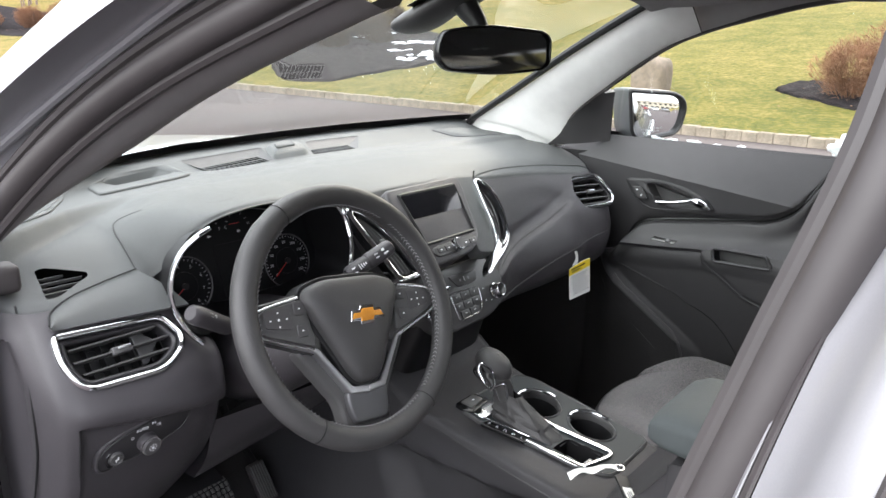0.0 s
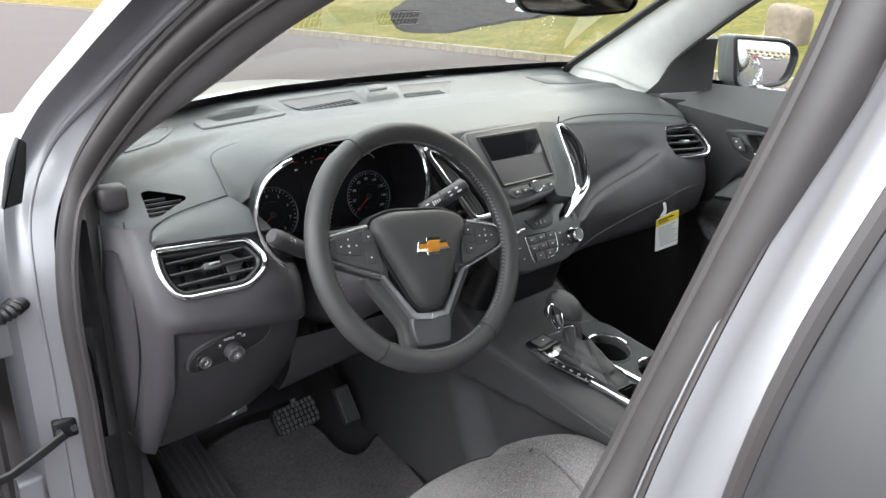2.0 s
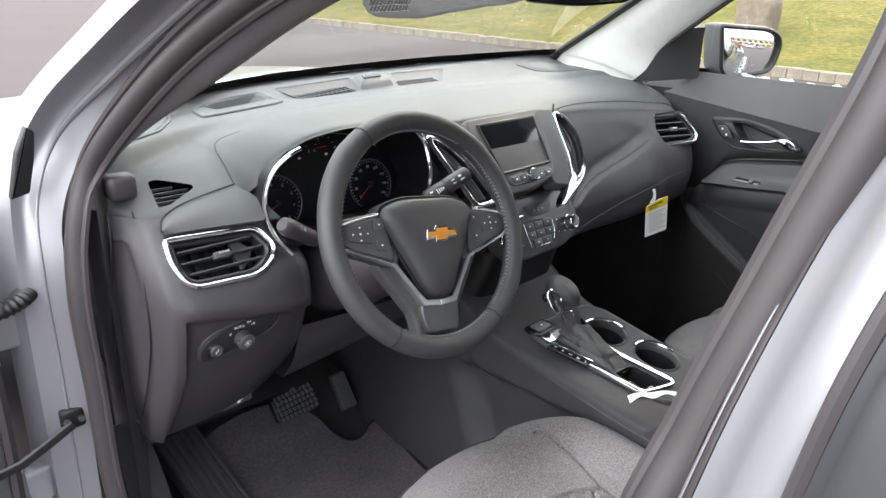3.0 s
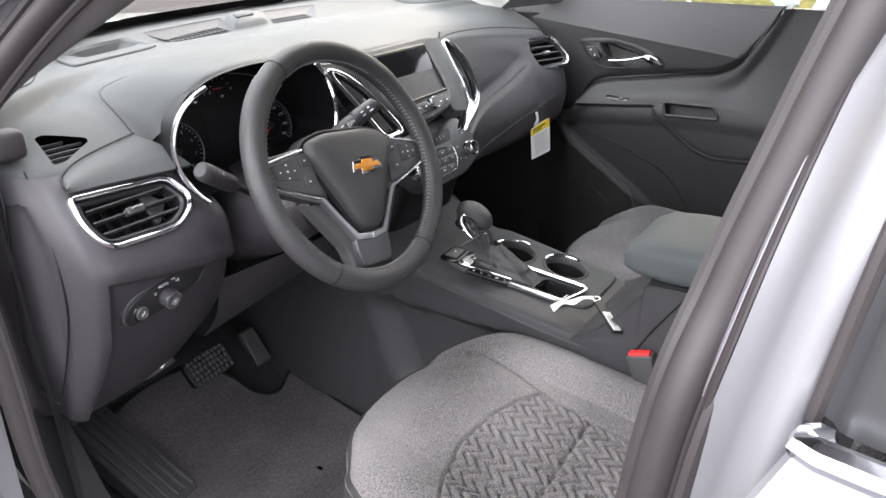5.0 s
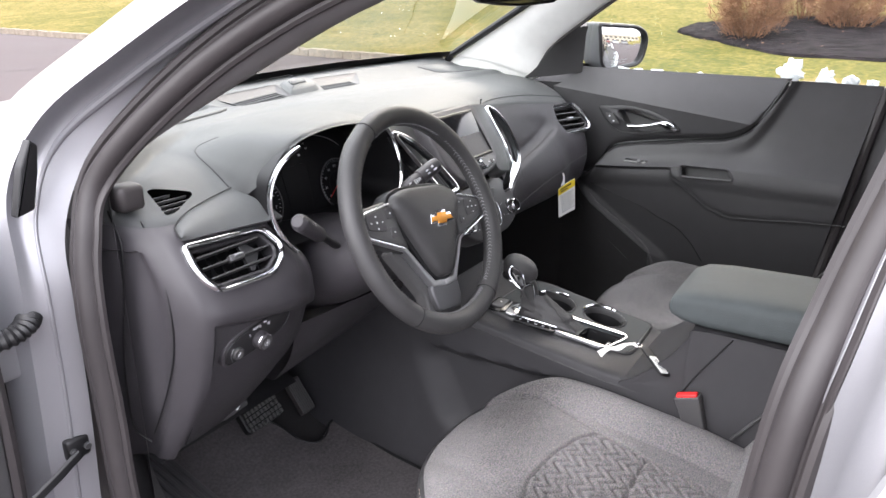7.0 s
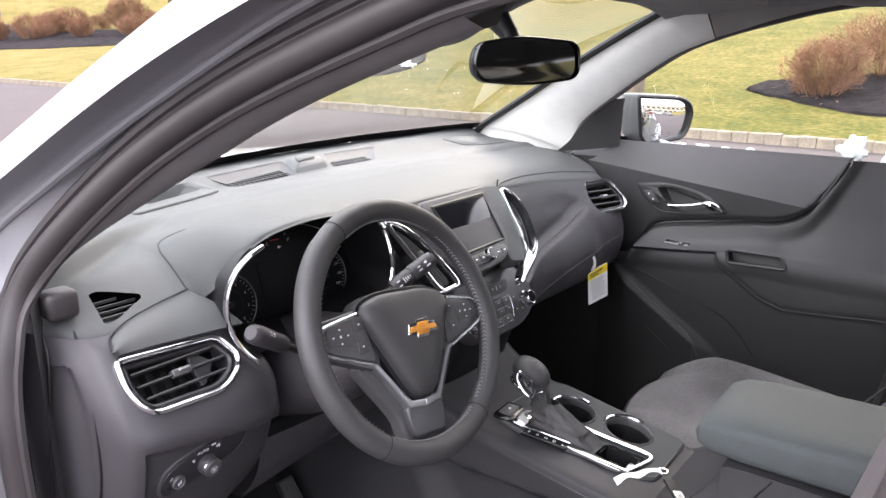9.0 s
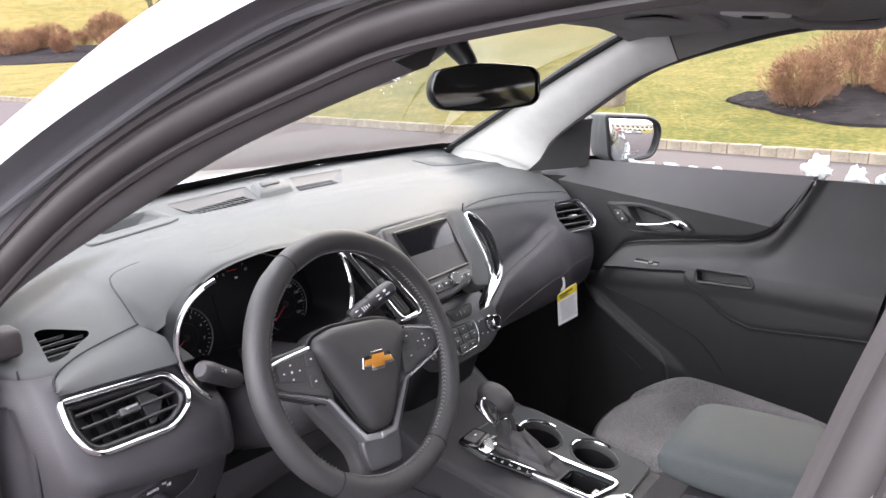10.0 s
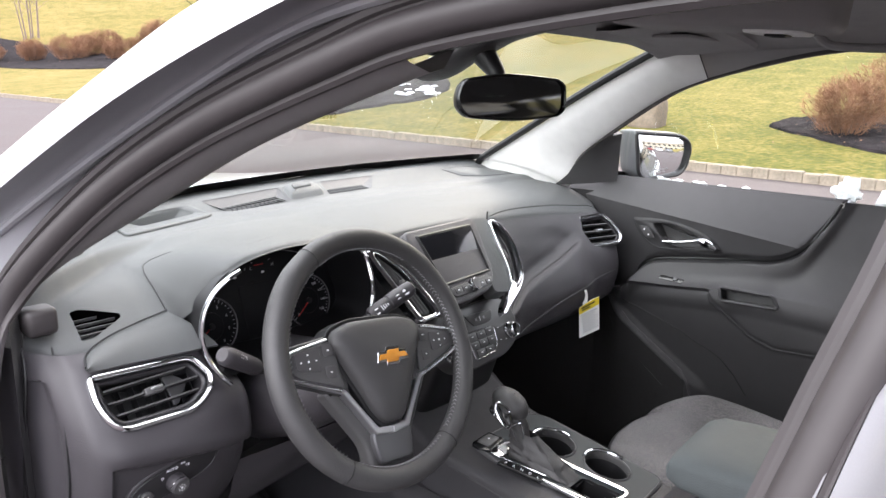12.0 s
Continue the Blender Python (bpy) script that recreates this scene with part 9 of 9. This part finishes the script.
# ---- footwell ----
def make_footwell():
    # floor mat with a raised edge and a lobed front
    mat = thing("floor_mat", (0, 0, 0), "black carpet floor mat with a bound edge", "floor mat")
    o = rounded([(x, y, 0) for x, y in ((-0.575, 0.55), (-0.58, 0.8), (-0.585, 0.98), (-0.585, 1.12), (-0.57, 1.20), (-0.53, 1.24), (-0.46, 1.255), (-0.40, 1.255), (-0.33, 1.24), (-0.288, 1.185), (-0.280, 1.135), (-0.268, 1.102), (-0.247, 1.09), (-0.218, 1.096), (-0.187, 1.114), (-0.164, 1.108), (-0.156, 1.07), (-0.172, 1.01), (-0.190, 0.90), (-0.20, 0.7), (-0.20, 0.55))], 4, True)
    def mz(y):
        return 0.349 + max(y - 1.0, 0) ** 2 * 1.2
    pts = [Vector((p.x, p.y, 0)) for p in o]
    c = Vector((-0.36, 0.85, 0))
    rows = [[Vector((c.x + (p.x - c.x) * f, c.y + (p.y - c.y) * f, mz(c.y + (p.y - c.y) * f) + (0.0 if f < 1 else -0.006))) for p in pts] for f in (0.02, 0.25, 0.5, 0.75, 0.96, 0.995, 1.0)]
    part("carpet", grid(rows, close_v=True), MATCARPET, mat)
    part("bound_edge", tube([Vector((p.x, p.y, mz(p.y) + 0.001)) for p in pts], 0.003, 6, closed=True), BLACK, mat, "grey bound edge")
    # foot rest
    fr = thing("foot_rest", (0, 0, 0), "ribbed black rubber foot rest", "foot rest")
    m = frame_of((-0.585, 1.13, 0.408), (1, 0.15, 0), (-0.06, 0.91, 0.42))
    o = outline_round([(-0.048, -0.145), (0.042, -0.145), (0.052, 0.18), (-0.040, 0.18)], 0.012)
    part("plate", slab(o, -0.03, 0.006, m, 0.006), PLASTIC, fr)
    for k in range(5):
        x = -0.032 + 0.017 * k
        part("rib", box((x + 0.002, 0.015, 0.006), (0.0085, 0.30, 0.014), m=m @ Matrix.Rotation(radians(-1.5), 4, "Z"), bevel=0.003), PLASTIC, fr)
    # brake pedal
    bp = thing("brake_pedal", (0, 0, 0), "black ribbed rubber brake pedal", "pedal")
    m = frame_of((-0.366, 1.145, 0.479), (1, 0.02, 0.05), (0, 0.62, 0.78))
    o = outline_round([(-0.052, -0.028), (0.048, -0.030), (0.052, 0.026), (-0.050, 0.030)], 0.014)
    pad = part("pad", slab(o, -0.012, 0.004, m, 0.004), BLACK, bp)
    for i in range(9):
        for j in range(5):
            part("nub", box((-0.042 + 0.0105 * i + 0.0018 * (j % 2), -0.0225 + 0.0115 * j, 0.0065), (0.0062, 0.0092, 0.006), m=m, bevel=0.0015), PEDALRUBBER, pad)
    part("arm", tube([(-0.36, 1.16, 0.49), (-0.355, 1.20, 0.60), (-0.35, 1.15, 0.80)], 0.009, 6), BLACK, bp)
    ap = thing("accelerator_pedal", (0, 0, 0), "black ribbed accelerator pedal", "pedal")
    m = frame_of((-0.225, 1.165, 0.442), (1, 0.0, 0.0), (0.08, 0.62, 0.78))
    o = outline_round([(-0.020, -0.042), (0.020, -0.042), (0.019, 0.045), (-0.019, 0.045)], 0.006)
    pad = part("pad", slab(o, -0.012, 0.003, m, 0.003), RUBBER, ap)
    for k in range(6):
        part("rib", box((-0.0145 + 0.0058 * k, 0.0, 0.004), (0.0026, 0.078, 0.003), m=m), PEDALRUBBER, pad, smooth=False)
    part("arm", tube([(-0.22, 1.185, 0.46), (-0.215, 1.30, 0.52), (-0.215, 1.36, 0.68)], 0.009, 6), BLACK, ap)
    # bonnet release under the dash
    br = thing("bonnet_release", (0, 0, 0), "black bonnet release lever with a white mark", "release lever")
    m = frame_of((-0.585, 0.962, 0.668), (1, 0.1, 0), (0, 0.3, 1))
    part("lever", box((0, 0, 0), (0.06, 0.018, 0.018), m=m, bevel=0.005), PLASTIC, br)
    strip_icon("mark", [(0.004, 0.001, 0.010, 0.0035), (0.002, -0.002, 0.006, 0.003), (0.008, 0.0035, 0.004, 0.002)], m, WHITEINK, br, 0.0095)
    # lower column cover and the dark sheet above it
    tn = thing("knee_bolster", (0, 0, 0), "dark lower steering column cover", "knee bolster")
    rows = surface([[(x, y0, 0.81), (x, y0 + 0.02, z0 + 0.06), (x, y0 + 0.055, z0 + 0.012), (x, y0 + 0.075, z0), (x, 1.06, z0 - 0.004)] for x, y0, z0 in ((-0.50, 0.885, 0.684), (-0.40, 0.875, 0.702), (-0.28, 0.865, 0.722), (-0.15, 0.865, 0.742))], 5, 5)
    part("cover", grid(rows), FASCIAPL, tn)
    # black sheet standing in for the shade behind the column
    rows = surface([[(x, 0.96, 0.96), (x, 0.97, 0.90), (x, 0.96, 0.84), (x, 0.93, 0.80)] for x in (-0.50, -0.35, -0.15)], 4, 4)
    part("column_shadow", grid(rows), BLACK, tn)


PEDALRUBBER = material("worn_pedal_rubber", (0.09, 0.09, 0.09), 0.6, vary=0.2)
make_footwell()


def make_tag():
    """The paper hang tag under the glove box."""
    t = thing("hang_tag", (0, 0, 0), "white paper hang tag with a yellow printed header", "hang tag")
    m = frame_of((0.488, 0.836, 0.812), (0.95, -0.30, 0.10), (-0.05, 0.04, 1))
    part("card", slab(outline_round([(-0.034, -0.052), (0.033, -0.046), (0.034, 0.042), (0.012, 0.040), (-0.014, 0.034), (-0.033, 0.028)], 0.002), 0.0, 0.0008, m, 0.0001), WHITE, t, smooth=False)
    part("header", slab([(-0.033, 0.010), (0.0335, 0.022), (0.034, 0.041), (0.012, 0.039), (-0.014, 0.033), (-0.033, 0.027)], 0.0008, 0.0012, m, 0.0001), YELLOW, t, "yellow header with dark print", smooth=False)
    strip_icon("print", [(0.0, 0.0285, 0.045, 0.0035), (-0.008, 0.0225, 0.028, 0.003)], m @ Matrix.Rotation(radians(9), 4, "Z"), BLACK, t, 0.0015)
    strip_icon("print", [(0.0 - 0.002 * (k % 3), 0.009 - 0.0052 * k, 0.052 - 0.006 * (k % 3), 0.0014) for k in range(10)], m @ Matrix.Rotation(radians(7), 4, "Z"), GREYINK, t, 0.0012)
    strap = rounded([(0.480, 0.847, 0.842), (0.486, 0.846, 0.858), (0.482, 0.848, 0.875), (0.470, 0.853, 0.893)], 6)
    w = [0.013, 0.0125, 0.012, 0.011, 0.009, 0.008, 0.007, 0.0065, 0.006, 0.006, 0.006, 0.006, 0.006, 0.006, 0.006, 0.006, 0.007, 0.008, 0.009]
    part("hanger", grid([[p + Vector((s * w[i], 0, 0)) for i, p in enumerate(strap)] for s in (-1, 0, 1)]), WHITE, t)


make_tag()


make_kerb()
